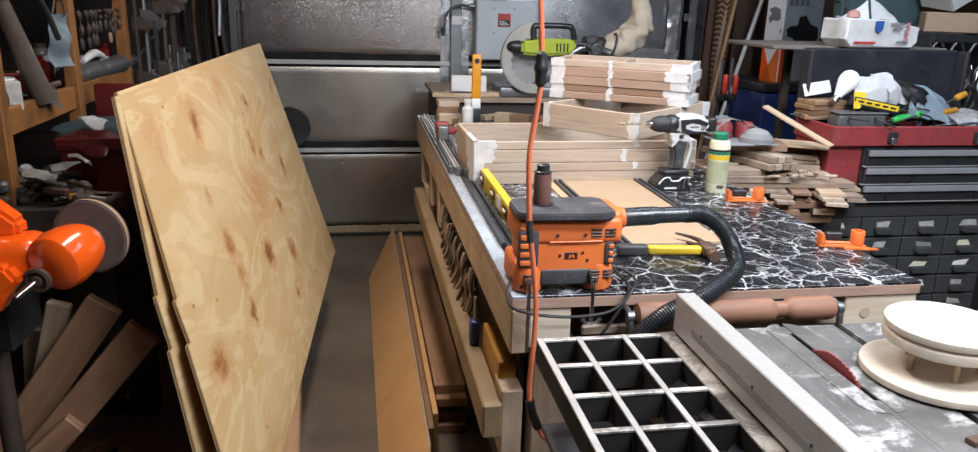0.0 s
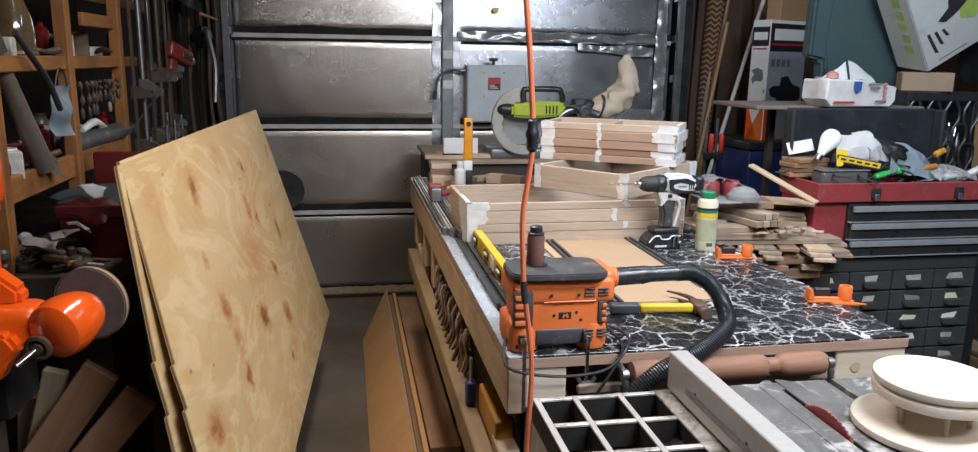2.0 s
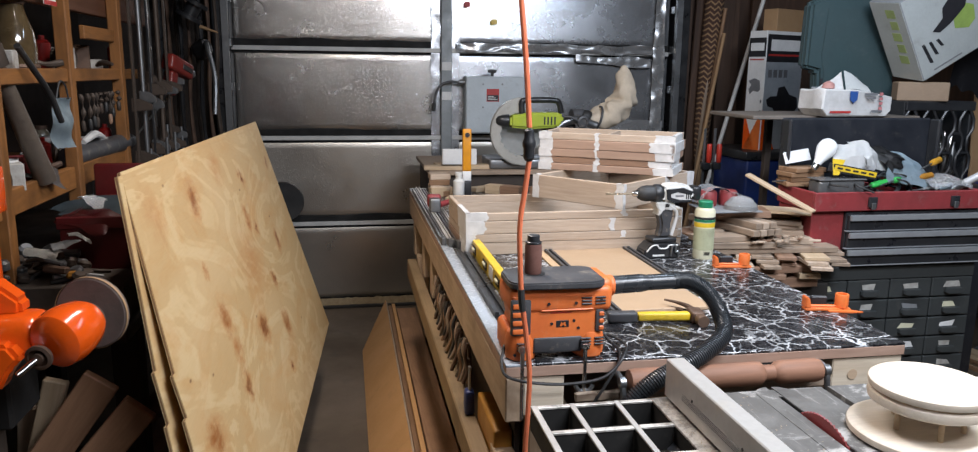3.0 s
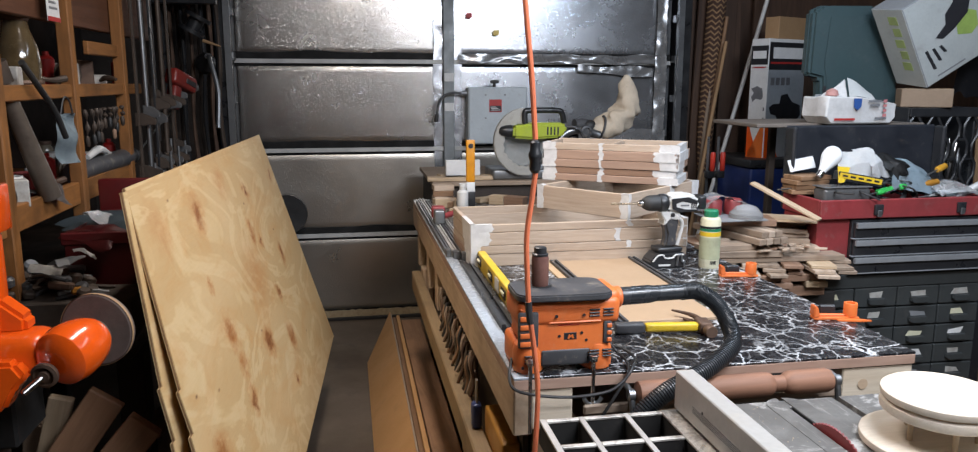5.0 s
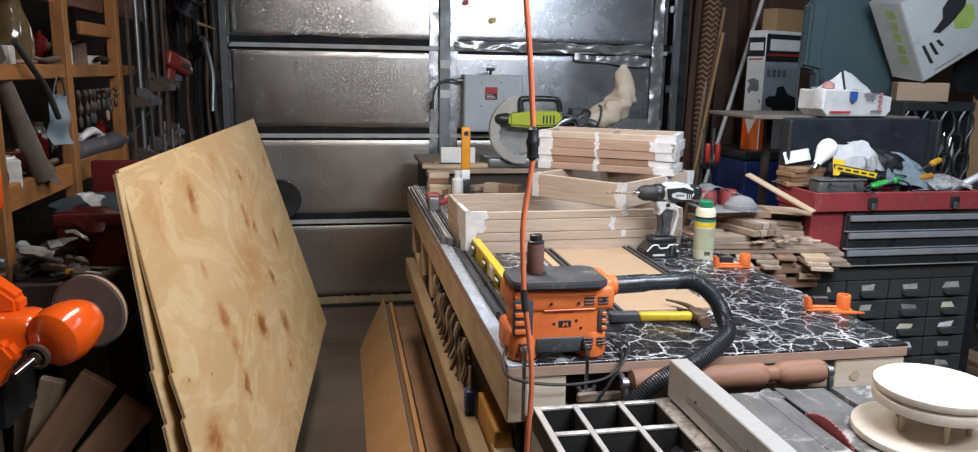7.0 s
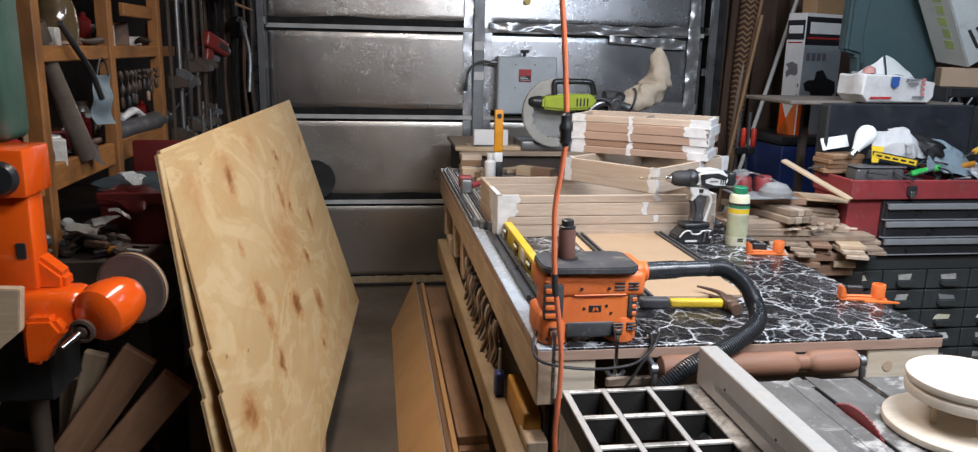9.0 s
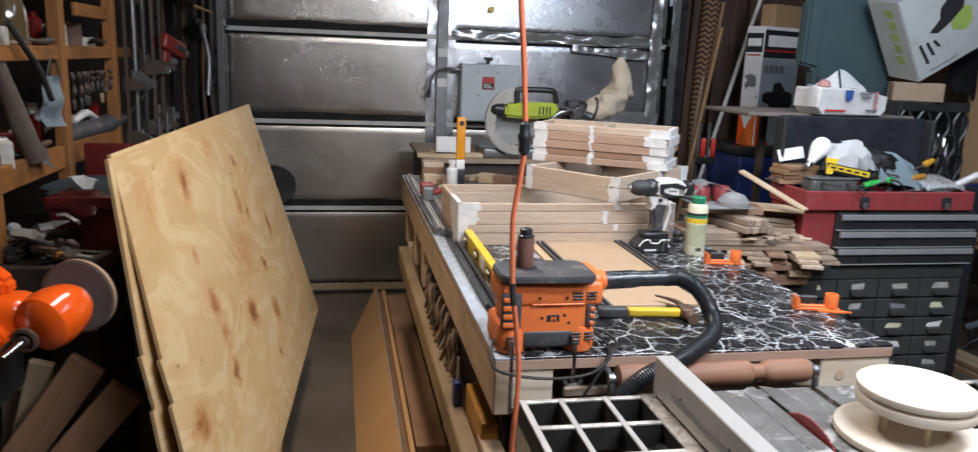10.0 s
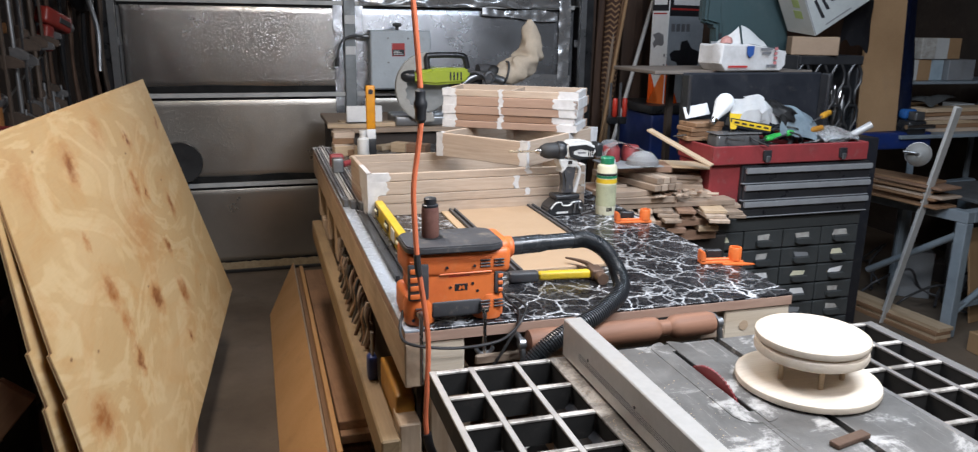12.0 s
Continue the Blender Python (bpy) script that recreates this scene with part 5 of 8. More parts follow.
# ---- aisle: boards against the bench ----
RED_BROWN = wood("red_brown_plank", (0.44, 0.25, 0.14), (0.27, 0.15, 0.085), "y", grime=0.5)
panel = here("tan_panel", 0.14, 3.2, 0, "tan hardboard panel leaning beside the bench", "panel")
def lean_panel(x0, x1, top, y0, y1, y2, t):
    """A flat panel leaning to the right, its far end cut on a slant."""
    bm = bmesh.new()
    out = Vector((top, 0, x0 - x1)).normalized() * t
    corners = [Vector((x0, y0, 0.002)), Vector((x0, y1, 0.002)), Vector((x1, y2, top)), Vector((x1, y0 + 0.03, top))]
    front = [bm.verts.new(c) for c in corners]
    back = [bm.verts.new(c + out) for c in corners]
    bm.faces.new(front)
    bm.faces.new(back[::-1])
    for k in range(4):
        bm.faces.new((front[k], back[k], back[(k + 1) % 4], front[(k + 1) % 4]))
    return bm


put("board", lean_panel(0.07, 0.214, 0.16, 2.05, 4.01, 4.4, 0.008), TAN_BOARD, panel)
put("top_edge", box(0.2145, 0.2215, 2.1, 4.36, 0.1605, 0.1635, 0.001), OAK["y"], panel, "pale sawn top edge")
for k in range(2):
    ob = here("thin_panel", 0.24, 3.2, 0, "brown hardboard panel behind a tan one", "panel")
    put("board", box(0.223 + 0.02 * k, 0.2415 + 0.02 * k, 2.2 + 0.07 * k, 4.28, 0.002, 0.166 + 0.009 * k, 0.002), TAN_BOARD if k else BROWN_WOOD["y"], ob)
for k in range(5):
    y0 = 2.43 + 0.035 * ((k * 7) % 3)
    solo("plank", box(-0.054, 0.054, 0, 4.2 - y0, 0, 0.034, 0.003), RED_BROWN, "long brown plank stacked beside the bench", "plank", "planks beside the bench", at=pose(0.322 + 0.002 * (k % 2), y0, 0.0345 * k, 0, 0, 0.4 * (k % 3) - 0.3))

# spring clamps hung in a row on the bench's side
crnd = random.Random(8)
DARK_CLAMP = plain("clamp_grey", (0.12, 0.1, 0.08), (0.07, 0.06, 0.05), 0.5, 0.5, dirt=0.4)
for k in range(22):
    y = 1.93 + 0.033 * k + crnd.uniform(-0.008, 0.008)
    cl = thing("spring_clamp", pose(0.33, y, 0.7 + crnd.uniform(-0.02, 0.02), 0, crnd.uniform(0, 10), crnd.uniform(-20, 20)), "worn brown spring clamp hung on the bench side", "clamp", "row of hanging clamps")
    w = crnd.uniform(0.8, 1.2)
    tone = (RUST, GREY_BROWN_WOOD["z"], BLACK, BROWN_WOOD["z"], DARK_CLAMP)[k % 5]
    part("jaw", sweep([(-0.012, 0, 0.06), (-0.014, 0.006 * w, 0.03), (-0.008, 0.009 * w, -0.01), (-0.012, 0.003, -0.07 * w)], 0.0052, 8), tone, cl)
    part("jaw", sweep([(-0.022, 0, 0.06), (-0.028, -0.006 * w, 0.03), (-0.02, -0.009 * w, -0.01), (-0.03, -0.002, -0.06 * w)], 0.0052, 8), tone, cl)
    part("coil", lathe([(0.006, -0.006), (0.009, -0.005), (0.009, 0.005), (0.006, 0.006)], 12, m=Matrix.Translation((-0.02, 0, 0.012)) @ Matrix.Rotation(math.pi / 2, 4, "Y")), RUST, cl)
blue = here("blue_clamp", 0.3, 1.82, 0.6, "blue-handled quick clamp on the bench side", "clamp")
put("bar", box(0.296, 0.302, 1.8, 1.815, 0.636, 0.76, 0.001), STEEL, blue)
put("grip", soft_box(0.286, 0.31, 1.79, 1.825, 0.6355, 0.7, 0.008), BLUE, blue, "blue plastic grip")
bucket = here("yellow_bin", 0.42, 1.66, 0.3, "dirty yellow plastic bin under the bench, shade in its colour", "bin")
put("body", soft_box(0.316, 0.3585, 1.57, 1.79, 0.5, 0.7, 0.006), SHADED_DIRTY_YELLOW, bucket)
put("lid", soft_box(0.314, 0.359, 1.52, 1.569, 0.6, 0.64, 0.006), WHITE_PLASTIC, bucket, "white lid")

# ---- back wall: switch box, saw ----
switch = here("disconnect_box", 0.917, 4.78, 1.1, "grey steel electrical disconnect box on the door", "switch box")
put("case", box(0.735, 1.1, 4.75, 4.865, 1.1, 1.447, 0.004), GREY_BOX, switch)
put("cover", box(0.74, 1.095, 4.744, 4.7495, 1.106, 1.442, 0.002), GREY_BOX, switch, "flat grey cover")
put("knob", soft_box(0.872, 0.925, 4.75, 4.775, 1.468, 1.488, 0.006), BLACK, switch, "black rotary handle")
put("knob_stem", rod((0.9, 4.77, 1.447), (0.9, 4.77, 1.468), 0.01), BLACK, switch)
put("warning_label", box(0.862, 0.94, 4.7425, 4.7445, 1.295, 1.372, 0), RED_INK, switch, "small red and black warning label")
put("label_text", box(0.866, 0.936, 4.7415, 4.7427, 1.3, 1.335, 0), INK, switch)
for k in range(3):
    put("text_bar", box(0.872, 0.93 - 0.012 * k, 4.7408, 4.7416, 1.306 + 0.009 * k, 1.31 + 0.009 * k, 0), PAPER, switch)
for x, z in ((0.84, 1.4), (0.96, 1.4), (0.84, 1.26), (0.97, 1.26)):
    put("screw", lathe([(0.006, 0), (0.006, 0.004)], 10, m=Matrix.Translation((x, 4.744, z)) @ Matrix.Rotation(math.pi / 2, 4, "X")), STEEL, switch)
put("gland", rod((0.735, 4.8, 1.41), (0.7, 4.8, 1.41), 0.014), STEEL, switch)
put("cable", sweep([(0.7, 4.8, 1.41), (0.64, 4.79, 1.412), (0.585, 4.78, 1.39), (0.555, 4.78, 1.34), (0.545, 4.78, 1.28)], 0.0075, 10), RUBBER_GREY, switch, "grey cable")
put("cable_plug", rod((0.545, 4.78, 1.285), (0.54, 4.78, 1.235), 0.012), BLACK, switch)
for z in (1.3, 1.48):
    solo("strap", box(0.6, 0.66, 4.843, 4.846, z, z + 0.05, 0), PAPER, "pale paper tag stuck on the door strut", "tag", "tags on the strut", at=Matrix.Identity(4))

stand = here("saw_stand", 0.98, 4.25, 0, "low dark cabinet holding a mitre saw", "cabinet")
put("body", box(0.44, 1.62, 3.93, 4.62, 0.0, 0.955, 0.004), DARK_WALL, stand)
put("top", box(0.42, 1.64, 3.9, 4.64, 0.9555, 0.978, 0.003), GREY_BROWN_WOOD["x"], stand, "weathered plank top")
mitre = here("mitre_saw", 0.9, 4.05, 0.978, "lime-green mitre saw with a grey blade guard", "mitre saw")
put("base", soft_box(0.74, 1.16, 3.95, 4.2, 0.979, 1.03, 0.01), STEEL, mitre)
arc = [(0.905 + 0.168 * math.sin(a), 1.176 + 0.174 * math.cos(a)) for a in (radians(2 - 8 * k) for k in range(25))]
inner = []
for k in range(22):
    a = radians(-190 + 8.6 * k)
    r = 0.115 + (0.012 if k % 2 else 0.0) - 0.05 * max(0.0, k / 21 - 0.45)
    inner.append((0.905 + r * math.sin(a), 1.176 + r * 1.04 * math.cos(a)))
put("guard", prism(arc + inner, 0.04, m=Matrix.Translation((0, 3.91, 0)), bev=0.004), plain("pale_guard", (0.42, 0.41, 0.38), (0.33, 0.32, 0.29), 0.4, dirt=0.4), mitre, "pale dusty lower blade guard")
# smoked disc puts in the blade and the shade inside the guard
put("blade_shadow_plate", lathe([(0.118, -0.001), (0.118, 0.002)], 40, m=Matrix.Translation((0.9, 3.96, 1.17)) @ Matrix.Rotation(math.pi / 2, 4, "X")), SMOKED, mitre, "dark disc for the blade and its shade")
motor = put("motor", prism([(0.828, 1.2), (0.828, 1.262), (0.9, 1.268), (0.92, 1.275), (1.09, 1.275), (1.106, 1.262), (1.104, 1.225), (1.07, 1.2), (0.93, 1.192)], 0.11, m=Matrix.Translation((0, 3.86, 0)), bev=0.012), LIME, mitre, "lime-green motor housing")
put("motor_cap", lathe([(0.012, 0), (0.024, 0.012), (0.031, 0.04), (0.032, 0.066)], 24, m=Matrix.Translation((0.762, 3.915, 1.233)) @ Matrix.Rotation(math.pi / 2, 4, "Y")), BLACK_GLOSS, motor)
for k in range(4):
    put("vent", box(1.0 + 0.018 * k, 1.008 + 0.018 * k, 3.8585, 3.861, 1.215, 1.255, 0.0005), INK, motor)
put("handle", sweep([(0.895, 3.9, 1.27), (0.893, 3.9, 1.325), (0.92, 3.9, 1.336), (1.06, 3.9, 1.336), (1.088, 3.9, 1.32), (1.1, 3.9, 1.272)], 0.015, 12), BLACK_GLOSS, mitre, "black D-shaped handle")
put("arm", soft_box(1.03, 1.2, 3.95, 4.08, 1.03, 1.22, 0.02), BLACK, mitre)
put("lead", sweep([(1.1, 3.9, 1.25), (1.15, 3.88, 1.252), (1.19, 3.88, 1.225), (1.2, 3.89, 1.19)], 0.006, 8), RUBBER_GREY, mitre, "grey lead")
put("pivot", lathe([(0.008, -0.012), (0.03, -0.01), (0.034, 0.0), (0.03, 0.012), (0.02, 0.014), (0.018, 0.006), (0.006, 0.006)], 24, m=Matrix.Translation((1.215, 3.89, 1.228)) @ Matrix.Rotation(math.pi / 2, 4, "X")), RUBBER_GREY, mitre, "dark round pivot knob")
put("pivot_arm", sweep([(1.08, 3.92, 1.19), (1.13, 3.92, 1.225), (1.19, 3.92, 1.235), (1.27, 3.93, 1.215), (1.3, 3.93, 1.205)], 0.022, 12), STEEL, mitre)
put("dust_elbow", sweep([(1.17, 3.95, 1.26), (1.22, 3.96, 1.262), (1.26, 3.97, 1.25)], 0.03, 14), RUBBER_GREY, mitre, "dark dust spout")
bag = here("dust_bag", 1.3, 3.98, 1.2, "limp beige canvas dust bag on the saw", "dust bag")
sock = sweep([(1.265, 3.965, 1.235), (1.33, 3.98, 1.243), (1.415, 3.99, 1.275), (1.468, 4.0, 1.345), (1.468, 4.0, 1.43), (1.45, 4.0, 1.52)], 0.04, 26, n=10, radius=lambda i: 0.03 + 0.036 * min(1, i / 16) - (0.058 * ((i - 30) / 20) ** 1.5 if i > 30 else 0))
for v in sock.verts:
    fold = 0.011 * math.sin(44 * (v.co.x + 0.7 * v.co.z) + 9 * rumple(v.co.x, v.co.y, v.co.z, 7, 1)) + rumple(v.co.x, v.co.y, v.co.z, 26, 0.012)
    v.co += Vector((rumple(v.co.x * 9, v.co.y * 9, v.co.z * 9, 1, 0.02) + fold, rumple(v.co.x * 9, v.co.y * 9 + 4, v.co.z * 9, 1, 0.02), rumple(v.co.x * 12, v.co.y * 12, v.co.z * 12, 1, 0.012) - fold * 0.6))
put("sock", sock, CANVAS, bag)
put("strap", sweep([(1.325 + 0.056 * math.sin(a) * 0.25, 3.98 + 0.058 * math.cos(a), 1.243 + 0.058 * math.sin(a)) for a in (2 * math.pi * k / 14 for k in range(15))], 0.006, 8, n=3), RUBBER_GREY, bag, "dark cloth strap")
put("ring", sweep([(1.235, 3.95, 1.24), (1.25, 3.952, 1.25), (1.26, 3.954, 1.245)], 0.036, 14), BLACK, bag)
for k, (x, y, l) in enumerate(((0.5, 3.97, 0.2), (0.62, 4.0, 0.26), (0.55, 4.08, 0.16))):
    solo("plank_offcut", box(-l / 2, l / 2, -0.04, 0.04, 0, 0.02, 0.002), PINE["x"], "pale short board on the cabinet", "board", "boards on the cabinet", at=pose(x, y, 0.9785, 0, 0, 6 * k - 4))
white = here("white_block", 0.56, 4.03, 0.998, "white painted block on the cabinet", "block")
put("block", box(0.5, 0.68, 4.0, 4.03, 0.9985, 1.08, 0.003, m=None), PAPER, white)
put("clamp_rail", box(1.08, 1.62, 4.02, 4.04, 1.14, 1.155, 0.002), STEEL, mitre)

# wheel and threshold by the door
wheel = thing("cart_wheel", pose(-0.37, 4.79, 0.69, 90, 0, 0), "black round wheel against the door", "wheel")
part("rim", lathe([(0.1, -0.02), (0.118, -0.022), (0.122, 0), (0.118, 0.022), (0.1, 0.02)], 36), BLACK, wheel)
part("leg", rod((0, 0.0, 0.0), (0, -0.72, 0.0), 0.012), BLACK, wheel)
strip = here("threshold_strip", 0.3, 4.83, 0, "crumbling tan foam weather strip at the door", "weather strip")
put("foam", sheet(70, 4, lambda u, v: (-0.55 + 1.6 * u, 4.865 - 0.045 * v + rumple(u * 40, v, 0, 1, 0.006), max(0.001, (0.055 + rumple(u * 60, v * 2, 3, 1, 0.012)) * math.sin(math.pi * (0.12 + 0.88 * v))))), plain("foam", (0.42, 0.33, 0.2), (0.3, 0.22, 0.13), 0.85, scale=40), strip)
put("strip", box(-0.6, 1.2, 4.79, 4.815, 0.0, 0.018, 0.003), BLACK, strip)
# crinkled plastic film taped over the door's right half
film = here("plastic_film", 1.4, 4.84, 1.6, "crinkled clear-grey plastic film taped along the door", "plastic film")
FILM = plain("crinkled_film", (0.5, 0.505, 0.51), (0.36, 0.365, 0.37), 0.27, 0.6, scale=14, dirt=0.2, bump=0.3)
put("film", sheet(60, 8, lambda u, v: (0.69 + 1.3 * u, 4.848 + rumple(u * 14, v * 1.6, 0, 1, 0.014), 1.592 + 0.055 * v + rumple(u * 7, 2, v, 1, 0.022))), FILM, film)
put("film", sheet(30, 5, lambda u, v: (1.45 + 0.5 * u, 4.842 + rumple(u * 9, v * 1.5, 8, 1, 0.012), 1.54 + 0.05 * v + rumple(u * 2, 4, v, 1, 0.02) - 0.03 * u)), FILM, film)
put("film", sheet(5, 60, lambda u, v: (1.965 + 0.075 * u + rumple(3, v * 3, u, 1, 0.015), 4.844 + rumple(u, v * 16, 1, 1, 0.016), 0.9 + 1.15 * v)), FILM, film)
put("film", sheet(40, 5, lambda u, v: (1.2 + 0.85 * u, 4.845 + rumple(u * 5, v, 4, 1, 0.012), 1.1 + 0.07 * v + rumple(u * 2, 5, v, 1, 0.02))), FILM, film)
for x, z, mat, lab in ((0.737, 1.86, RED_INK, "small red tag taped on the door"), (0.905, 1.76, YELLOW, "small yellow tag taped on the door")):
    solo("tag", box(x, x + 0.035, 4.842, 4.845, z, z + 0.03, 0.0005), mat, lab, "tag", at=Matrix.Identity(4))

# ---- right of the bench: lumber pile ----
# added support for the pile, near black for the dark space there
solo("lumber_crate", box(1.3, 1.72, 2.46, 2.95, 0.0, 0.74, 0.004), plain("shaded_crate", (0.02, 0.019, 0.018), (0.03, 0.027, 0.025), 0.8), "low crate added under the lumber pile, shade in its colour", "crate")
rnd = random.Random(21)
WOODS = [GREY_BROWN_WOOD, OAK, GREY_BROWN_WOOD, WALNUT, GREY_BROWN_WOOD]


def pile_board(x, y, z, l, w, h, turn, mat, label="sawn hardwood board in the lumber pile", tilt=0.0):
    """A board of which x, y is the middle; turn is its long side's angle."""
    solo("lumber_board", box(-l / 2, l / 2, -w / 2, w / 2, 0, h, 0.0015), mat["x"], label, "board", "boards in the lumber pile", at=pose(x, y, z, 0, tilt, turn))


def pile_end(x, y, z, l, w, h, turn, mat, label="sawn hardwood board in the lumber pile"):
    """A board of which x, y is the middle of its near end."""
    a = radians(turn)
    pile_board(x + l / 2 * math.cos(a), y + l / 2 * math.sin(a), z, l, w, h, turn, mat, label)


# two broad layers lying along the wall, a layer of ends sticking out, broad boards, then the bundle of strips
for k, (x, y, l, w, turn, mat) in enumerate(((1.41, 2.47, 0.48, 0.1, 1, WALNUT), (1.43, 2.58, 0.44, 0.11, -2, GREY_BROWN_WOOD), (1.45, 2.7, 0.5, 0.12, 0, WALNUT), (1.42, 2.83, 0.46, 0.11, 2, GREY_BROWN_WOOD))):
    pile_board(x, y, 0.7405, l, w, 0.036, turn, mat)
for k, (x, y, l, w, turn, mat) in enumerate(((1.425, 2.455, 0.5, 0.09, 0.5, WALNUT), (1.44, 2.57, 0.5, 0.12, -1, GREY_BROWN_WOOD), (1.45, 2.7, 0.48, 0.12, 1, WALNUT), (1.45, 2.83, 0.46, 0.11, 0, WALNUT))):
    pile_board(x, y, 0.7975, l, w, 0.0245, turn, mat)
for x, w, mat in ((1.2, 0.07, WALNUT), (1.33, 0.08, GREY_BROWN_WOOD), (1.47, 0.07, WALNUT), (1.6, 0.075, PINE)):
    pile_end(x, 2.395, 0.777, 0.42, w, 0.02, 80 + rnd.uniform(-3, 3), mat)
ends = ((1.28, 2.42, 0.07), (1.355, 2.4, 0.06), (1.43, 2.375, 0.075), (1.515, 2.385, 0.065), (1.6, 2.34, 0.08), (1.695, 2.39, 0.07))
for layer in range(3):
    for k, (x, y, w) in enumerate(ends):
        pile_end(x + rnd.uniform(-0.016, 0.016), y + 0.008 * layer + rnd.uniform(-0.015, 0.03), 0.8225 + 0.013 * layer, rnd.uniform(0.36, 0.44), w * rnd.uniform(0.8, 1.08), 0.0122, 74 + rnd.uniform(-6, 6), (GREY_BROWN_WOOD, OAK, GREY_BROWN_WOOD, WALNUT, PINE if layer == 2 else OAK, GREY_BROWN_WOOD)[k])
for k, (x, y, l, w, turn, mat) in enumerate(((1.5, 2.51, 0.46, 0.13, -3, GREY_BROWN_WOOD), (1.46, 2.65, 0.5, 0.13, 1, WALNUT), (1.48, 2.79, 0.44, 0.12, -2, GREY_BROWN_WOOD))):
    pile_board(x, y, 0.8615, l, w, 0.019, turn, mat)
for k, (x, y, l, w, turn, mat) in enumerate(((1.585, 2.53, 0.16, 0.07, -14, OAK), (1.52, 2.5, 0.1, 0.035, 12, GREY_BROWN_WOOD), (1.37, 2.48, 0.24, 0.07, -4, GREY_BROWN_WOOD), (1.38, 2.66, 0.3, 0.14, 2, WALNUT), (1.62, 2.65, 0.2, 0.12, -6, GREY_BROWN_WOOD), (1.53, 2.57, 0.1, 0.03, -30, PINE))):
    pile_board(x, y, 0.881, l, w, 0.022, turn, mat)
for k, (x, y, l, w, turn, mat) in enumerate(((1.3, 2.5, 0.2, 0.08, 4, GREY_BROWN_WOOD), (1.4, 2.62, 0.26, 0.1, -8, OAK), (1.55, 2.66, 0.28, 0.1, -12, GREY_BROWN_WOOD), (1.58, 2.55, 0.13, 0.045, -24, GREY_BROWN_WOOD))):
    pile_board(x, y, 0.9035, l, w, 0.02, turn, mat)
for layer in range(2):
    for k in range(4 - layer):
        pile_end(1.404 + 0.031 * k + 0.012 * layer, 2.43 + 0.006 * k + 0.01 * layer, 0.926 + 0.0235 * layer, 0.36 - 0.02 * layer, 0.028, 0.022, 104 + rnd.uniform(-1, 1), (GREY_BROWN_WOOD, OAK, GREY_BROWN_WOOD)[k % 3])
pile_board(1.4, 2.62, 0.971, 0.26, 0.12, 0.024, -14, WALNUT)
pile_board(1.57, 2.62, 0.924, 0.2, 0.1, 0.014, -18, OAK)
pile_board(1.55, 2.63, 0.9385, 0.24, 0.11, 0.016, -26, GREY_BROWN_WOOD)
pile_board(1.58, 2.65, 0.955, 0.2, 0.1, 0.02, -10, WALNUT)
pile_board(1.52, 2.62, 0.985, 0.34, 0.13, 0.008, -28, PINE, "thin pale plywood offcut on the lumber pile")
pile_board(1.6, 2.6, 0.976, 0.26, 0.07, 0.008, -20, OAK, "thin brown offcut on the lumber pile")
pile_board(1.535, 2.53, 1.06, 0.27, 0.042, 0.009, -50, PINE, "pale pine stick lying across the pile", 24)
for k in range(24):
    solo("wood_chip", box(-0.02, 0.02, -0.008, 0.008, 0, 0.006, 0.001), WOODS[k % 5]["x"], "broken wood chip on the lumber pile", "wood chip", "chips on the lumber pile", at=pose(1.5 + 0.13 * rnd.uniform(-1, 1), 2.47 + 0.05 * rnd.uniform(-1, 1), 0.904 + 0.004 * rnd.random(), rnd.uniform(-8, 8), rnd.uniform(-8, 8), rnd.uniform(0, 180)))
pack = here("blister_pack", 1.36, 2.6, 0.998, "clear plastic pack with red parts on the pile", "package")
for x in (1.315, 1.395):
    put("red_part", lathe([(0.03, 0), (0.034, 0.008), (0.034, 0.05), (0.028, 0.06)], 20, m=Matrix.Translation((x, 2.64, 1.0))), RED_PLASTIC, pack)
put("tray", box(1.26, 1.46, 2.5, 2.68, 0.9985, 1.004, 0.001), CARD_GREY, pack)
put("dome", lathe([(0.06, 1.004), (0.058, 1.02), (0.035, 1.045), (0.01, 1.052)], 24, m=Matrix.Translation((1.4, 2.55, 0))), CLEAR, pack)
put("film", sheet(14, 10, lambda u, v: (1.27 + 0.19 * u, 2.6 + 0.1 * v, 1.065 + 0.012 * math.sin(6 * u) + rumple(u * 7, v * 7, 0, 1, 0.01) - 0.05 * (2 * u - 1) ** 4)), CLEAR, pack)
solo("white_roll_stack", box(1.185, 1.2, 2.36, 2.43, 0.9, 1.06, 0.003), PAPER, "white paper-wrapped block behind the glue bottle", "package")

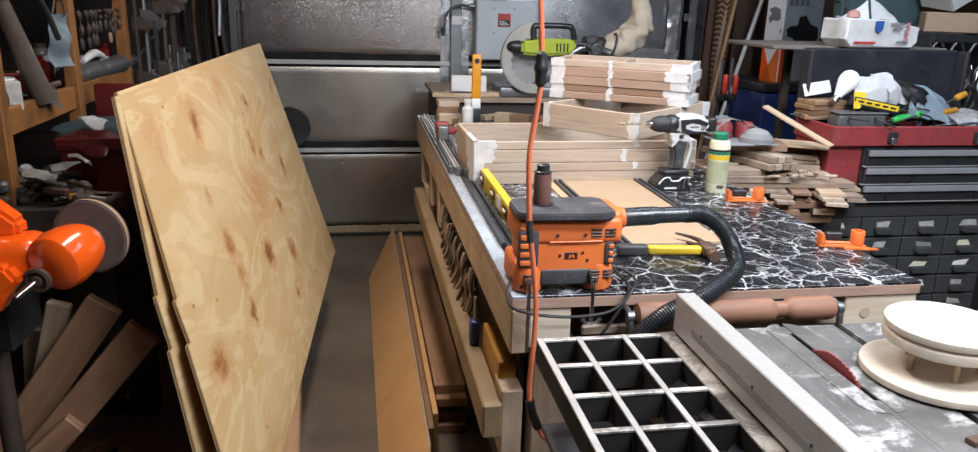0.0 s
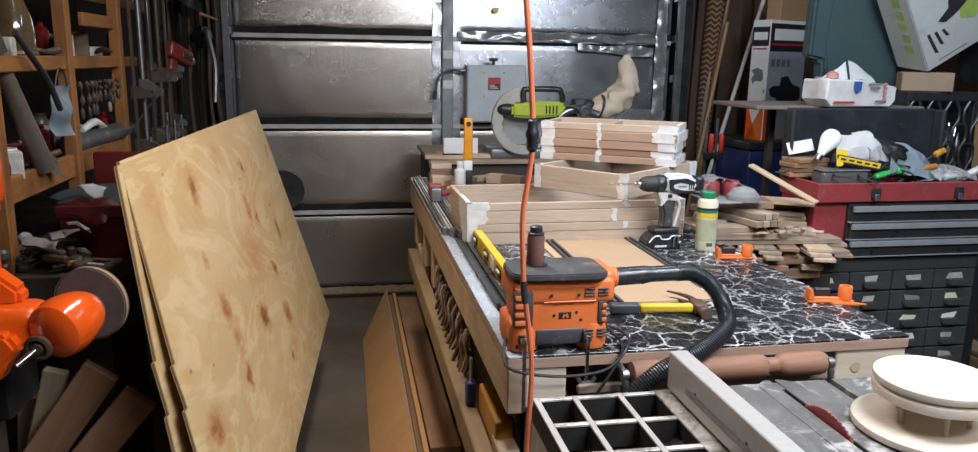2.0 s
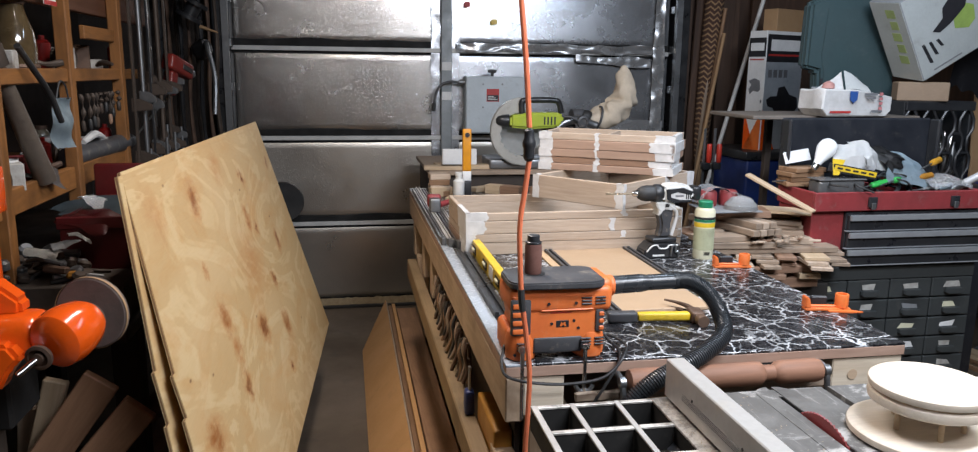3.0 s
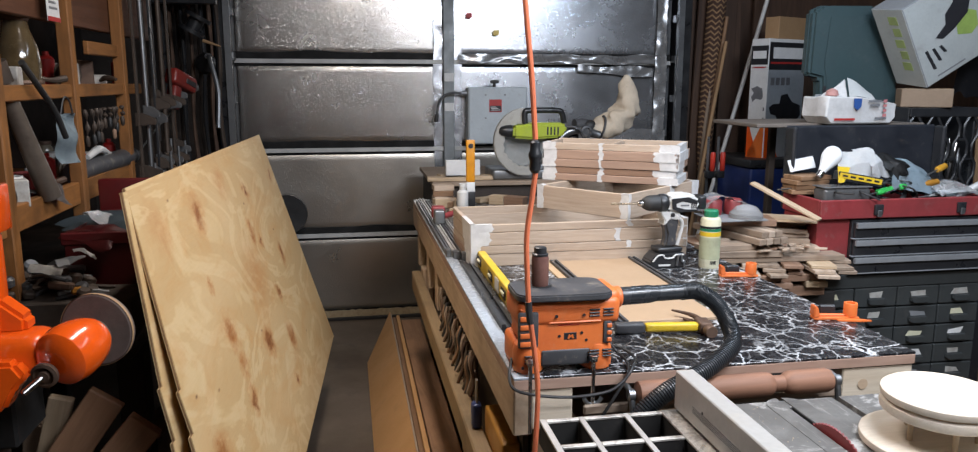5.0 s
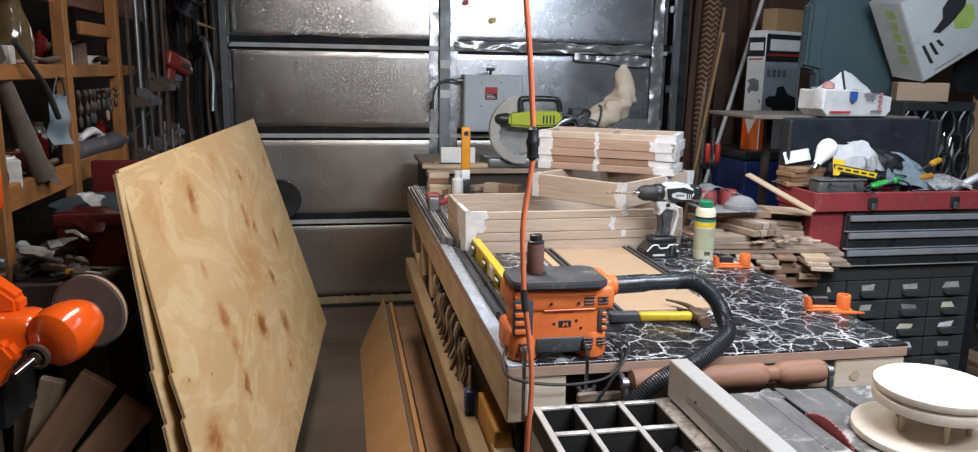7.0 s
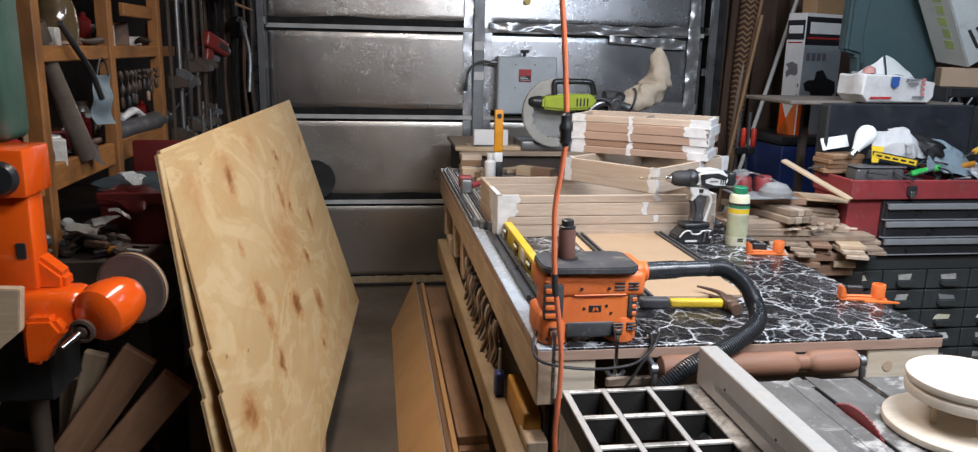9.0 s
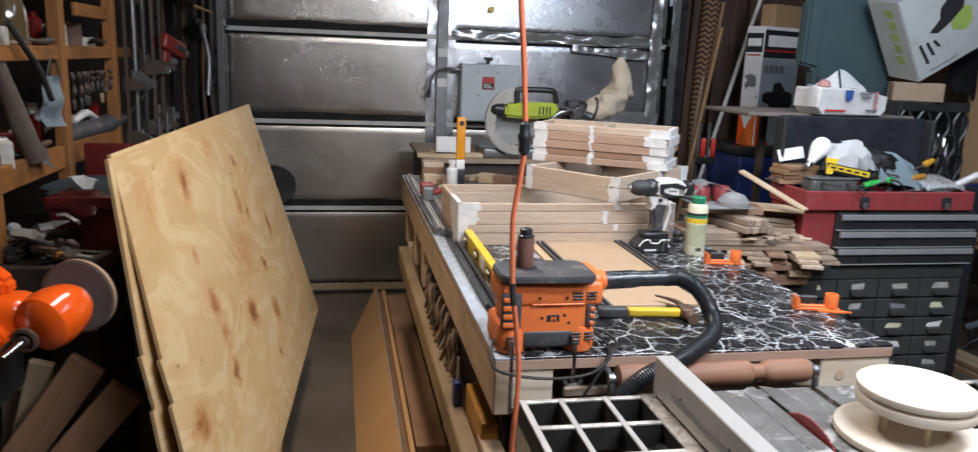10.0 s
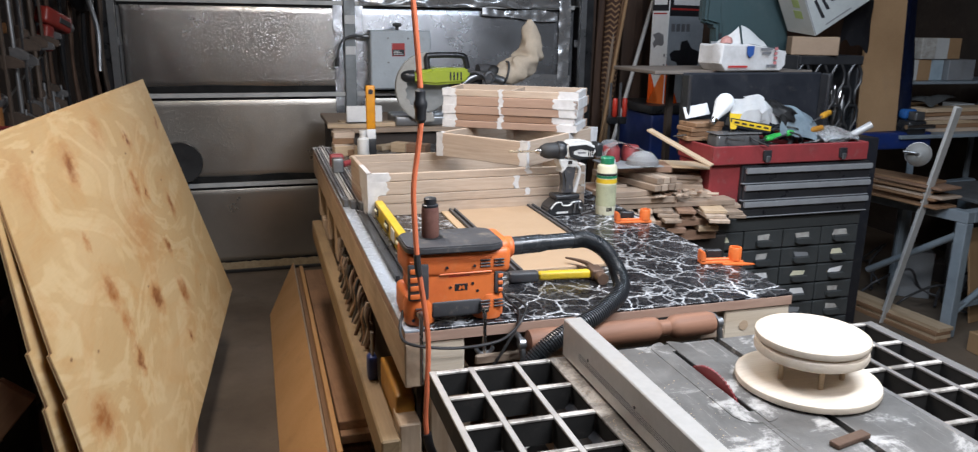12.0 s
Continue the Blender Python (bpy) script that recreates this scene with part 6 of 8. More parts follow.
# ---- small-drawer cabinet ----
OLD_CARD = plain("soiled_card", (0.46, 0.45, 0.42), (0.3, 0.28, 0.25), 0.8, scale=40, dirt=0.6)
CX0, CY0 = 1.645, 2.5
cab = here("drawer_cabinet", 2.0, 2.7, 0, "dark grey steel cabinet of small labelled drawers", "drawer cabinet")
put("case", box(CX0, 2.362, CY0 + 0.02, 2.95, 0.0, 0.7885, 0.003), DRAWER_GREY, cab)
put("top_drawer", box(CX0 + 0.004, 2.358, CY0, CY0 + 0.0195, 0.735, 0.787, 0.003), DRAWER_GREY, cab)
for c in range(4):
    for r in range(9):
        x0, z0 = CX0 + 0.006 + 0.1775 * c, 0.66 - 0.078 * r
        dr = put("drawer", box(x0, x0 + 0.1725, CY0, CY0 + 0.019, z0, z0 + 0.0725, 0.003), DRAWER_GREY, cab)
        put("label_card", prism([(x0 + 0.052 + rnd.uniform(-0.006, 0.01), z0 + 0.036), (x0 + 0.12 + rnd.uniform(-0.02, 0.004), z0 + 0.036), (x0 + 0.12 + rnd.uniform(-0.025, 0.004), z0 + 0.058 + rnd.uniform(-0.008, 0.003)), (x0 + 0.052 + rnd.uniform(-0.004, 0.01), z0 + 0.058 + rnd.uniform(-0.008, 0.003))], 0.002, m=Matrix.Translation((0, CY0 - 0.003, 0))), rnd.choice([OLD_CARD, OLD_CARD, PAPER, CREAM, CARD_GREY]), dr, "paper label")
        put("pull", prism([(x0 + 0.05, z0 + 0.018), (x0 + 0.065, z0 + 0.01), (x0 + 0.108, z0 + 0.01), (x0 + 0.123, z0 + 0.018), (x0 + 0.123, z0 + 0.034), (x0 + 0.05, z0 + 0.034)], 0.016, m=Matrix.Translation((0, CY0 - 0.016, 0)), bev=0.002), DRAWER_GREY, dr, "steel cup pull")

# ---- red and black tool chest ----
chest = here("tool_chest", 2.0, 2.7, 0.789, "open red and black tool chest heaped with tools", "tool chest")
put("body", box(1.66, 2.345, 2.51, 2.735, 0.79, 0.998, 0.004), RED_PLASTIC, chest, "scuffed red chest body")
put("drawer_block", box(1.785, 2.36, 2.492, 2.5095, 0.795, 0.992, 0.002), CHEST_BLACK, chest)
for k in range(3):
    z0 = 0.8 + 0.0645 * k
    d = put("drawer", box(1.79, 2.356, 2.478, 2.4915, z0, z0 + 0.058, 0.003), CHEST_BLACK, chest, "black chest drawer")
    put("pull_strip", prism([(1.79, z0 + 0.036), (2.356, z0 + 0.036), (2.356, z0 + 0.057), (1.79, z0 + 0.057)], 0.012, m=Matrix.Translation((0, 2.4655, 0)), bev=0.002), LIGHT_STRIP, d, "grey drawer pull")
    put("lip", box(1.78, 2.358, 2.474, 2.4905, z0 - 0.004, z0 - 0.0005, 0.001), LIGHT_STRIP, d)
for k, (x0, x1, y0, y1) in enumerate(((1.652, 2.34, 2.485, 2.497), (1.652, 2.34, 2.725, 2.737), (1.652, 1.664, 2.4975, 2.7245), (2.328, 2.34, 2.4975, 2.7245))):
    put("tray_wall", box(x0, x1, y0, y1, 0.9985, 1.068, 0.003), RED_PLASTIC, chest)
put("tray_floor", box(1.6645, 2.3275, 2.498, 2.724, 0.9985, 1.006, 0), CHEST_BLACK, chest)
for x in (1.86, 2.2):
    la = put("latch", soft_box(x, x + 0.034, 2.474, 2.4845, 1.012, 1.05, 0.003, 2), CHEST_BLACK, chest, "black steel latch")
    put("latch_tab", soft_box(x + 0.008, x + 0.026, 2.468, 2.4735, 1.006, 1.03, 0.002, 1), STEEL, la)
lid = put("lid", box(1.655, 2.3, 2.745, 2.76, 1.0, 1.318, 0.012), plain("lid_navy", (0.01, 0.012, 0.017), (0.014, 0.016, 0.022), 0.5, dirt=0.2), chest, "open dark navy lid")
put("lid_rim", box(1.652, 1.668, 2.69, 2.7445, 1.07, 1.315, 0.006), CHEST_BLACK, lid)
put("lid_rim", box(2.288, 2.306, 2.69, 2.7445, 1.07, 1.315, 0.006), CHEST_BLACK, lid)
DARK_PLANK = wood("dark_plank", (0.2, 0.17, 0.145), (0.12, 0.1, 0.085), "x", grime=0.5)
shelf = here("plank_shelf", 2.05, 3.1, 1.297, "worn grey-brown plank shelf above the tool chest", "shelf")
put("plank", box(1.642, 2.41, 2.945, 3.34, 1.298, 1.314, 0.003), DARK_PLANK, shelf)
for x in (1.9, 2.37):
    put("post", box(x, x + 0.03, 3.28, 3.31, 0.0, 1.2975, 0.003), DARK_WALL, shelf)

# heap of things in the chest's tray
bulb = thing("light_bulb", pose(1.72, 2.6, 1.16, 0, 42, 20), "white frosted light bulb on the heap", "light bulb")
part("globe", lathe([(0.013, -0.004), (0.017, 0.012), (0.026, 0.035), (0.034, 0.058), (0.0355, 0.072), (0.032, 0.09), (0.022, 0.102), (0.006, 0.108)], 28), plain("frosted_white", (0.85, 0.86, 0.86), (0.8, 0.81, 0.81), 0.25, dirt=0.05), bulb)
part("screw_base", lathe([(0.008, -0.03), (0.012, -0.026), (0.013, -0.02), (0.012, -0.016), (0.013, -0.012), (0.012, -0.008), (0.013, -0.0045)], 20), CHROME, bulb)


def crumple(name, at, sx, sy, h, mat, label, category, seed, group=""):
    """A crumpled sheet: flat facets that meet in sharp creases, with a ragged outline."""
    cr = random.Random(int(seed * 10) + 3)
    facets = [(cr.uniform(-1, 1), cr.uniform(-1, 1), cr.uniform(0.0, 0.5)) for _ in range(9)]

    def place(u, v):
        p, q = u - 0.5, v - 0.5
        up = max(a * p + b * q + c * 0.4 for a, b, c in facets[:5]) - max(a * p + b * q + c * 0.3 for a, b, c in facets[5:])
        rag = 1 + rumple(u * 3, v * 3, seed, 1, 0.3)
        return (sx * p * rag, sy * q * rag, h * (0.75 + 1.5 * up - 1.6 * (p * p + q * q)))
    bm = sheet(26, 20, place)
    bmesh.ops.solidify(bm, geom=bm.faces[:], thickness=0.0015)
    me = finish(bm, name, mat, 14.0)
    return solo(name, me, mat, label, category, group, at=at)


crumple("crumpled_paper", pose(1.93, 2.6, 1.185, 52, 8, 16), 0.14, 0.13, 0.035, PAPER, "crumpled white paper bag on the heap", "paper", 1.0)
crumple("crumpled_paper", pose(1.845, 2.585, 1.18, 58, -8, -14), 0.14, 0.12, 0.035, PAPER, "crumpled white paper wrapper on the heap", "paper", 4.0)
crumple("blue_rag", pose(2.08, 2.59, 1.135, 50, 6, 4), 0.22, 0.15, 0.045, BLUE_CLOTH, "crumpled pale blue rag on the heap", "rag", 7.0)
crumple("black_glove", pose(1.985, 2.585, 1.175, 50, -30, 30), 0.07, 0.11, 0.04, BLACK, "limp black glove on the heap", "glove", 9.0)
crumple("plastic_wrap", pose(2.22, 2.6, 1.07, 10, 8, 10), 0.18, 0.18, 0.06, CLEAR, "crumpled clear plastic wrap at the tray's end", "plastic wrap", 12.0)
solo("white_card", box(-0.055, 0.055, -0.001, 0.001, 0, 0.045, 0), PAPER, "white handwritten card leaning on the heap", "card", at=pose(1.7, 2.69, 1.155, -20, -8, 4))
for k in range(4):
    solo("wood_scrap", box(-0.07, 0.07, -0.05, 0.05, 0, 0.017, 0.002), BROWN_WOOD["x"], "small brown wood scrap on the tray's rim", "wood scrap", "wood scraps on the tray", at=pose(1.705 + 0.008 * (k % 2), 2.68, 1.0685 + 0.0175 * k, 0, 0, 6 * k - 8))
tube = here("clear_box", 1.81, 2.56, 1.068, "low grey translucent plastic box in the tray", "plastic box")
put("box", soft_box(1.675, 1.86, 2.505, 2.58, 1.045, 1.108, 0.012), plain("smoky_plastic", (0.1, 0.1, 0.1), None, 0.2, dirt=0.3), tube)
put("lid", box(1.672, 1.863, 2.503, 2.582, 1.1085, 1.113, 0.001), plain("smoky_lid", (0.17, 0.17, 0.17), None, 0.15, dirt=0.3), tube)
marker = thing("yellow_package", pose(1.83, 2.545, 1.136, 0, 10, -8), "black package with a yellow printed band", "package")
part("box", box(-0.085, 0.085, -0.02, 0.02, -0.016, 0.016, 0.002), BLACK_GLOSS, marker)
part("band", box(-0.08, 0.08, -0.0215, -0.0199, -0.007, 0.012, 0.0005), YELLOW, marker, "yellow label band")
for k in range(5):
    part("text_bar", box(-0.07 + 0.03 * k, -0.05 + 0.03 * k, -0.0222, -0.0216, -0.001, 0.006, 0), INK, marker)
solo("yellow_tag", prism([(-0.022, 0), (0.0, 0.0), (0.03, 0.055), (-0.02, 0.06)], 0.002), YELLOW, "yellow folded tag hanging from the heap", "tag", at=pose(1.765, 2.53, 1.125, -15, 0, 0))
for k, (x, y, z, turn, mat, lab) in enumerate(((1.9, 2.53, 1.085, 12, BRIGHT_GREEN, "bright green"), (2.0, 2.54, 1.1, 24, BRIGHT_GREEN, "bright green"), (2.2, 2.6, 1.155, 30, plain("amber_handle", (0.6, 0.3, 0.03), None, 0.3), "amber"), (2.11, 2.56, 1.105, 8, SHADED_DIRTY_YELLOW, "yellow"), (2.16, 2.54, 1.07, -10, BLUE_CLOTH, "pale blue"))):
    sd = thing("screwdriver", pose(x, y, z, 0, -8, turn), "screwdriver with a " + lab + " plastic handle", "screwdriver", "tools in the tray")
    part("handle", lathe([(0.008, 0), (0.012, 0.006), (0.0125, 0.05), (0.01, 0.062), (0.012, 0.07), (0.006, 0.078)], 12, m=Matrix.Rotation(math.pi / 2, 4, "Y")), mat, sd)
    part("shaft", rod((0, 0, 0), (-0.09, 0, 0), 0.003, 8), STEEL, sd)
for k in range(26):
    x, y = rnd.uniform(1.88, 2.28), rnd.uniform(2.52, 2.7)
    z = 1.03 + rnd.uniform(0, 0.06)
    mat = rnd.choice([BLACK_GLOSS, STEEL, RUST, CHROME, RUBBER_GREY, CHEST_BLACK])
    l = rnd.uniform(0.05, 0.16)
    solo("hand_tool", sweep([(0, 0, 0), (l * 0.5, rnd.uniform(-0.02, 0.02), 0.004), (l, 0, 0)], 0.008, 8, n=3), mat, "small steel hand tool lying in the tray", "hand tool", "tools in the tray", at=pose(x, y, z, 0, rnd.uniform(-20, 20), rnd.uniform(0, 180)))
pipe = thing("clear_pipe", pose(2.3, 2.56, 1.075, 0, 58, -20), "grey translucent plastic tube poking out of the tray", "tube")
part("tube", lathe([(0.014, -0.09), (0.0145, 0.1)], 16), plain("milky_plastic", (0.42, 0.42, 0.42), None, 0.25, dirt=0.2), pipe)

hrnd = random.Random(77)
for k in range(26):
    x, y = hrnd.uniform(1.7, 2.26), hrnd.uniform(2.53, 2.7)
    at = pose(x, y, 1.07 + 0.05 * (1 - abs(x - 2.02) / 0.3) * hrnd.random(), hrnd.uniform(-15, 15), hrnd.uniform(-20, 20), hrnd.uniform(0, 180))
    if k % 3 == 0:
        sd = thing("screwdriver", at, "small screwdriver in the heap of tools", "screwdriver", "screwdrivers in the tool chest")
        part("handle", lathe([(0.006, 0), (0.011, 0.006), (0.01, 0.04), (0.012, 0.065), (0.006, 0.072)], 10, m=Matrix.Rotation(math.pi / 2, 4, "Y")), (BLACK, YELLOW, GREEN, RED_PLASTIC, BLUE)[k % 5], sd)
        part("shank", rod((0.07, 0, 0), (0.15, 0, 0), 0.0028), CHROME, sd)
    elif k % 3 == 1:
        solo("loose_wire", sweep([(-0.1, 0, 0), (-0.05, 0.03, 0.02), (0, -0.01, 0.03), (0.06, 0.03, 0.015), (0.11, 0, 0)], 0.0035, 6), (BLACK, RUBBER_GREY, CARD)[k % 3 - 1], "thin wire tangled in the heap of tools", "wire", "wires in the tool chest", at=at)
    else:
        solo("small_part", soft_box(-0.03, 0.03, -0.014, 0.014, 0, 0.018, 0.004, 1), (PAPER, STEEL, BLACK_GLOSS, SHADED_DIRTY_YELLOW, CARD, BLUE_CLOTH)[k % 6], "small part lying in the tool chest", "small part", "small parts in the tool chest", at=at)

# on the shelf: postal package, moulded case, cartons
pk = thing("postal_package", pose(2.055, 2.96, 1.3145, 0, 0, 4) @ Matrix.Diagonal((0.88, 0.85, 0.95, 1.0)), "torn white printed postal carton with open flaps", "package")
bm = box(-0.18, 0.19, -0.09, 0.1, 0, 0.115, 0.006)
bmesh.ops.subdivide_edges(bm, edges=bm.edges[:], cuts=3, use_grid_fill=True)
for v in bm.verts:
    v.co.x *= 1 - 0.14 * (v.co.z < 0.03)
    v.co.z *= 1 - 0.28 * max(0.0, v.co.x - 0.02) / 0.17
    v.co += Vector((rumple(*(v.co * 14), 1, 0.012), rumple(*(v.co * 14 + Vector((5, 0, 0))), 1, 0.012), rumple(*(v.co * 11 + Vector((0, 9, 0))), 1, 0.01) * (v.co.z > 0.02)))
SOILED_WHITE = plain("soiled_white_print", (0.6, 0.59, 0.58), (0.47, 0.455, 0.44), 0.6, scale=12, dirt=0.55, dirt_c=(0.36, 0.31, 0.27))
part("carton", bm, SOILED_WHITE, pk)
part("flap", sheet(6, 4, lambda u, v: (-0.02 + 0.14 * u, -0.03 + 0.03 * v, 0.11 + 0.085 * v * (1 - 0.75 * u) + 0.006 * math.sin(5 * u))), CARD_WHITE, pk, "raised carton flap")
part("flap", sheet(6, 4, lambda u, v: (-0.14 + 0.13 * u, 0.0 + 0.03 * v, 0.112 + 0.075 * v * u + 0.004 * math.sin(7 * u))), SOILED_WHITE, pk)
part("shield", prism([(-0.05, 0.108), (-0.008, 0.108), (-0.01, 0.072), (-0.03, 0.058), (-0.048, 0.072)], 0.002, m=Matrix.Translation((0, -0.103, 0))), BLUE_INK, pk, "blue printed shield")
for x0, x1, z, mat in ((0.03, 0.1, 0.092, GREY_INK), (0.04, 0.09, 0.075, GREY_INK), (0.07, 0.13, 0.02, GREY_INK), (-0.15, -0.04, 0.016, RED_INK)):
    part("print_bar", box(x0, x1, -0.1035, -0.1015, z, z + 0.009, 0), mat, pk)
for k in range(4):
    part("print_bar", box(0.11, 0.128, -0.1035, -0.1015, 0.03 + 0.02 * k, 0.043 + 0.02 * k, 0), plain("faded_red", (0.55, 0.2, 0.2), None, 0.6), pk)
part("pink_wad", lathe([(0.01, 0.11), (0.03, 0.12), (0.025, 0.14), (0.005, 0.15)], 12, m=Matrix.Translation((-0.11, -0.02, 0))), plain("pinkish", (0.5, 0.25, 0.22), None, 0.7), pk)

case = here("moulded_case", 2.26, 3.26, 1.3145, "dark teal moulded tool case standing upright", "tool case")
out = [(2.092, 1.3145), (2.485, 1.3145), (2.432, 1.642), (2.374, 1.668), (2.352, 1.796), (2.316, 1.812), (2.065, 1.808), (2.022, 1.788), (2.016, 1.512), (2.078, 1.498)]
put("shell", prism(out, 0.075, m=Matrix.Translation((0, 3.2, 0)), bev=0.012), TEAL, case)
put("rim", prism([(2.262 + (x - 2.262) * 1.012, 1.3145 + (z - 1.3145) * 1.006) for x, z in out], 0.012, m=Matrix.Translation((0, 3.228, 0)), bev=0.004), TEAL, case)
put("latch", soft_box(2.362, 2.392, 3.19, 3.1995, 1.672, 1.745, 0.006, 2), BLACK_GLOSS, case, "dark latch")
put("latch_tab", soft_box(2.35, 2.395, 3.184, 3.1895, 1.752, 1.764, 0.002, 1), RED_PLASTIC, case)
put("recess", prism([(2.13, 1.36), (2.42, 1.36), (2.37, 1.61), (2.31, 1.65), (2.29, 1.77), (2.1, 1.765), (2.085, 1.56)], 0.004, m=Matrix.Translation((0, 3.1955, 0)), bev=0.0015), TEAL, case)
slot = here("switch_plate", 2.03, 3.1, 1.3145, "pale standing plastic plate with two slots", "plate")
put("plate", box(1.985, 2.02, 3.09, 3.1, 1.3145, 1.43, 0.003), CARD_GREY, slot)
for z in (1.37, 1.43):
    put("slot", box(2.018, 2.032, 3.0885, 3.0905, z, z + 0.035, 0), INK, slot)

crate = here("black_crate", 2.56, 3.1, 1.0, "black plastic lattice crate on the storage boxes", "crate")
put("rim", box(2.36, 2.7, 2.97, 2.985, 1.335, 1.375, 0.004), BLACK_GLOSS, crate)
put("base", box(2.36, 2.7, 2.97, 3.3, 1.0, 1.015, 0.003), BLACK_GLOSS, crate)
put("back", box(2.36, 2.7, 3.29, 3.3, 1.0155, 1.375, 0.003), BLACK_GLOSS, crate)
for x in (2.361, 2.685):
    put("side", box(x, x + 0.014, 2.9855, 3.2895, 1.0155, 1.375, 0.003), BLACK_GLOSS, crate)
for i in range(8):
    x, s = 2.37 + 0.0458 * i, 0.011 * (-1) ** i
    put("lattice", sweep([(x + s, 2.978, 1.015), (x + s, 2.978, 1.05), (x - s, 2.978, 1.085), (x - s, 2.978, 1.135), (x + s, 2.978, 1.17), (x + s, 2.978, 1.22), (x - s, 2.978, 1.255), (x - s, 2.978, 1.3), (x + s, 2.978, 1.337)], 0.0065, 6, n=1), BLACK_GLOSS, crate)
    if i < 7:
        for z in (1.067, 1.153, 1.238):
            if (i + int(z * 12)) % 2:
                put("lattice", box(x + 0.004, x + 0.042, 2.974, 2.982, z - 0.005, z + 0.005, 0.001), BLACK_GLOSS, crate)
for k in range(16):
    # silver tubes added in place of a glinting chain-like strand
    solo("silver_bottle", lathe([(0.012, 0), (0.0135, 0.004), (0.0135, 0.13 + 0.03 * (k % 3)), (0.006, 0.15 + 0.03 * (k % 3)), (0.006, 0.17 + 0.03 * (k % 3))], 12), CHROME if k % 3 else STEEL, "small silver tube in the crate, for a glinting strand", "tube", "tubes in the crate", at=pose(2.51 + 0.045 * (k % 4) + 0.008 * (k // 4), 3.02 + 0.055 * (k // 4), 1.0155 + (0.012 if k % 2 else 0.0), 3, 4 * (k % 3), 0))
solo("storage_bin", soft_box(2.36, 2.86, 2.98, 3.4, 0.0, 0.9995, 0.01), plain("dark_bin", (0.02, 0.022, 0.03), None, 0.5), "tall dark storage bin beneath a crate", "storage bin")
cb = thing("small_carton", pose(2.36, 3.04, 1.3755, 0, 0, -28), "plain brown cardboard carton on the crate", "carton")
# cardboard colour darkened here to offset the close lamp's brightness
part("box", box(0, 0.2, 0, 0.14, 0, 0.079, 0.003), plain("dimmed_cardboard", (0.26, 0.185, 0.125), (0.21, 0.148, 0.1), 0.85, scale=6, dirt=0.4), cb)
part("seam", box(0.001, 0.199, 0.06, 0.08, 0.0792, 0.0802, 0), plain("packing_tape", (0.33, 0.22, 0.12), None, 0.25), cb)
OLIVE_INK = plain("olive_ink", (0.34, 0.42, 0.16), None, 0.5, dirt=0.1)
DULL_CARD = plain("dull_printed_card", (0.4, 0.42, 0.41), (0.33, 0.35, 0.34), 0.5, scale=5, dirt=0.3)
car = thing("tool_carton", pose(2.4347, 2.98, 1.4575, 7, -31, -1), "white and grey printed tool carton tipped on a box", "carton")
part("box", box(0, 0.42, 0, 0.185, 0, 0.37, 0.003), CARD_GREY, car)
part("side_print", box(-0.0012, 0.0005, 0.002, 0.183, 0.002, 0.368, 0), DULL_CARD, car)
for k in range(5):
    part("letter_bar", box(-0.0024, -0.0013, 0.048, 0.1 - 0.008 * (k % 2), 0.08 + 0.054 * k, 0.118 + 0.054 * k, 0), OLIVE_INK, car)
part("front_print", box(0.004, 0.416, -0.0012, 0.0002, 0.004, 0.366, 0), DULL_CARD, car)
for k in range(3):
    part("letter_bar", prism([(0.05 + 0.034 * k, 0.06 + 0.022 * k), (0.066 + 0.034 * k, 0.055 + 0.022 * k), (0.05 + 0.034 * k, 0.15 - 0.006 * k), (0.036 + 0.034 * k, 0.15 - 0.006 * k)], 0.001, m=Matrix.Translation((0, -0.0024, 0))), INK, car)
part("fine_print", box(0.06, 0.2, -0.0024, -0.0013, 0.02, 0.026, 0), GREY_INK, car)
part("tool_picture", prism([(0.2, 0.14), (0.26, 0.11), (0.3, 0.13), (0.31, 0.19), (0.27, 0.22), (0.21, 0.2)], 0.001, m=Matrix.Translation((0, -0.0024, 0))), GREEN_INK, car)
part("tool_picture", prism([(0.1, 0.18), (0.13, 0.16), (0.18, 0.17), (0.21, 0.18), (0.27, 0.205), (0.3, 0.26), (0.26, 0.29), (0.25, 0.33), (0.23, 0.33), (0.22, 0.28), (0.17, 0.25), (0.16, 0.21)], 0.001, m=Matrix.Translation((0, -0.0036, 0))), INK, car)
TALL = Matrix.Translation((2.445, 4.3, 1.031)) @ Matrix.Rotation(radians(24), 4, "Z") @ Matrix.Diagonal((1.0, 0.72, 1.0, 1.0))
rc = thing("tall_carton", TALL, "tall white power-tool carton with black and orange print", "carton")
part("box", box(0, 0.36, 0, 0.17, 0, 0.7, 0.003), PAPER, rc)
part("front_print", box(0.006, 0.354, -0.0012, 0.0002, 0.0, 0.6, 0), plain("print_blue_grey", (0.42, 0.45, 0.48), (0.34, 0.37, 0.4), 0.5), rc)
part("header", box(0.006, 0.354, -0.0022, -0.0013, 0.52, 0.68, 0), INK, rc, "black printed header")
part("name_bar", box(0.04, 0.33, -0.0032, -0.0023, 0.585, 0.65, 0), PAPER, rc)
part("red_line", box(0.02, 0.34, -0.0032, -0.0023, 0.555, 0.566, 0), RED_INK, rc)
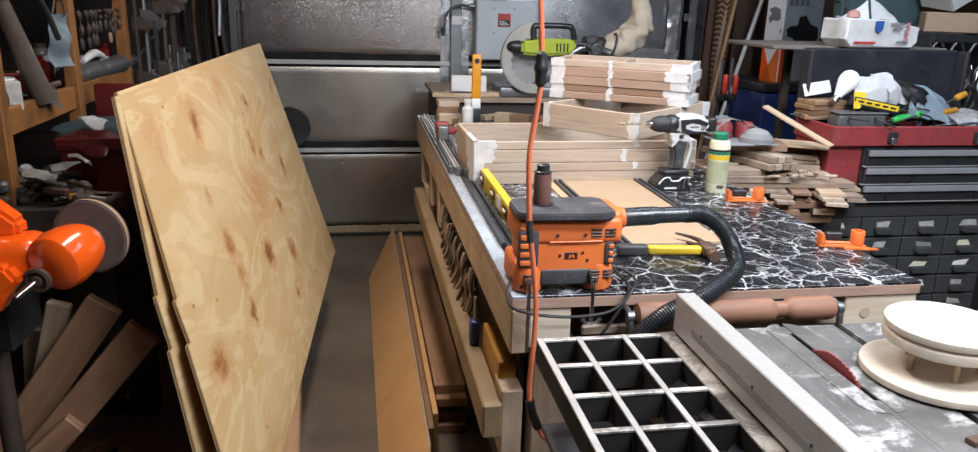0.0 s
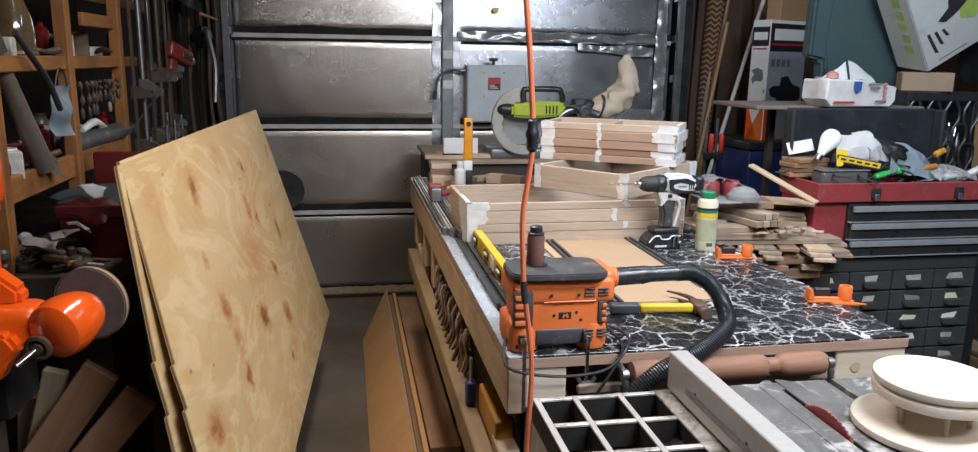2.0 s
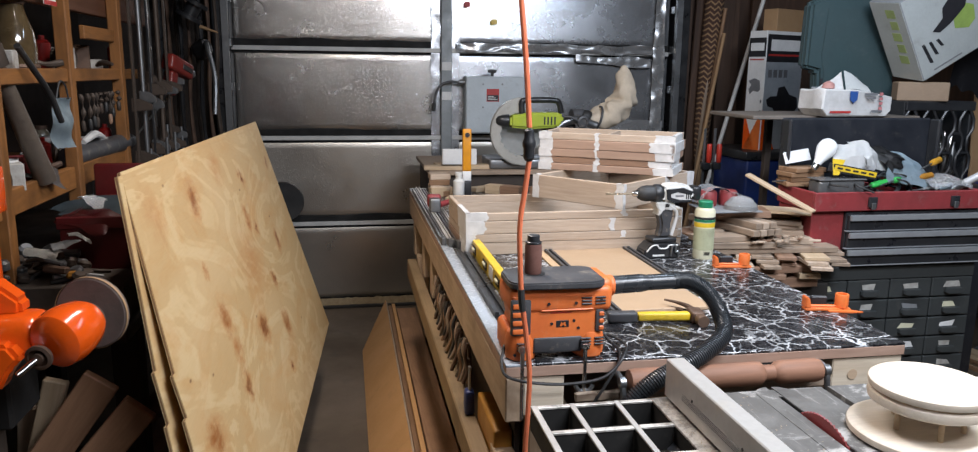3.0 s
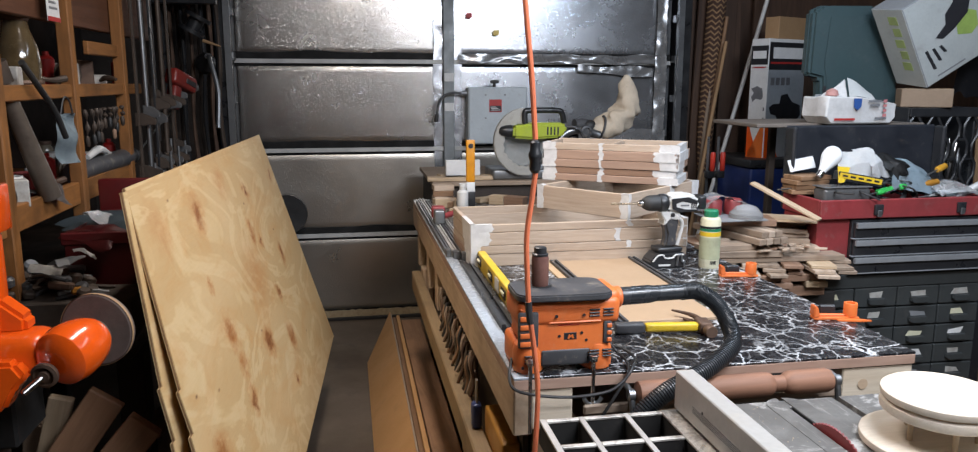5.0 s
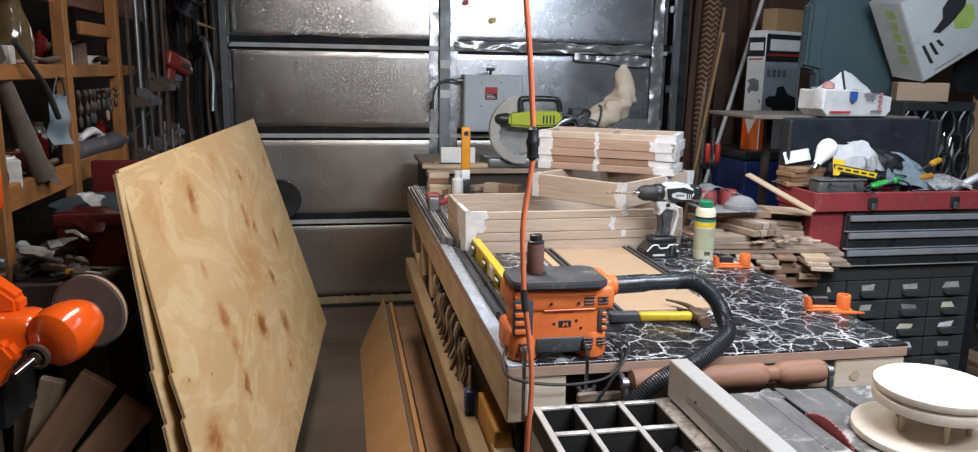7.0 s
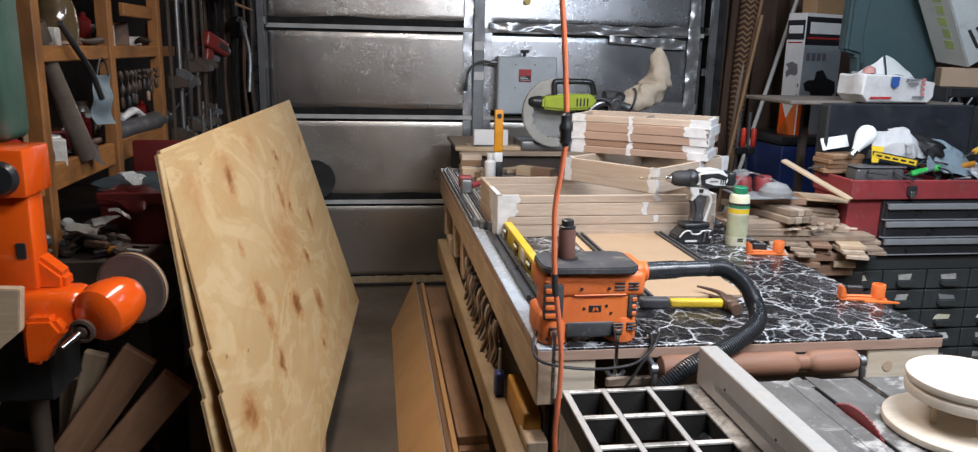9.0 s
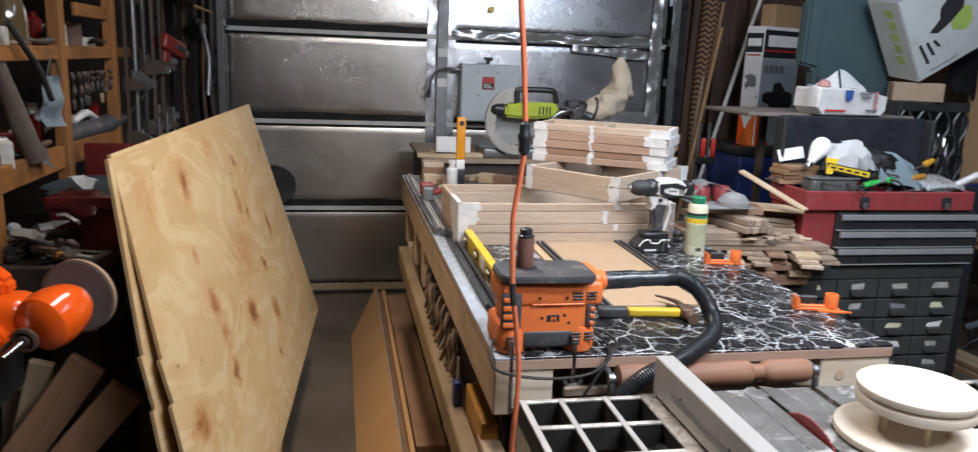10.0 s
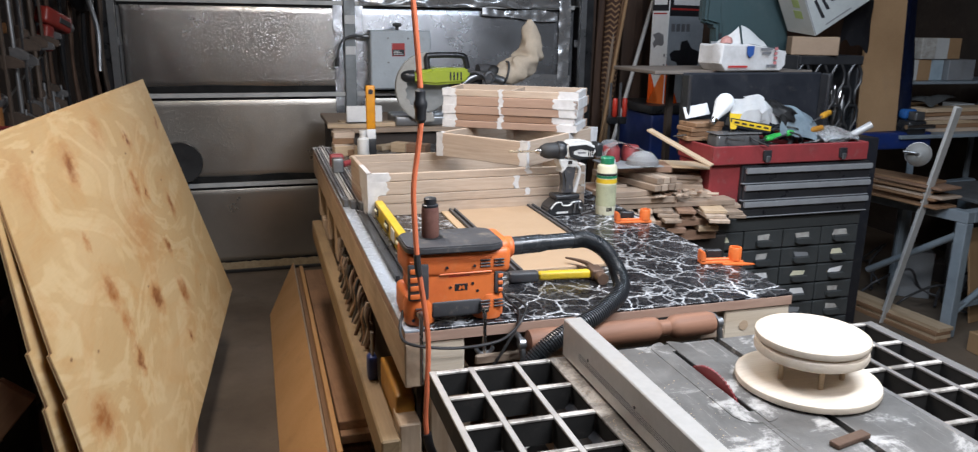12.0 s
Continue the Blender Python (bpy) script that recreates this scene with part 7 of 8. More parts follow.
for k in range(4):
    part("icon", box(0.03 + 0.05 * k, 0.065 + 0.05 * k, -0.0032, -0.0023, 0.43, 0.475, 0), GREY_INK, rc)
part("tool_picture", prism([(0.03, 0.3), (0.05, 0.26), (0.1, 0.25), (0.12, 0.22), (0.3, 0.21), (0.34, 0.25), (0.33, 0.31), (0.25, 0.33), (0.2, 0.38), (0.14, 0.37), (0.13, 0.32), (0.07, 0.32)], 0.001, m=Matrix.Translation((0, -0.0024, 0))), INK, rc)
part("orange_wedge", prism([(0.006, 0.0), (0.14, 0.0), (0.006, 0.24)], 0.001, m=Matrix.Translation((0, -0.0024, 0))), ORANGE_PAINT, rc)
part("side_wedge", prism([(0.05, 0.0), (0.166, 0.0), (0.166, 0.22)], 0.001, m=Matrix.Translation((-0.0015, 0, 0)) @ Matrix.Rotation(math.pi / 2, 4, "Z")), ORANGE_PAINT, rc)
part("side_header", box(-0.0022, -0.0005, 0.004, 0.166, 0.55, 0.66, 0), INK, rc)
part("name_bar", box(-0.0032, -0.0023, 0.02, 0.15, 0.585, 0.63, 0), PAPER, rc)
part("orange_wedge", prism([(0.004, 0.0), (0.166, 0.0), (0.03, 0.19), (0.004, 0.22)], 0.001, m=Matrix.Rotation(math.pi / 2, 4, "Z") @ Matrix.Translation((0, 0.0015, 0))), ORANGE_INK, rc, "orange printed wedge")
part("side_picture", prism([(0.03, 0.36), (0.05, 0.345), (0.1, 0.35), (0.13, 0.33), (0.145, 0.36), (0.12, 0.385), (0.15, 0.41), (0.09, 0.425), (0.04, 0.41)], 0.001, m=Matrix.Rotation(math.pi / 2, 4, "Z") @ Matrix.Translation((0, 0.0015, 0))), GREY_INK, rc, "printed tool outline")
part("side_line", box(-0.0022, -0.0005, 0.02, 0.15, 0.53, 0.538, 0), RED_INK, rc)
for k in range(3):
    part("side_mark", box(-0.0022, -0.0005, 0.012, 0.024, 0.28 - 0.06 * k, 0.3 - 0.06 * k, 0), GREY_INK, rc)
solo("brown_carton", box(0.1, 0.36, 0.02, 0.155, 0.7005, 0.83, 0.003), CARD, "plain brown carton on top of a taller one", "carton", at=TALL)
tote = here("blue_tote", 2.6, 4.45, 0, "dark blue plastic storage tote under a carton", "tote")
put("body", soft_box(2.34, 2.92, 4.24, 4.7, 0.0, 0.98, 0.015), BLUE, tote)
put("lid", soft_box(2.32, 2.94, 4.22, 4.72, 0.9805, 1.0305, 0.008), BLACK_GLOSS, tote)


# boards, rug roll and pipe leaning in the corner beside the door
for k, (x, y, w, lean, mat, h) in enumerate(((2.16, 4.83, 0.11, 0.6, BROWN_PANEL, 2.3), (2.29, 4.86, 0.13, 0.4, BROWN_PANEL, 2.35), (2.44, 4.84, 0.09, 1.5, BROWN_PANEL, 2.2), (2.2, 4.78, 0.07, 2.2, BROWN_PANEL, 2.25), (2.55, 4.86, 0.12, -1.0, BROWN_PANEL, 2.3), (2.68, 4.85, 0.1, 1.0, BROWN_PANEL, 2.28))):
    solo("leaning_board", box(-w / 2, w / 2, -0.012, 0.012, 0, h, 0.003), mat, "tall dark brown board leaning on the wall", "board", "boards beside the door", at=pose(x, y, 0.0, -1.8, lean, 0))
rug = thing("rolled_rug", pose(2.22, 4.7, 0.0, -2.0, 3.2, 0), "rolled rug with a brown zigzag weave", "rug")
part("roll", lathe([(0.03, 0.9), (0.05, 1.15), (0.058, 1.5), (0.06, 2.2)], 24), RUG, rug)
part("core", rod((0, 0, 0.0), (0, 0, 0.905), 0.024), CARD, rug)
for k, (x, y, turn, r, mat, lab, h) in enumerate(((2.27, 4.6, 15.5, 0.013, WHITE_PLASTIC, "white plastic pipe leaning on stored goods", 2.2), (2.3, 4.62, 8.0, 0.012, BROWN_WOOD["z"], "wooden broom handle leaning in the corner", 1.9), (2.24, 4.55, 9.5, 0.011, CARD, "tan cardboard tube leaning in the corner", 1.75), (2.36, 4.66, 5.0, 0.014, GREY_BROWN_WOOD["z"], "grey wooden pole leaning in the corner", 2.1))):
    solo("leaning_pole", rod((0, 0, 0), (0, 0, h), r), mat, lab, "pole", "poles beside the door", at=pose(x - 0.2, y, 0.0, -2.0, turn, 0))
for x in (1.985, 2.045):
    rcp = here("red_clamp", x, 4.06, 0.9, "red-handled bar clamp standing beside the saw", "clamp", "red bar clamps")
    put("bar", box(x - 0.007, x + 0.007, 4.07, 4.076, 0.0, 1.18, 0.001), STEEL, rcp)
    put("grip", lathe([(0.011, 0.99), (0.0145, 1.0), (0.0145, 1.085), (0.011, 1.095)], 12, m=Matrix.Translation((x + 0.022, 4.055, 0))), BRIGHT_RED, rcp, "bright red handle")
    put("slide", soft_box(x - 0.012, x + 0.034, 4.045, 4.085, 0.95, 0.989, 0.004, 2), CHEST_BLACK, rcp)

# right side of the door: track and jamb
for x, s in ((2.1, 1), (-0.655, -1)):
    tr = here("door_track", x, 4.8, 0, "grey steel door track bolted to the jamb", "door track", "door tracks")
    put("channel", prism([(x - 0.018, 4.76), (x + 0.018, 4.76), (x + 0.018, 4.8), (x + 0.012, 4.8), (x + 0.012, 4.766), (x - 0.012, 4.766), (x - 0.012, 4.8), (x - 0.018, 4.8)], 2.2, m=Matrix(((1, 0, 0, 0), (0, 0, 1, 0), (0, 1, 0, 0), (0, 0, 0, 1)))), STEEL, tr)
    put("jamb", box(min(x + s * 0.02, x + s * 0.075), max(x + s * 0.02, x + s * 0.075), 4.78, 4.995, 0.0, 2.2, 0.003), BLACK_GLOSS, tr, "dark painted jamb")
    for z in (0.5, 1.05, 1.35, 1.6, 1.85):
        put("bracket", soft_box(x - 0.022, x + 0.03, 4.8005, 4.86, z, z + 0.045, 0.003, 1), STEEL, tr)

# ---- far right ----
strip_b = thing("cardboard_panel", pose(3.172, 3.34, 0.97, -3, -0.8, 0), "tall tan cardboard panel standing upright", "cardboard")
part("sheet", box(-0.125, 0.125, 0, 0.012, 0, 1.1, 0.003), CARD, strip_b)
part("fold", box(-0.125, -0.118, -0.004, -0.0005, 0.01, 1.09, 0.001), CARD, strip_b)
solo("blue_bin", soft_box(2.98, 3.5, 3.3, 3.7, 0.88, 0.969, 0.012), BLUE, "dark blue plastic tray on a bin", "bin")
# added bin below the tray, the darkness there put into its colour
solo("dark_bin", soft_box(3.0, 3.27, 3.45, 3.7, 0.0, 0.8795, 0.012), DARK_WALL, "tall bin added under the tray, shade in its colour", "bin")
crumple("blue_tarp", pose(3.385, 3.46, 1.4, 86, 0, 4), 0.13, 0.9, 0.04, plain("navy_tarp", (0.008, 0.017, 0.06), (0.006, 0.012, 0.04), 0.45, dirt=0.3), "dark blue crumpled tarpaulin hanging beside a cardboard panel", "tarpaulin", 3.0)
crumple("dark_jacket", pose(2.885, 3.26, 1.66, 88, 0, 2), 0.2, 0.5, 0.06, plain("black_cloth", (0.016, 0.017, 0.024), (0.026, 0.027, 0.034), 0.8), "black work jacket hanging beside the cardboard panel", "jacket", 7.0)
right = here("steel_shelf", 3.85, 3.55, 0, "grey steel shelf stacked with boxes", "shelf")
put("deck", box(3.28, 4.4, 3.28, 3.85, 0.935, 0.955, 0.003), BLUE_GREY, right)
put("upper_deck", box(3.45, 4.4, 3.5, 3.85, 1.2, 1.215, 0.003), BLUE_GREY, right)
for x in (3.4, 4.36):
    for y in (3.32, 3.82):
        put("post", box(x, x + 0.03, y, y + 0.02, 0.0, 0.9345, 0.002), BLUE_GREY, right)
for x in (3.46, 4.36):
    put("post", box(x, x + 0.03, 3.8, 3.82, 0.9555, 1.1995, 0.002), BLUE_GREY, right)
cols = [CARD_WHITE, OLD_CARD, CARD_GREY, CARD, OLD_CARD, CARD_GREY, BLUE_CLOTH]
for k in range(9):
    x0 = 3.5 + 0.105 * (k % 5) + 0.003
    z0 = 1.2155 + 0.062 * (0 if k < 5 else 1) * 1.9
    solo("small_box", box(0, 0.095, 0, 0.16, 0, 0.115, 0.003), cols[(k * 3) % 7], "small faded box stacked on the steel shelf", "box", "boxes on the shelf", at=pose(x0, 3.56 + 0.012 * (k % 3), z0, 0, 0, 3 * (k % 3) - 3))
for k in range(5):
    solo("small_box", box(0, 0.1, 0, 0.14, 0, 0.1 + 0.02 * (k % 2), 0.003), cols[(k * 2 + 1) % 7], "small faded box on the lower shelf", "box", "boxes on the shelf", at=pose(3.62 + 0.13 * k, 3.62, 0.9555, 0, 0, 5 * (k % 3) - 5))
for k in range(6):
    solo("short_plank", box(-0.25, 0.25, -0.06, 0.06, 0, 0.021, 0.002), (OAK, BROWN_WOOD, PINE)[k % 3]["x"], "short brown plank stacked on the shelf", "plank", "planks on the shelf", at=pose(3.72 + 0.02 * (k % 2), 3.42, 0.9555 + 0.0215 * k, 0, 0, -4 + 3 * (k % 3)))
crumple("grey_rag", pose(3.62, 3.5, 1.085, 0, 0, 20), 0.3, 0.2, 0.06, plain("grey_cloth", (0.16, 0.17, 0.17), None, 0.9), "crumpled grey rag on the planks", "rag", 15.0)
grip = here("bench_vise", 3.42, 3.3, 0.95, "small dark bench vise with bright screw", "vise")
put("body", soft_box(3.33, 3.45, 3.29, 3.4, 0.9555, 1.03, 0.015), CHEST_BLACK, grip)
put("screw", rod((3.3, 3.28, 1.0), (3.48, 3.28, 1.0), 0.012), CHROME, grip)
put("jaw", soft_box(3.36, 3.42, 3.285, 3.34, 1.0305, 1.075, 0.006), STEEL, grip)
put("cover", soft_box(3.345, 3.435, 3.345, 3.4, 1.0305, 1.085, 0.018), plain("bright_blue_enamel", (0.03, 0.14, 0.42), None, 0.15, coat=0.8), grip, "glossy blue cover")
lampd = thing("round_lamp", pose(3.137, 3.02, 0.905, 84, 0, -42) @ Matrix.Scale(0.8, 4), "round silver work lamp hanging on the stand", "lamp")
part("bowl", lathe([(0.068, 0), (0.07, 0.006), (0.06, 0.03), (0.03, 0.055), (0.012, 0.07)], 30), plain("dull_silver", (0.5, 0.51, 0.5), None, 0.45, 0.3), lampd)
part("rim", lathe([(0.066, -0.004), (0.074, -0.002), (0.074, 0.004), (0.068, 0.0045)], 30, cap=False), STEEL, lampd)
part("neck", sweep([(0, 0, 0.07), (-0.03, 0.01, 0.075), (-0.085, 0.012, 0.06)], 0.009, 8), STEEL, lampd)

st = thing("steel_stand", pose(3.3, 2.83, 0.0, 0, 0, 10), "blue-grey welded steel stand holding plywood strips", "stand")
part("top_rail", box(0.0, 0.055, 0.0, 0.59, 0.59, 0.648, 0.004), BLUE_GREY, st)
for y in (0.0, 0.535):
    part("top_rail", box(0.0555, 0.91, y, y + 0.055, 0.59, 0.648, 0.004), BLUE_GREY, st)
    for x in ((0.0, 0.855) if y == 0.0 else (0.32, 0.855)):
        part("leg", box(x, x + 0.055, y, y + 0.055, 0.0, 0.5895, 0.004), BLUE_GREY, st)
part("brace", rod((0.027, 0.056, 0.52), (0.06, 0.533, 0.2), 0.018), BLUE_GREY, st)
part("brace", rod((0.055, 0.027, 0.12), (0.85, 0.027, 0.5), 0.016), BLUE_GREY, st)
part("low_rail", box(0.0555, 0.8545, 0.015, 0.045, 0.14, 0.17, 0.003), BLUE_GREY, st)
for k in range(10):
    solo("plywood_strip", box(-0.075, 0.075, -0.25, 0.25, 0, 0.0112, 0.001), (BROWN_WOOD, OAK, WALNUT)[k % 3]["y"], "thin plywood strip stacked on the steel stand", "plywood strip", "strips on the stand", at=pose(3.225 + 0.012 * (k * 5 % 3), 3.2 + 0.03 * (k * 7 % 4) - 0.03, 0.6485 + 0.0115 * k, 0, 0, 8 + 2 * (k * 3 % 4)))
solo("steel_sheet", box(3.5, 4.1, 2.86, 3.4, 0.6485, 0.665, 0.003), plain("grey_panel_paint", (0.13, 0.135, 0.14), None, 0.5), "grey panel lying on the steel stand", "panel")
for k in range(4):
    solo("floor_strip", box(-0.05, 0.05, -0.42, 0.42, 0, 0.018, 0.001), (PINE if k % 2 else BROWN_WOOD)["y"], "plywood strip lying low beside the stand", "plywood strip", "strips on the floor", at=pose(3.2 + 0.01 * (k % 2), 3.22, 0.0 + 0.0185 * k, 0, 0, 3 + k))
pole = thing("angle_bar", look((3.155, 3.1, 0.0), (3.212, 2.9, 1.14)), "long pale grey steel angle bar leaning on the stand", "angle bar")
part("bar", prism([(-0.026, -0.003), (0.026, -0.003), (0.026, 0.003), (-0.02, 0.003), (-0.02, 0.034), (-0.026, 0.034)], 1.16, m=Matrix(((1, 0, 0, 0), (0, 0, 1, 0), (0, -1, 0, 0), (0, 0, 0, 1)))), plain("pale_grey_paint", (0.6, 0.6, 0.58), (0.48, 0.48, 0.46), 0.45, dirt=0.3), pole)
for k in range(14):
    x, y = rnd.uniform(3.4, 4.1), rnd.uniform(2.9, 3.6)
    if k % 3 == 0:
        solo("scrap_box", box(-0.1, 0.1, -0.08, 0.08, 0, rnd.uniform(0.1, 0.3), 0.004), rnd.choice([CARD, DARK_WALL, CARD_GREY]), "dusty carton under the steel stand", "carton", "cartons under the stand", at=pose(x, y, 0, 0, 0, rnd.uniform(0, 60)))
    else:
        solo("old_cable", sweep([(0, 0, 0.02), (0.12, 0.08, 0.1), (0.26, 0.02, 0.2), (0.36, 0.14, 0.06), (0.5, 0.1, 0.015)], 0.007, 8), rnd.choice([RUBBER_GREY, BLACK, STEEL, RUBBER_GREY]), "loose grey cable tangled under the stand", "cable", "cables under the stand", at=pose(x - 0.25, y, 0, 0, 0, rnd.uniform(-50, 50)))
solo("lean_card", box(-0.16, 0.16, -0.005, 0.005, 0, 0.5, 0.002), CARD, "brown cardboard sheet leaning under the stand", "cardboard", at=pose(3.75, 3.0, 0.0, -10, 0, 10))
solo("wood_chunk", box(-0.09, 0.09, -0.06, 0.06, 0, 0.13, 0.004), BROWN_WOOD["x"], "brown wood chunk beside the stand", "wood block", at=pose(3.5, 2.72, 0, 0, 0, 20))
solo("low_carton", box(0, 0.4, 0, 0.3, 0, 0.1, 0.004), CARD, "flat tan carton lying on the floor", "carton", at=pose(3.242, 2.399, 0, 0, 0, -6))
hv = thing("lime_cloth_ball", pose(3.442, 2.599, 0.1005, 0, 0, 0), "bright lime-yellow cloth bundle", "cloth")
bm = lathe([(0.03, 0), (0.085, 0.012), (0.11, 0.06), (0.085, 0.12), (0.03, 0.15)], 20)
for v in bm.verts:
    v.co += Vector((rumple(*(v.co * 20), 1, 0.012), rumple(*(v.co * 20 + Vector((3, 1, 0))), 1, 0.012), 0))
part("bundle", bm, plain("lime_cloth", (0.45, 0.55, 0.06), None, 0.9), hv)

# ---- left wall: pine shelving with tools ----
rack = here("tool_rack", -1.1, 2.9, 0, "amber pine tool rack against the wall", "tool rack")
for y in (2.11, 2.67, 3.25):
    put("front_post", box(-0.87, -0.83, y, y + 0.045, 0.83, 2.1, 0.003), SHELF_WOOD["z"], rack, "amber pine post")
    put("back_post", box(-1.45, -1.41, y, y + 0.045, 0.83, 2.1, 0.003), SHELF_WOOD["z"], rack)
for z, y1 in ((1.1, 3.3), (1.42, 3.52)):
    put("shelf_board", box(-1.44, -0.8705, 1.62, y1, z + 0.03, z + 0.048, 0.002), SHELF_WOOD["y"], rack, "amber pine shelf")
for y0, y1 in ((2.156, 2.669), (2.716, 3.249)):
    put("shelf_edge", box(-0.868, -0.842, y0, y1, 1.095, 1.165, 0.003), SHELF_WOOD["y"], rack)
    put("shelf_edge", box(-0.868, -0.838, y0, y1, 1.43, 1.472, 0.003), SHELF_WOOD["y"], rack)
put("shelf_edge", box(-0.868, -0.842, 1.6, 2.109, 1.095, 1.165, 0.003), SHELF_WOOD["y"], rack)
put("shelf_edge", box(-0.868, -0.838, 3.296, 3.52, 1.43, 1.47, 0.003), SHELF_WOOD["y"], rack)
put("header", box(-0.9, -0.872, 1.6, 3.9, 1.66, 1.84, 0.003), wood("dark_red_wood", (0.13, 0.05, 0.022), (0.07, 0.026, 0.012), "y"), rack, "dark red-brown header board")
put("rail", box(-0.866, -0.848, 2.9, 3.26, 1.57, 1.615, 0.003), SHELF_WOOD["y"], rack)
# back board near black: the rack's inner shade is in its colour
put("back_board", box(-1.46, -1.452, 1.6, 3.9, 0.85, 2.1, 0), wood("shaded_back", (0.035, 0.016, 0.01), (0.018, 0.009, 0.006), "y"), rack)
sidebench = here("side_bench", -1.05, 2.4, 0, "dark wooden side bench under the tool rack", "bench")
put("top", box(-1.45, -0.55, 2.03, 3.9, 0.785, 0.825, 0.004), plain("dark_bench", (0.05, 0.03, 0.02), (0.03, 0.02, 0.014), 0.6), sidebench)
for x in (-1.4, -0.62):
    for y in (2.12, 3.75):
        put("leg", box(x, x + 0.07, y, y + 0.07, 0.0, 0.7845, 0.003), DARK_WALL, sidebench)

rnd = random.Random(33)
OLD_TOOL = plain("old_tool_iron", (0.07, 0.05, 0.038), (0.035, 0.026, 0.02), 0.65, 0.3, dirt=0.5)
STORE_WOOD = {"x": wood("stored_brown_wood", (0.42, 0.235, 0.135), (0.27, 0.145, 0.08), "x", grime=0.6)}
DARK_STEEL = plain("dark_steel", (0.085, 0.062, 0.048), (0.045, 0.034, 0.026), 0.6, 0.3, dirt=0.5, dirt_c=(0.12, 0.07, 0.04))
# jars, tins and boxes on the two shelves
for k in range(26):
    up = k % 2
    y = 1.78 + 1.62 * ((k * 0.37) % 1.0)
    x = -0.93 - 0.3 * ((k * 0.61) % 1.0)
    z = 1.469 if up else 1.149
    r, h = rnd.uniform(0.022, 0.04), rnd.uniform(0.06, 0.13)
    kind = k % 3
    if kind == 0:
        jr = here("storage_jar", x, y, z, "dusty glass jar of hardware on the rack", "jar", "jars on the rack")
        put("glass", lathe([(r * 0.95, z), (r, z + 0.004), (r, z + h * 0.8), (r * 0.7, z + h)], 16, m=Matrix.Translation((x, y, 0))), plain("dusty_glass%d" % k, (0.22, 0.19, 0.14), (0.12, 0.1, 0.07), 0.2, dirt=0.4), jr)
        put("lid", lathe([(r * 0.75, z + h), (r * 0.78, z + h + 0.003), (r * 0.78, z + h + 0.014)], 16, m=Matrix.Translation((x, y, 0))), rnd.choice([STEEL, RUST, BLACK_GLOSS]), jr)
    elif kind == 1:
        solo("small_tin", lathe([(r, 0), (r * 1.03, 0.003), (r, 0.008), (r, h - 0.008), (r * 1.03, h)], 16), rnd.choice([RUST, DARK_RED, CARD_GREY, STEEL]), "small old tin can on the rack", "tin", "tins on the rack", at=pose(x, y, z))
    else:
        solo("parts_box", box(-r, r, -r * 1.4, r * 1.4, 0, h * 0.7, 0.003), rnd.choice([CARD, DARK_WALL, CARD_GREY, RUST]), "small parts box on the rack", "box", "boxes on the rack", at=pose(x, y, z, 0, 0, rnd.uniform(-25, 25)))
lantern = here("glass_lantern", -0.92, 2.5, 1.469, "amber glass bell jar on the rack", "jar")
AMBER_GLASS = plain("amber_glass", (0.1, 0.07, 0.035), (0.05, 0.034, 0.016), 0.1, scale=14, dirt=0.35, dirt_c=(0.3, 0.25, 0.16), coat=0.8)
put("glass", lathe([(0.045, 1.4695), (0.056, 1.478), (0.059, 1.53), (0.054, 1.575), (0.038, 1.62), (0.032, 1.65)], 28, m=Matrix.Translation((-0.92, 2.5, 0))), AMBER_GLASS, lantern)
put("collar", lathe([(0.034, 1.65), (0.038, 1.655), (0.038, 1.672)], 24, m=Matrix.Translation((-0.92, 2.5, 0))), RUST, lantern)
put("base_ring", lathe([(0.06, 1.4692), (0.063, 1.476), (0.06, 1.484)], 28, m=Matrix.Translation((-0.92, 2.5, 0)), cap=False), RUST, lantern)
tag = here("hanging_tag", -0.835, 2.58, 1.6, "white printed card hanging from the header", "card")
put("card", box(-0.842, -0.84, 2.53, 2.63, 1.655, 1.78, 0.0005), PAPER, tag)
put("stripe", box(-0.8395, -0.838, 2.53, 2.63, 1.655, 1.668, 0), RED_INK, tag)
for k in range(4):
    put("text_bar", box(-0.8395, -0.8385, 2.545, 2.61 - 0.01 * (k % 2), 1.69 + 0.016 * k, 1.697 + 0.016 * k, 0), GREY_INK, tag)

# tools hung under the upper shelf
for k in range(9):
    y = 2.76 + 0.052 * k + rnd.uniform(-0.014, 0.014)
    tl = thing("hanging_tool", pose(-0.835, y, 1.39, rnd.uniform(-6, 6), 0, rnd.uniform(-20, 20)), "old steel hand tool hung under the shelf", "hand tool", "hand tools under the shelf")
    l = rnd.uniform(0.035, 0.09)
    part("blade", sweep([(0, 0, 0), (0.003, 0.004, -l * 0.5), (0, 0.0, -l)], 0.006, 8, radius=lambda i: 0.0055 + 0.004 * math.sin(i * 0.7)), rnd.choice([OLD_TOOL, DARK_STEEL]), tl)
    part("handle", lathe([(0.004, 0), (0.0075, 0.006), (0.0075, 0.03), (0.004, 0.036)], 10, m=Matrix.Translation((0, 0, -l - 0.034))), rnd.choice([OLD_TOOL, WALNUT["z"], BLACK]), tl)
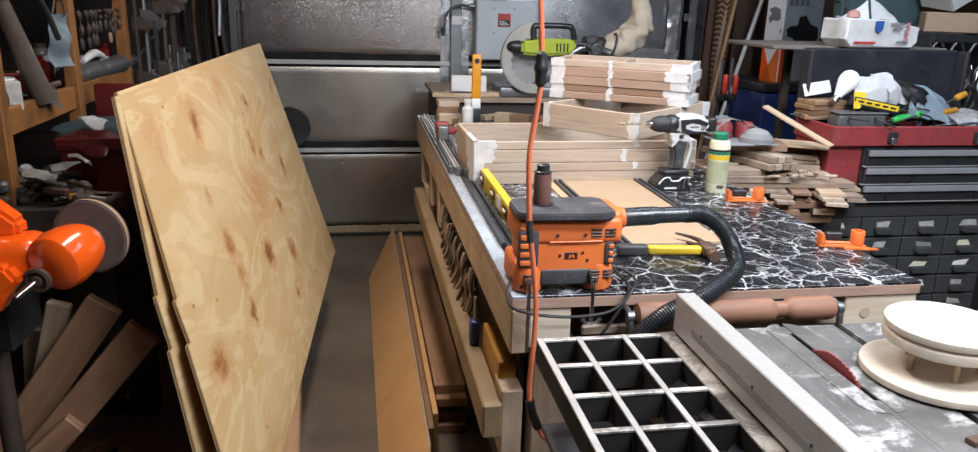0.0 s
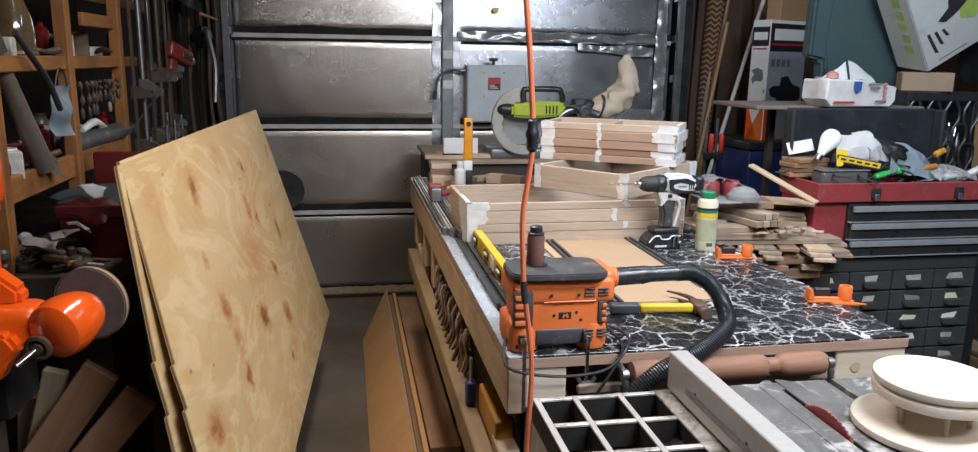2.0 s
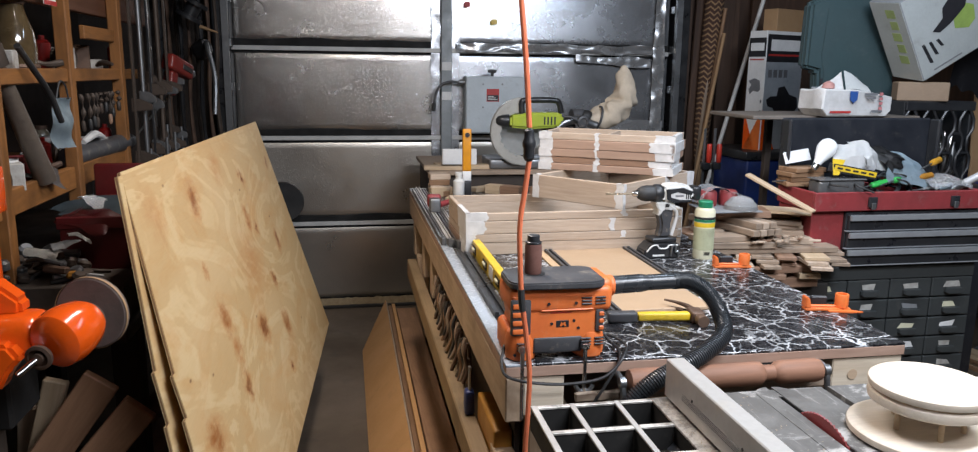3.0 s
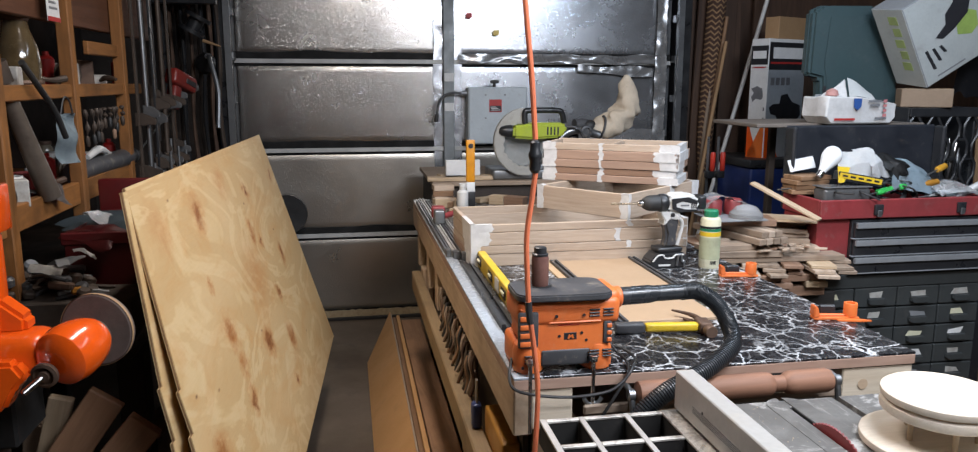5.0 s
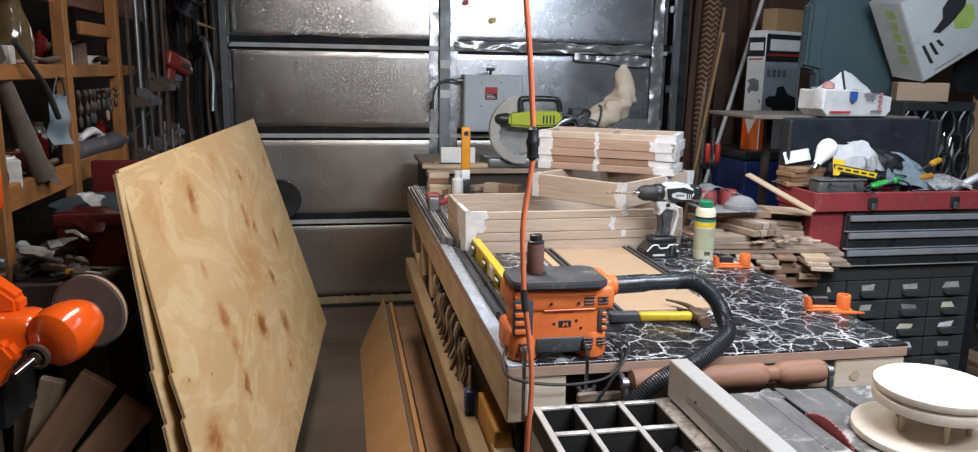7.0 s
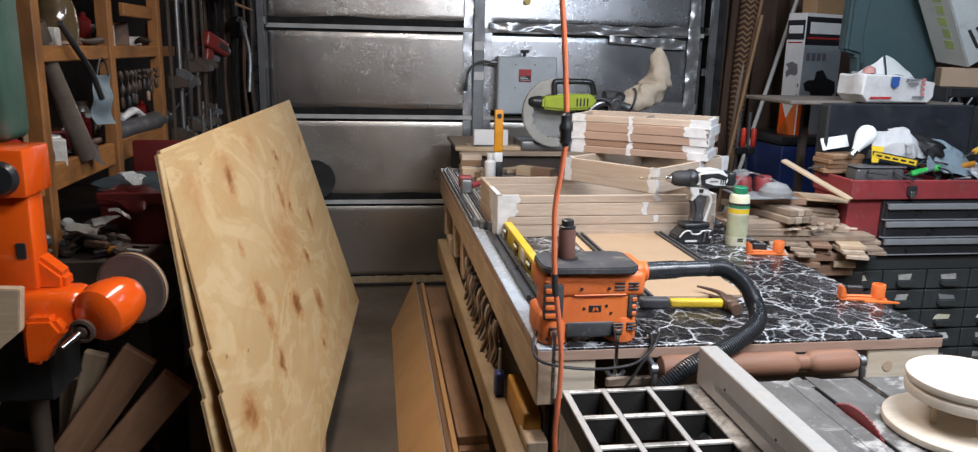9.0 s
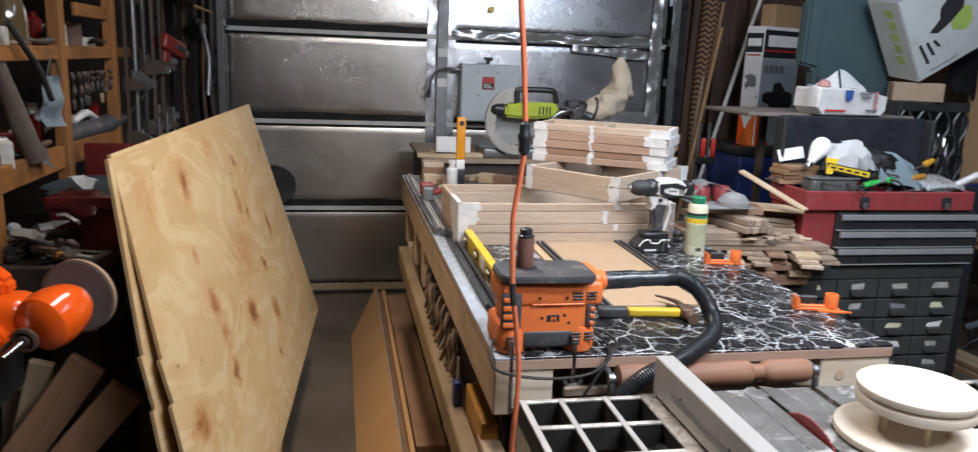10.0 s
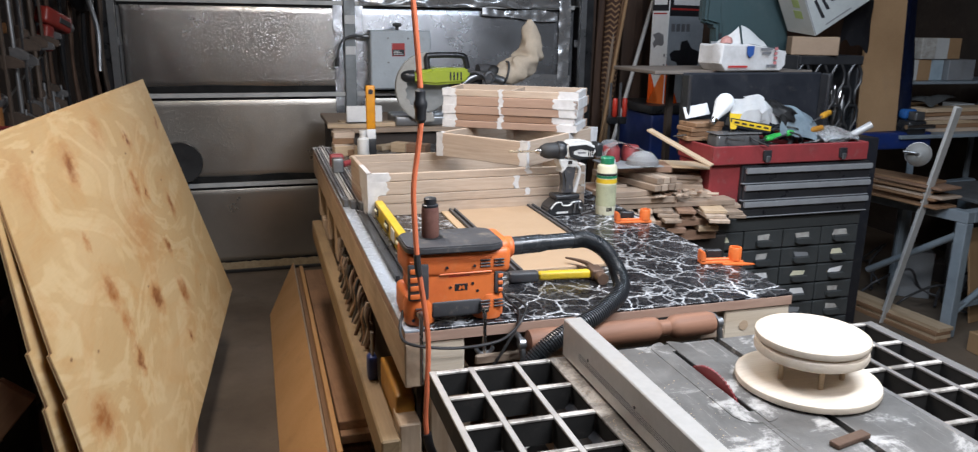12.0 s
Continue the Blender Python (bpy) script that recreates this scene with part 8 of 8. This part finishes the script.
mask = thing("pale_blue_mask", pose(-0.828, 2.57, 1.13, 0, 0, 75), "pale blue cloth mask hanging from a hook", "mask")
bm = sheet(8, 18, lambda u, v: ((u - 0.5) * (0.075 + 0.03 * math.sin(2.6 * v + 0.4)), 0.012 * math.sin(u * 6.0 + v * 4) + 0.008 * math.sin(v * 9), 0.105 + 0.15 * v))
bmesh.ops.solidify(bm, geom=bm.faces[:], thickness=0.006)
part("cloth", bm, plain("pale_cloth", (0.36, 0.44, 0.48), (0.28, 0.35, 0.39), 0.85, scale=15), mask)
part("loop", sweep([(-0.03, 0, 0.252), (-0.015, 0, 0.29), (0.0, 0, 0.305), (0.02, 0, 0.29), (0.03, 0, 0.252)], 0.003, 6), BLACK, mask)
wand = here("metal_duct", -0.84, 2.35, 1.149, "dull grey metal duct leaning on the rack", "duct")
put("pipe", rod((-0.83, 2.385, 1.16), (-0.88, 2.235, 1.52), 0.029, 24, r2=0.02), plain("dull_grey_pipe", (0.2, 0.165, 0.135), (0.11, 0.088, 0.07), 0.4, 0.5, dirt=0.5, dirt_c=(0.07, 0.045, 0.03)), wand)
put("collar", rod((-0.873, 2.25, 1.478), (-0.88, 2.232, 1.53), 0.03, 22), DARK_STEEL, wand)
put("arm", sweep([(-0.82, 2.25, 1.53), (-0.815, 2.33, 1.47), (-0.81, 2.42, 1.4), (-0.81, 2.49, 1.32)], 0.0085, 10), BLACK, wand, "black curved lever")
crumple("grey_rag", pose(-0.89, 2.42, 1.149, 0, 0, 50), 0.16, 0.12, 0.05, plain("dusty_cloth", (0.17, 0.15, 0.14), None, 0.9), "crumpled pale rag on the lower shelf", "rag", 21.0)
for k in range(3):
    solo("paint_cup", lathe([(0.028, 0), (0.034, 0.08), (0.032, 0.08), (0.026, 0.01)], 18), (WHITE_PLASTIC, RED_PLASTIC, CLEAR)[k], "small plastic cup on the lower shelf", "cup", "cups on the rack", at=pose(-0.9, 2.3 + 0.1 * k, 1.1485))
tube2 = here("grey_cylinder", -0.88, 3.1, 1.149, "grey plastic cylinder lying on the lower shelf", "cylinder")
put("tube", rod((-0.88, 2.74, 1.185), (-0.86, 3.34, 1.185), 0.035, 20), RUBBER_GREY, tube2)
put("end", rod((-0.86, 3.335, 1.185), (-0.858, 3.39, 1.185), 0.028, 18), STEEL, tube2)
solo("paint_scraper", sweep([(-0.87, 2.86, 1.225), (-0.86, 2.95, 1.245), (-0.86, 3.05, 1.228)], 0.013, 10, radius=lambda i: 0.009 + 0.005 * math.sin(i * 0.2)), WHITE_PLASTIC, "white plastic scraper lying on the grey cylinder", "scraper")

# crowded odds and ends along the shelf fronts
for k in range(34):
    low = k % 3 != 0
    y = 1.95 + 1.5 * ((k * 0.618) % 1.0)
    x = rnd.uniform(-0.96, -0.88)
    z = 1.1485 if low else 1.4685
    kind = k % 4
    at = pose(x, y, z + 0.012, rnd.uniform(-8, 8), rnd.uniform(-8, 8), rnd.uniform(0, 180))
    if kind == 0:
        solo("shelf_tool", sweep([(-0.07, 0, 0.0), (-0.02, 0.004, 0.01), (0.03, -0.004, 0.004), (0.07, 0, 0.012)], 0.008, 8, radius=lambda i: 0.006 + 0.005 * abs(math.sin(i * 0.23))), (DARK_STEEL, RUST, BLACK)[k % 3], "old steel hand tool lying on the rack shelf", "hand tool", "odds and ends on the rack", at=at)
    elif kind == 1:
        solo("spray_tin", lathe([(0.024, -0.012), (0.025, -0.009), (0.025, 0.07), (0.016, 0.08), (0.01, 0.082), (0.01, 0.095)], 16), (CARD_GREY, DARK_RED, BLACK_GLOSS, RUST)[k % 4], "small dusty tin on the rack shelf", "tin", "odds and ends on the rack", at=pose(x, y, z + 0.012, 0, 0, 0))
    elif kind == 2:
        solo("pulley_wheel", lathe([(0.012, -0.008), (0.034, -0.01), (0.036, -0.006), (0.028, 0.0), (0.036, 0.006), (0.034, 0.01), (0.012, 0.008)], 20), (DARK_STEEL, RUST)[k % 2], "small rusty wheel on the rack shelf", "wheel", "odds and ends on the rack", at=pose(x, y, z + 0.036, 90, 0, rnd.uniform(0, 180)))
    else:
        solo("parts_box", box(-0.04, 0.04, -0.03, 0.03, -0.012, rnd.uniform(0.02, 0.07), 0.003), (CARD, DARK_WALL, CARD_GREY, OLD_CARD)[k % 4], "small parts box on the rack", "box", "boxes on the rack", at=pose(x, y, z + 0.012, 0, 0, rnd.uniform(0, 90)))

# tall bar clamps in a row
for k in range(11):
    y = 3.3 + 0.05 * k + rnd.uniform(-0.012, 0.012)
    x = -0.8 + 0.02 * (k % 3)
    bc = here("bar_clamp", x, y, 1.0, "tall dark steel bar clamp hanging upright", "bar clamp", "tall bar clamps")
    mat = (DARK_STEEL, STEEL, BLACK_GLOSS, DARK_STEEL, RUST)[k % 5]
    low = rnd.uniform(1.0, 1.14)
    if k % 2:
        put("bar", rod((x, y, low), (x, y, 2.05), 0.009, 12), mat, bc)
    else:
        put("bar", box(x - 0.004, x + 0.004, y - 0.012, y + 0.012, low, 2.05, 0.001), mat, bc)
    for z in (low + rnd.uniform(0.02, 0.08), rnd.uniform(1.28, 1.42)):
        jaw_l = rnd.uniform(0.035, 0.075)
        put("jaw", prism([(x - 0.014, z), (x + jaw_l, z + 0.008), (x + jaw_l, z + 0.03), (x + 0.02, z + 0.05), (x - 0.014, z + 0.055)], 0.02, m=Matrix.Translation((0, y - 0.01, 0)), bev=0.003), (OLD_TOOL, STEEL, DARK_STEEL)[k % 3], bc)
    put("screw", rod((x + 0.045, y, low - 0.02), (x + 0.045, y, low + 0.1), 0.006), STEEL, bc)
    put("handle", lathe([(0.008, 0), (0.0135, 0.008), (0.012, 0.05), (0.015, 0.07), (0.008, 0.075)], 12, m=Matrix.Translation((x + 0.045, y, low - 0.09))), (BROWN_WOOD["z"], BLACK, DARK_RED)[k % 3], bc)
hang = here("clamp_rack_bar", -0.83, 3.75, 2.05, "black rail carrying the bar clamps", "rail")
put("bar", box(-0.85, -0.75, 3.25, 3.9, 2.0505, 2.09, 0.003), BLACK, hang)

redt = thing("red_power_tool", pose(-0.735, 3.8, 1.47, 0, 18, 70) @ Matrix.Scale(1.2, 4), "dark red hand tool hanging beside the clamps", "power tool")
part("body", soft_box(-0.075, 0.075, -0.025, 0.025, -0.02, 0.04, 0.012), plain("worn_red", (0.2, 0.02, 0.014), (0.14, 0.014, 0.01), 0.4, dirt=0.4), redt)
part("handle", soft_box(-0.06, -0.015, -0.02, 0.02, -0.11, -0.0205, 0.01), plain("worn_red_grip", (0.18, 0.018, 0.014), None, 0.4, dirt=0.3), redt)
part("slot", box(-0.005, 0.06, -0.028, -0.024, 0.0, 0.02, 0.002), BLACK, redt)
part("chuck", lathe([(0.016, 0), (0.018, 0.02), (0.01, 0.035)], 16, m=Matrix.Translation((0.075, 0, 0.012)) @ Matrix.Rotation(math.pi / 2, 4, "Y")), STEEL, redt)
part("cord", sweep([(-0.03, 0, -0.11), (-0.02, 0.05, -0.16), (0.02, 0.14, -0.24), (0.07, 0.22, -0.33), (0.12, 0.28, -0.45)], 0.0035, 8), plain("white_cord", (0.4, 0.39, 0.36), None, 0.5), redt, "pale cord")
torch = thing("clip_lamp", pose(-0.76, 4.6, 1.57, 72, 0, 20), "black clip-on lamp with a grey face", "lamp")
part("head", lathe([(0.052, 0), (0.055, 0.01), (0.05, 0.05), (0.025, 0.1), (0.02, 0.13)], 26), BLACK_GLOSS, torch)
part("lens", lathe([(0.042, -0.002), (0.042, 0.0005)], 26), plain("lamp_grey", (0.3, 0.31, 0.32), None, 0.3), torch)
part("arm", sweep([(0, 0, 0.13), (0, -0.04, 0.16), (0.02, -0.2, 0.16), (0.0, -0.4, 0.15)], 0.012, 8), STEEL, torch)
for k in range(9):
    x, y = -0.98 + 0.035 * k, 4.62 + 0.04 * (k % 3)
    solo("hanging_iron", sweep([(x, y, 1.95), (x + 0.01, y - 0.01, 1.6), (x - 0.005, y, 1.25), (x + 0.004 * k, y, 0.9 - 0.03 * (k % 4))], 0.009, 8, radius=lambda i, k=k: 0.008 + 0.005 * abs(math.sin(i * 0.35 + k))), (BLACK_GLOSS, RUST, DARK_STEEL)[k % 3], "long dark iron tool hanging by the door", "iron tool", "iron tools by the door", at=Matrix.Identity(4))
blk = here("black_winch", -0.78, 4.5, 1.7, "black iron bracket and coil above the lamp", "bracket")
put("coil", lathe([(0.03, -0.05), (0.07, -0.05), (0.07, -0.03), (0.04, -0.03), (0.04, 0.03), (0.07, 0.03), (0.07, 0.05), (0.03, 0.05)], 26, m=Matrix.Translation((-0.78, 4.5, 1.78)) @ Matrix.Rotation(0.5, 4, "Y")), BLACK_GLOSS, blk)
put("beam", box(-1.2, -0.66, 4.44, 4.5, 1.88, 1.95, 0.004), BLACK_GLOSS, blk)
put("pointer", rod((-0.73, 4.42, 1.69), (-0.64, 4.4, 1.66), 0.01, r2=0.004), CARD, blk)
hooks = here("wall_strip", -0.9, 4.55, 1.95, "dark tool rail by the door", "rail")
put("rail", box(-1.02, -0.66, 4.58, 4.74, 1.9505, 1.98, 0.003), BLACK, hooks)
for k in range(10):
    solo("hardware_bit", lathe([(0.01, 0), (0.02, 0.006), (0.022, 0.02), (0.008, 0.03)], 12), rnd.choice([STEEL, RUST, BLACK_GLOSS, DARK_RED]), "small steel fitting on the side bench", "fitting", "fittings on the side bench", at=pose(-0.62 - 0.2 * rnd.random(), 3.3 + 0.5 * rnd.random(), 0.8255, 0, 0, 0))
heap = here("hand_plane", -0.68, 3.7, 0.8255, "heap of dark rusty tools on the side bench", "tools")
for k in range(12):
    put("tool", soft_box(-0.06, 0.06, -0.03, 0.03, -0.03, 0.03, 0.012), (RUST, BLACK_GLOSS, DARK_RED, STEEL, WALNUT["x"])[k % 5], heap).matrix_basis = pose(rnd.uniform(-0.09, 0.09), rnd.uniform(-0.25, 0.15), 0.035 + 0.033 * k, rnd.uniform(-30, 30), rnd.uniform(-30, 30), rnd.uniform(0, 180))

TOTE_RED = plain("tote_red", (0.105, 0.008, 0.009), (0.07, 0.006, 0.007), 0.42, dirt=0.3, dirt_c=(0.03, 0.015, 0.012))
# red bin with rags and tools
rb = here("red_tool_tote", -0.68, 2.3, 0.8255, "dark red steel tote full of tools and rags", "tote")
for x0, x1, y0, y1 in ((-0.77, -0.555, 2.27, 2.278), (-0.77, -0.555, 2.692, 2.7), (-0.77, -0.762, 2.2785, 2.6915), (-0.563, -0.555, 2.2785, 2.6915)):
    put("side", box(x0, x1, y0, y1, 0.826, 1.07, 0.004), TOTE_RED, rb)
put("rim", soft_box(-0.775, -0.55, 2.262, 2.2695, 1.04, 1.075, 0.003, 1), TOTE_RED, rb)
put("lid", soft_box(-0.8, -0.555, 2.7005, 2.725, 0.95, 1.17, 0.01, 2), TOTE_RED, rb, "raised dark red lid")
put("bottom", box(-0.7615, -0.5635, 2.2785, 2.6915, 0.826, 0.835, 0), TOTE_RED, rb)
crumple("blue_grey_rag", pose(-0.69, 2.46, 1.05, 4, -6, 30), 0.26, 0.3, 0.035, plain("slate_cloth", (0.075, 0.105, 0.125), (0.045, 0.065, 0.08), 0.9), "slate-blue rag lying over the red tote", "rag", 31.0)
crumple("dark_red_rag", pose(-0.7, 2.3, 1.05, 20, 8, -20), 0.14, 0.1, 0.03, TOTE_RED, "dark red rag hanging over the tote's rim", "rag", 36.0)
crumple("clear_bag", pose(-0.72, 2.4, 1.09, 0, 10, 0), 0.07, 0.07, 0.03, CLEAR, "crumpled clear plastic bag on the tote", "plastic bag", 33.0)
# heap of small tools in front of the tote
solo("dark_carton", box(-0.88, -0.56, 2.075, 2.25, 0.8255, 0.93, 0.004), plain("soiled_dark_card", (0.06, 0.045, 0.035), (0.035, 0.028, 0.022), 0.8), "soiled dark carton under the heap of small tools", "carton")
for k in range(44):
    x = rnd.uniform(-0.87, -0.68)
    y = rnd.uniform(2.085, 2.24)
    z = 0.932 + 0.09 * max(0.0, 1 - abs(x + 0.8) / 0.12) * rnd.random()
    mat = rnd.choice([OLD_TOOL, DARK_STEEL, BLACK, RUST, OLD_TOOL, RUBBER_GREY, CARD_GREY, DARK_STEEL, OLD_CARD, SHADED_DIRTY_YELLOW])
    at = pose(x, y, z, rnd.uniform(-15, 15), rnd.uniform(-25, 25), rnd.uniform(0, 180))
    if k % 3 == 0:
        solo("bench_clutter", sweep([(-0.06, 0, 0), (-0.02, 0.006, 0.008), (0.02, -0.006, 0.006), (0.06, 0.0, 0.0)], 0.006, 7), mat, "small dark tool in the heap on the side bench", "small tool", "clutter on the side bench", at=at)
    elif k % 3 == 1:
        solo("bench_clutter", soft_box(-0.03, 0.03, -0.014, 0.014, 0, 0.02, 0.005, 1), mat, "small part in the heap on the side bench", "small tool", "clutter on the side bench", at=at)
    else:
        solo("bench_clutter", lathe([(0.008, 0), (0.016, 0.003), (0.018, 0.02), (0.012, 0.028)], 12), mat, "small fitting in the heap on the side bench", "small tool", "clutter on the side bench", at=at)
for k in range(3):
    crumple("paper_scrap", pose(-0.76 + 0.03 * k, 2.12 + 0.04 * k, 1.0 + 0.01 * k, 10, 15 * k - 10, 50 * k), 0.07, 0.05, 0.02, (OLD_CARD, CARD_GREY, PAPER)[k], "crumpled scrap of paper on the heap", "paper", 50.0 + k, "paper scraps on the side bench")

# ---- orange disc sander ----
ds = here("disc_sander", -0.68, 1.58, 0.0, "glossy orange disc sander with a grey disc and green upright", "disc sander")
disc = put("disc", lathe([(0.0, -0.004), (0.073, -0.004), (0.076, -0.001), (0.076, 0.008), (0.072, 0.012)], 48, m=Matrix.Translation((-0.512, 1.668, 0.982)) @ Matrix.Rotation(radians(-14), 4, "Z") @ Matrix.Rotation(math.pi / 2, 4, "X"), cap=True), plain("abrasive_disc", (0.15, 0.11, 0.095), (0.1, 0.075, 0.065), 0.75, scale=18, fine=260, bump=0.4), ds, "worn grey sanding disc")
put("disc_rim", lathe([(0.0685, -0.0006), (0.0745, -0.0006), (0.0765, 0.002), (0.0765, 0.009)], 48, m=Matrix.Translation((-0.5125, 1.6665, 0.982)) @ Matrix.Rotation(radians(-14), 4, "Z") @ Matrix.Rotation(math.pi / 2, 4, "X"), cap=False), CARD, disc)
turn = Vector((0.05, 0.13, 0.022)).to_track_quat("Z", "Y").to_matrix().to_4x4()
put("motor", lathe([(0.018, -0.006), (0.04, -0.003), (0.052, 0.008), (0.0565, 0.03), (0.055, 0.055), (0.049, 0.082), (0.04, 0.1), (0.03, 0.105)], 44, m=Matrix.Translation((-0.532, 1.487, 0.978)) @ turn), ORANGE_PAINT, ds, "glossy orange motor housing")
put("motor_ring", lathe([(0.03, 0), (0.034, 0.004), (0.031, 0.014), (0.012, 0.02)], 30, m=Matrix.Translation((-0.497, 1.5775, 0.9935)) @ turn), RUST, ds, "dark steel collar")
put("neck", rod((-0.492, 1.592, 0.996), (-0.507, 1.664, 0.984), 0.013), RUST, ds)
put("housing", soft_box(-0.7, -0.56, 1.5, 1.6, 0.94, 1.022, 0.026, 3), ORANGE_PAINT, ds, "orange cast housing")
put("web", prism([(-0.7, 1.015), (-0.6, 1.015), (-0.6, 1.045), (-0.645, 1.085), (-0.7, 1.1)], 0.05, m=Matrix.Translation((0, 1.545, 0)), bev=0.008), ORANGE_PAINT, ds)
put("foot", prism([(-0.655, 0.955), (-0.655, 0.9), (-0.648, 0.893), (-0.622, 0.893), (-0.6, 0.935), (-0.58, 0.955), (-0.6, 0.985), (-0.65, 0.985)], 0.05, m=Matrix.Translation((0, 1.468, 0)), bev=0.008), ORANGE_PAINT, ds)
put("column", soft_box(-0.75, -0.643, 1.53, 1.6, 1.02, 1.2045, 0.008, 2), ORANGE_PAINT, ds, "orange upright column")
put("switch", soft_box(-0.672, -0.655, 1.526, 1.5295, 1.085, 1.115, 0.001, 1), BLACK, ds)
put("head", soft_box(-0.79, -0.632, 1.5, 1.62, 1.205, 1.294, 0.006, 2), ORANGE_PAINT, ds, "orange bearing block")
put("head_hub", lathe([(0.03, 0), (0.032, 0.006), (0.026, 0.02), (0.012, 0.022)], 26, m=Matrix.Translation((-0.67, 1.4995, 1.243)) @ Matrix.Rotation(math.pi / 2, 4, "X")), BLACK_GLOSS, ds, "black hub")
put("upright", soft_box(-0.8, -0.69, 1.6, 1.7, 1.2945, 1.58, 0.02, 3), plain("bottle_green", (0.05, 0.1, 0.075), (0.035, 0.075, 0.055), 0.4, dirt=0.4), ds, "dull green cast upright")
hub = put("hub", lathe([(0.022, 0), (0.024, 0.004), (0.024, 0.01), (0.018, 0.012), (0.018, 0.005), (0.01, 0.005), (0.01, 0.014)], 26, m=Matrix.Translation((-0.546, 1.472, 0.962)) @ Vector((-0.15, -0.95, -0.15)).to_track_quat("Z", "Y").to_matrix().to_4x4()), RUST, ds, "dark steel hub")
put("crank", rod((-0.549, 1.456, 0.96), (-0.572, 1.43, 0.942), 0.006), CHROME, hub)
put("pedestal", rod((-0.748, 1.72, 0.0), (-0.748, 1.72, 0.76), 0.021), DARK_STEEL, ds, "grey steel pedestal pipe")
# added block under the sander, dark space put in as its black colour
put("bed", box(-0.82, -0.66, 1.6, 1.75, 0.7605, 0.9395, 0.006), SEAL_BLACK, ds, "added block, black for the dark space below")
solo("work_board", prism([(-0.634, 1.053), (-0.643, 0.972), (-0.74, 0.89), (-0.88, 0.78), (-0.88, 1.062)], 0.024, m=Matrix.Translation((0, 1.435, 0)), bev=0.002), PINE["x"], "pale pine board resting on the sander", "board", at=Matrix.Identity(4))

# offcuts stored under the side bench
for k, (x, y, z, l, w, h, rx, ry, rz, mat) in enumerate((
        (-0.98, 2.35, 0.3, 0.62, 0.13, 0.03, 0, -46, 8, BROWN_WOOD), (-0.78, 2.55, 0.24, 0.5, 0.14, 0.035, 0, -42, 14, WALNUT), (-1.18, 2.15, 0.28, 0.55, 0.09, 0.03, 0, -62, -6, OAK),
        (-0.9, 2.2, 0.12, 0.7, 0.1, 0.04, 0, -12, 30, BROWN_WOOD), (-0.66, 2.75, 0.2, 0.4, 0.09, 0.035, 0, -38, 20, BROWN_WOOD), (-1.1, 2.6, 0.1, 0.6, 0.1, 0.04, 0, 8, -20, WALNUT), (-1.25, 2.0, 0.25, 0.4, 0.08, 0.03, 0, -78, 0, PINE))):
    solo("stored_offcut", box(-l / 2, l / 2, -w / 2, w / 2, -h / 2, h / 2, 0.003), mat["x"], "rough timber offcut stored under the side bench", "offcut", "offcuts under the side bench", at=pose(x, y, z, rx, ry, rz))
for top, foot, y, w, wd in (((-0.57, 0.72), (-1.04, 0.06), 1.87, 0.085, STORE_WOOD), ((-0.47, 0.68), (-1.0, 0.06), 1.8, 0.08, STORE_WOOD), ((-0.695, 0.71), (-0.88, 0.06), 1.94, 0.055, PINE), ((-0.62, 0.5), (-1.1, 0.055), 1.74, 0.05, STORE_WOOD), ((-0.78, 0.62), (-0.83, 0.055), 2.0, 0.06, GREY_BROWN_WOOD)):
    dx, dz = top[0] - foot[0], top[1] - foot[1]
    solo("stored_board", box(0, math.hypot(dx, dz), -0.013, 0.013, -w / 2, w / 2, 0.003), wd["x"], "rough timber board leaning under the side bench", "board", "boards under the side bench", at=pose(foot[0], y, foot[1] + w * 0.4, 0, -math.degrees(math.atan2(dz, dx)), 0))
solo("offcut_crate", box(-1.4, -0.62, 1.5, 3.0, 0.0, 0.05, 0.004), DARK_WALL, "low dark pallet under the side bench", "pallet")
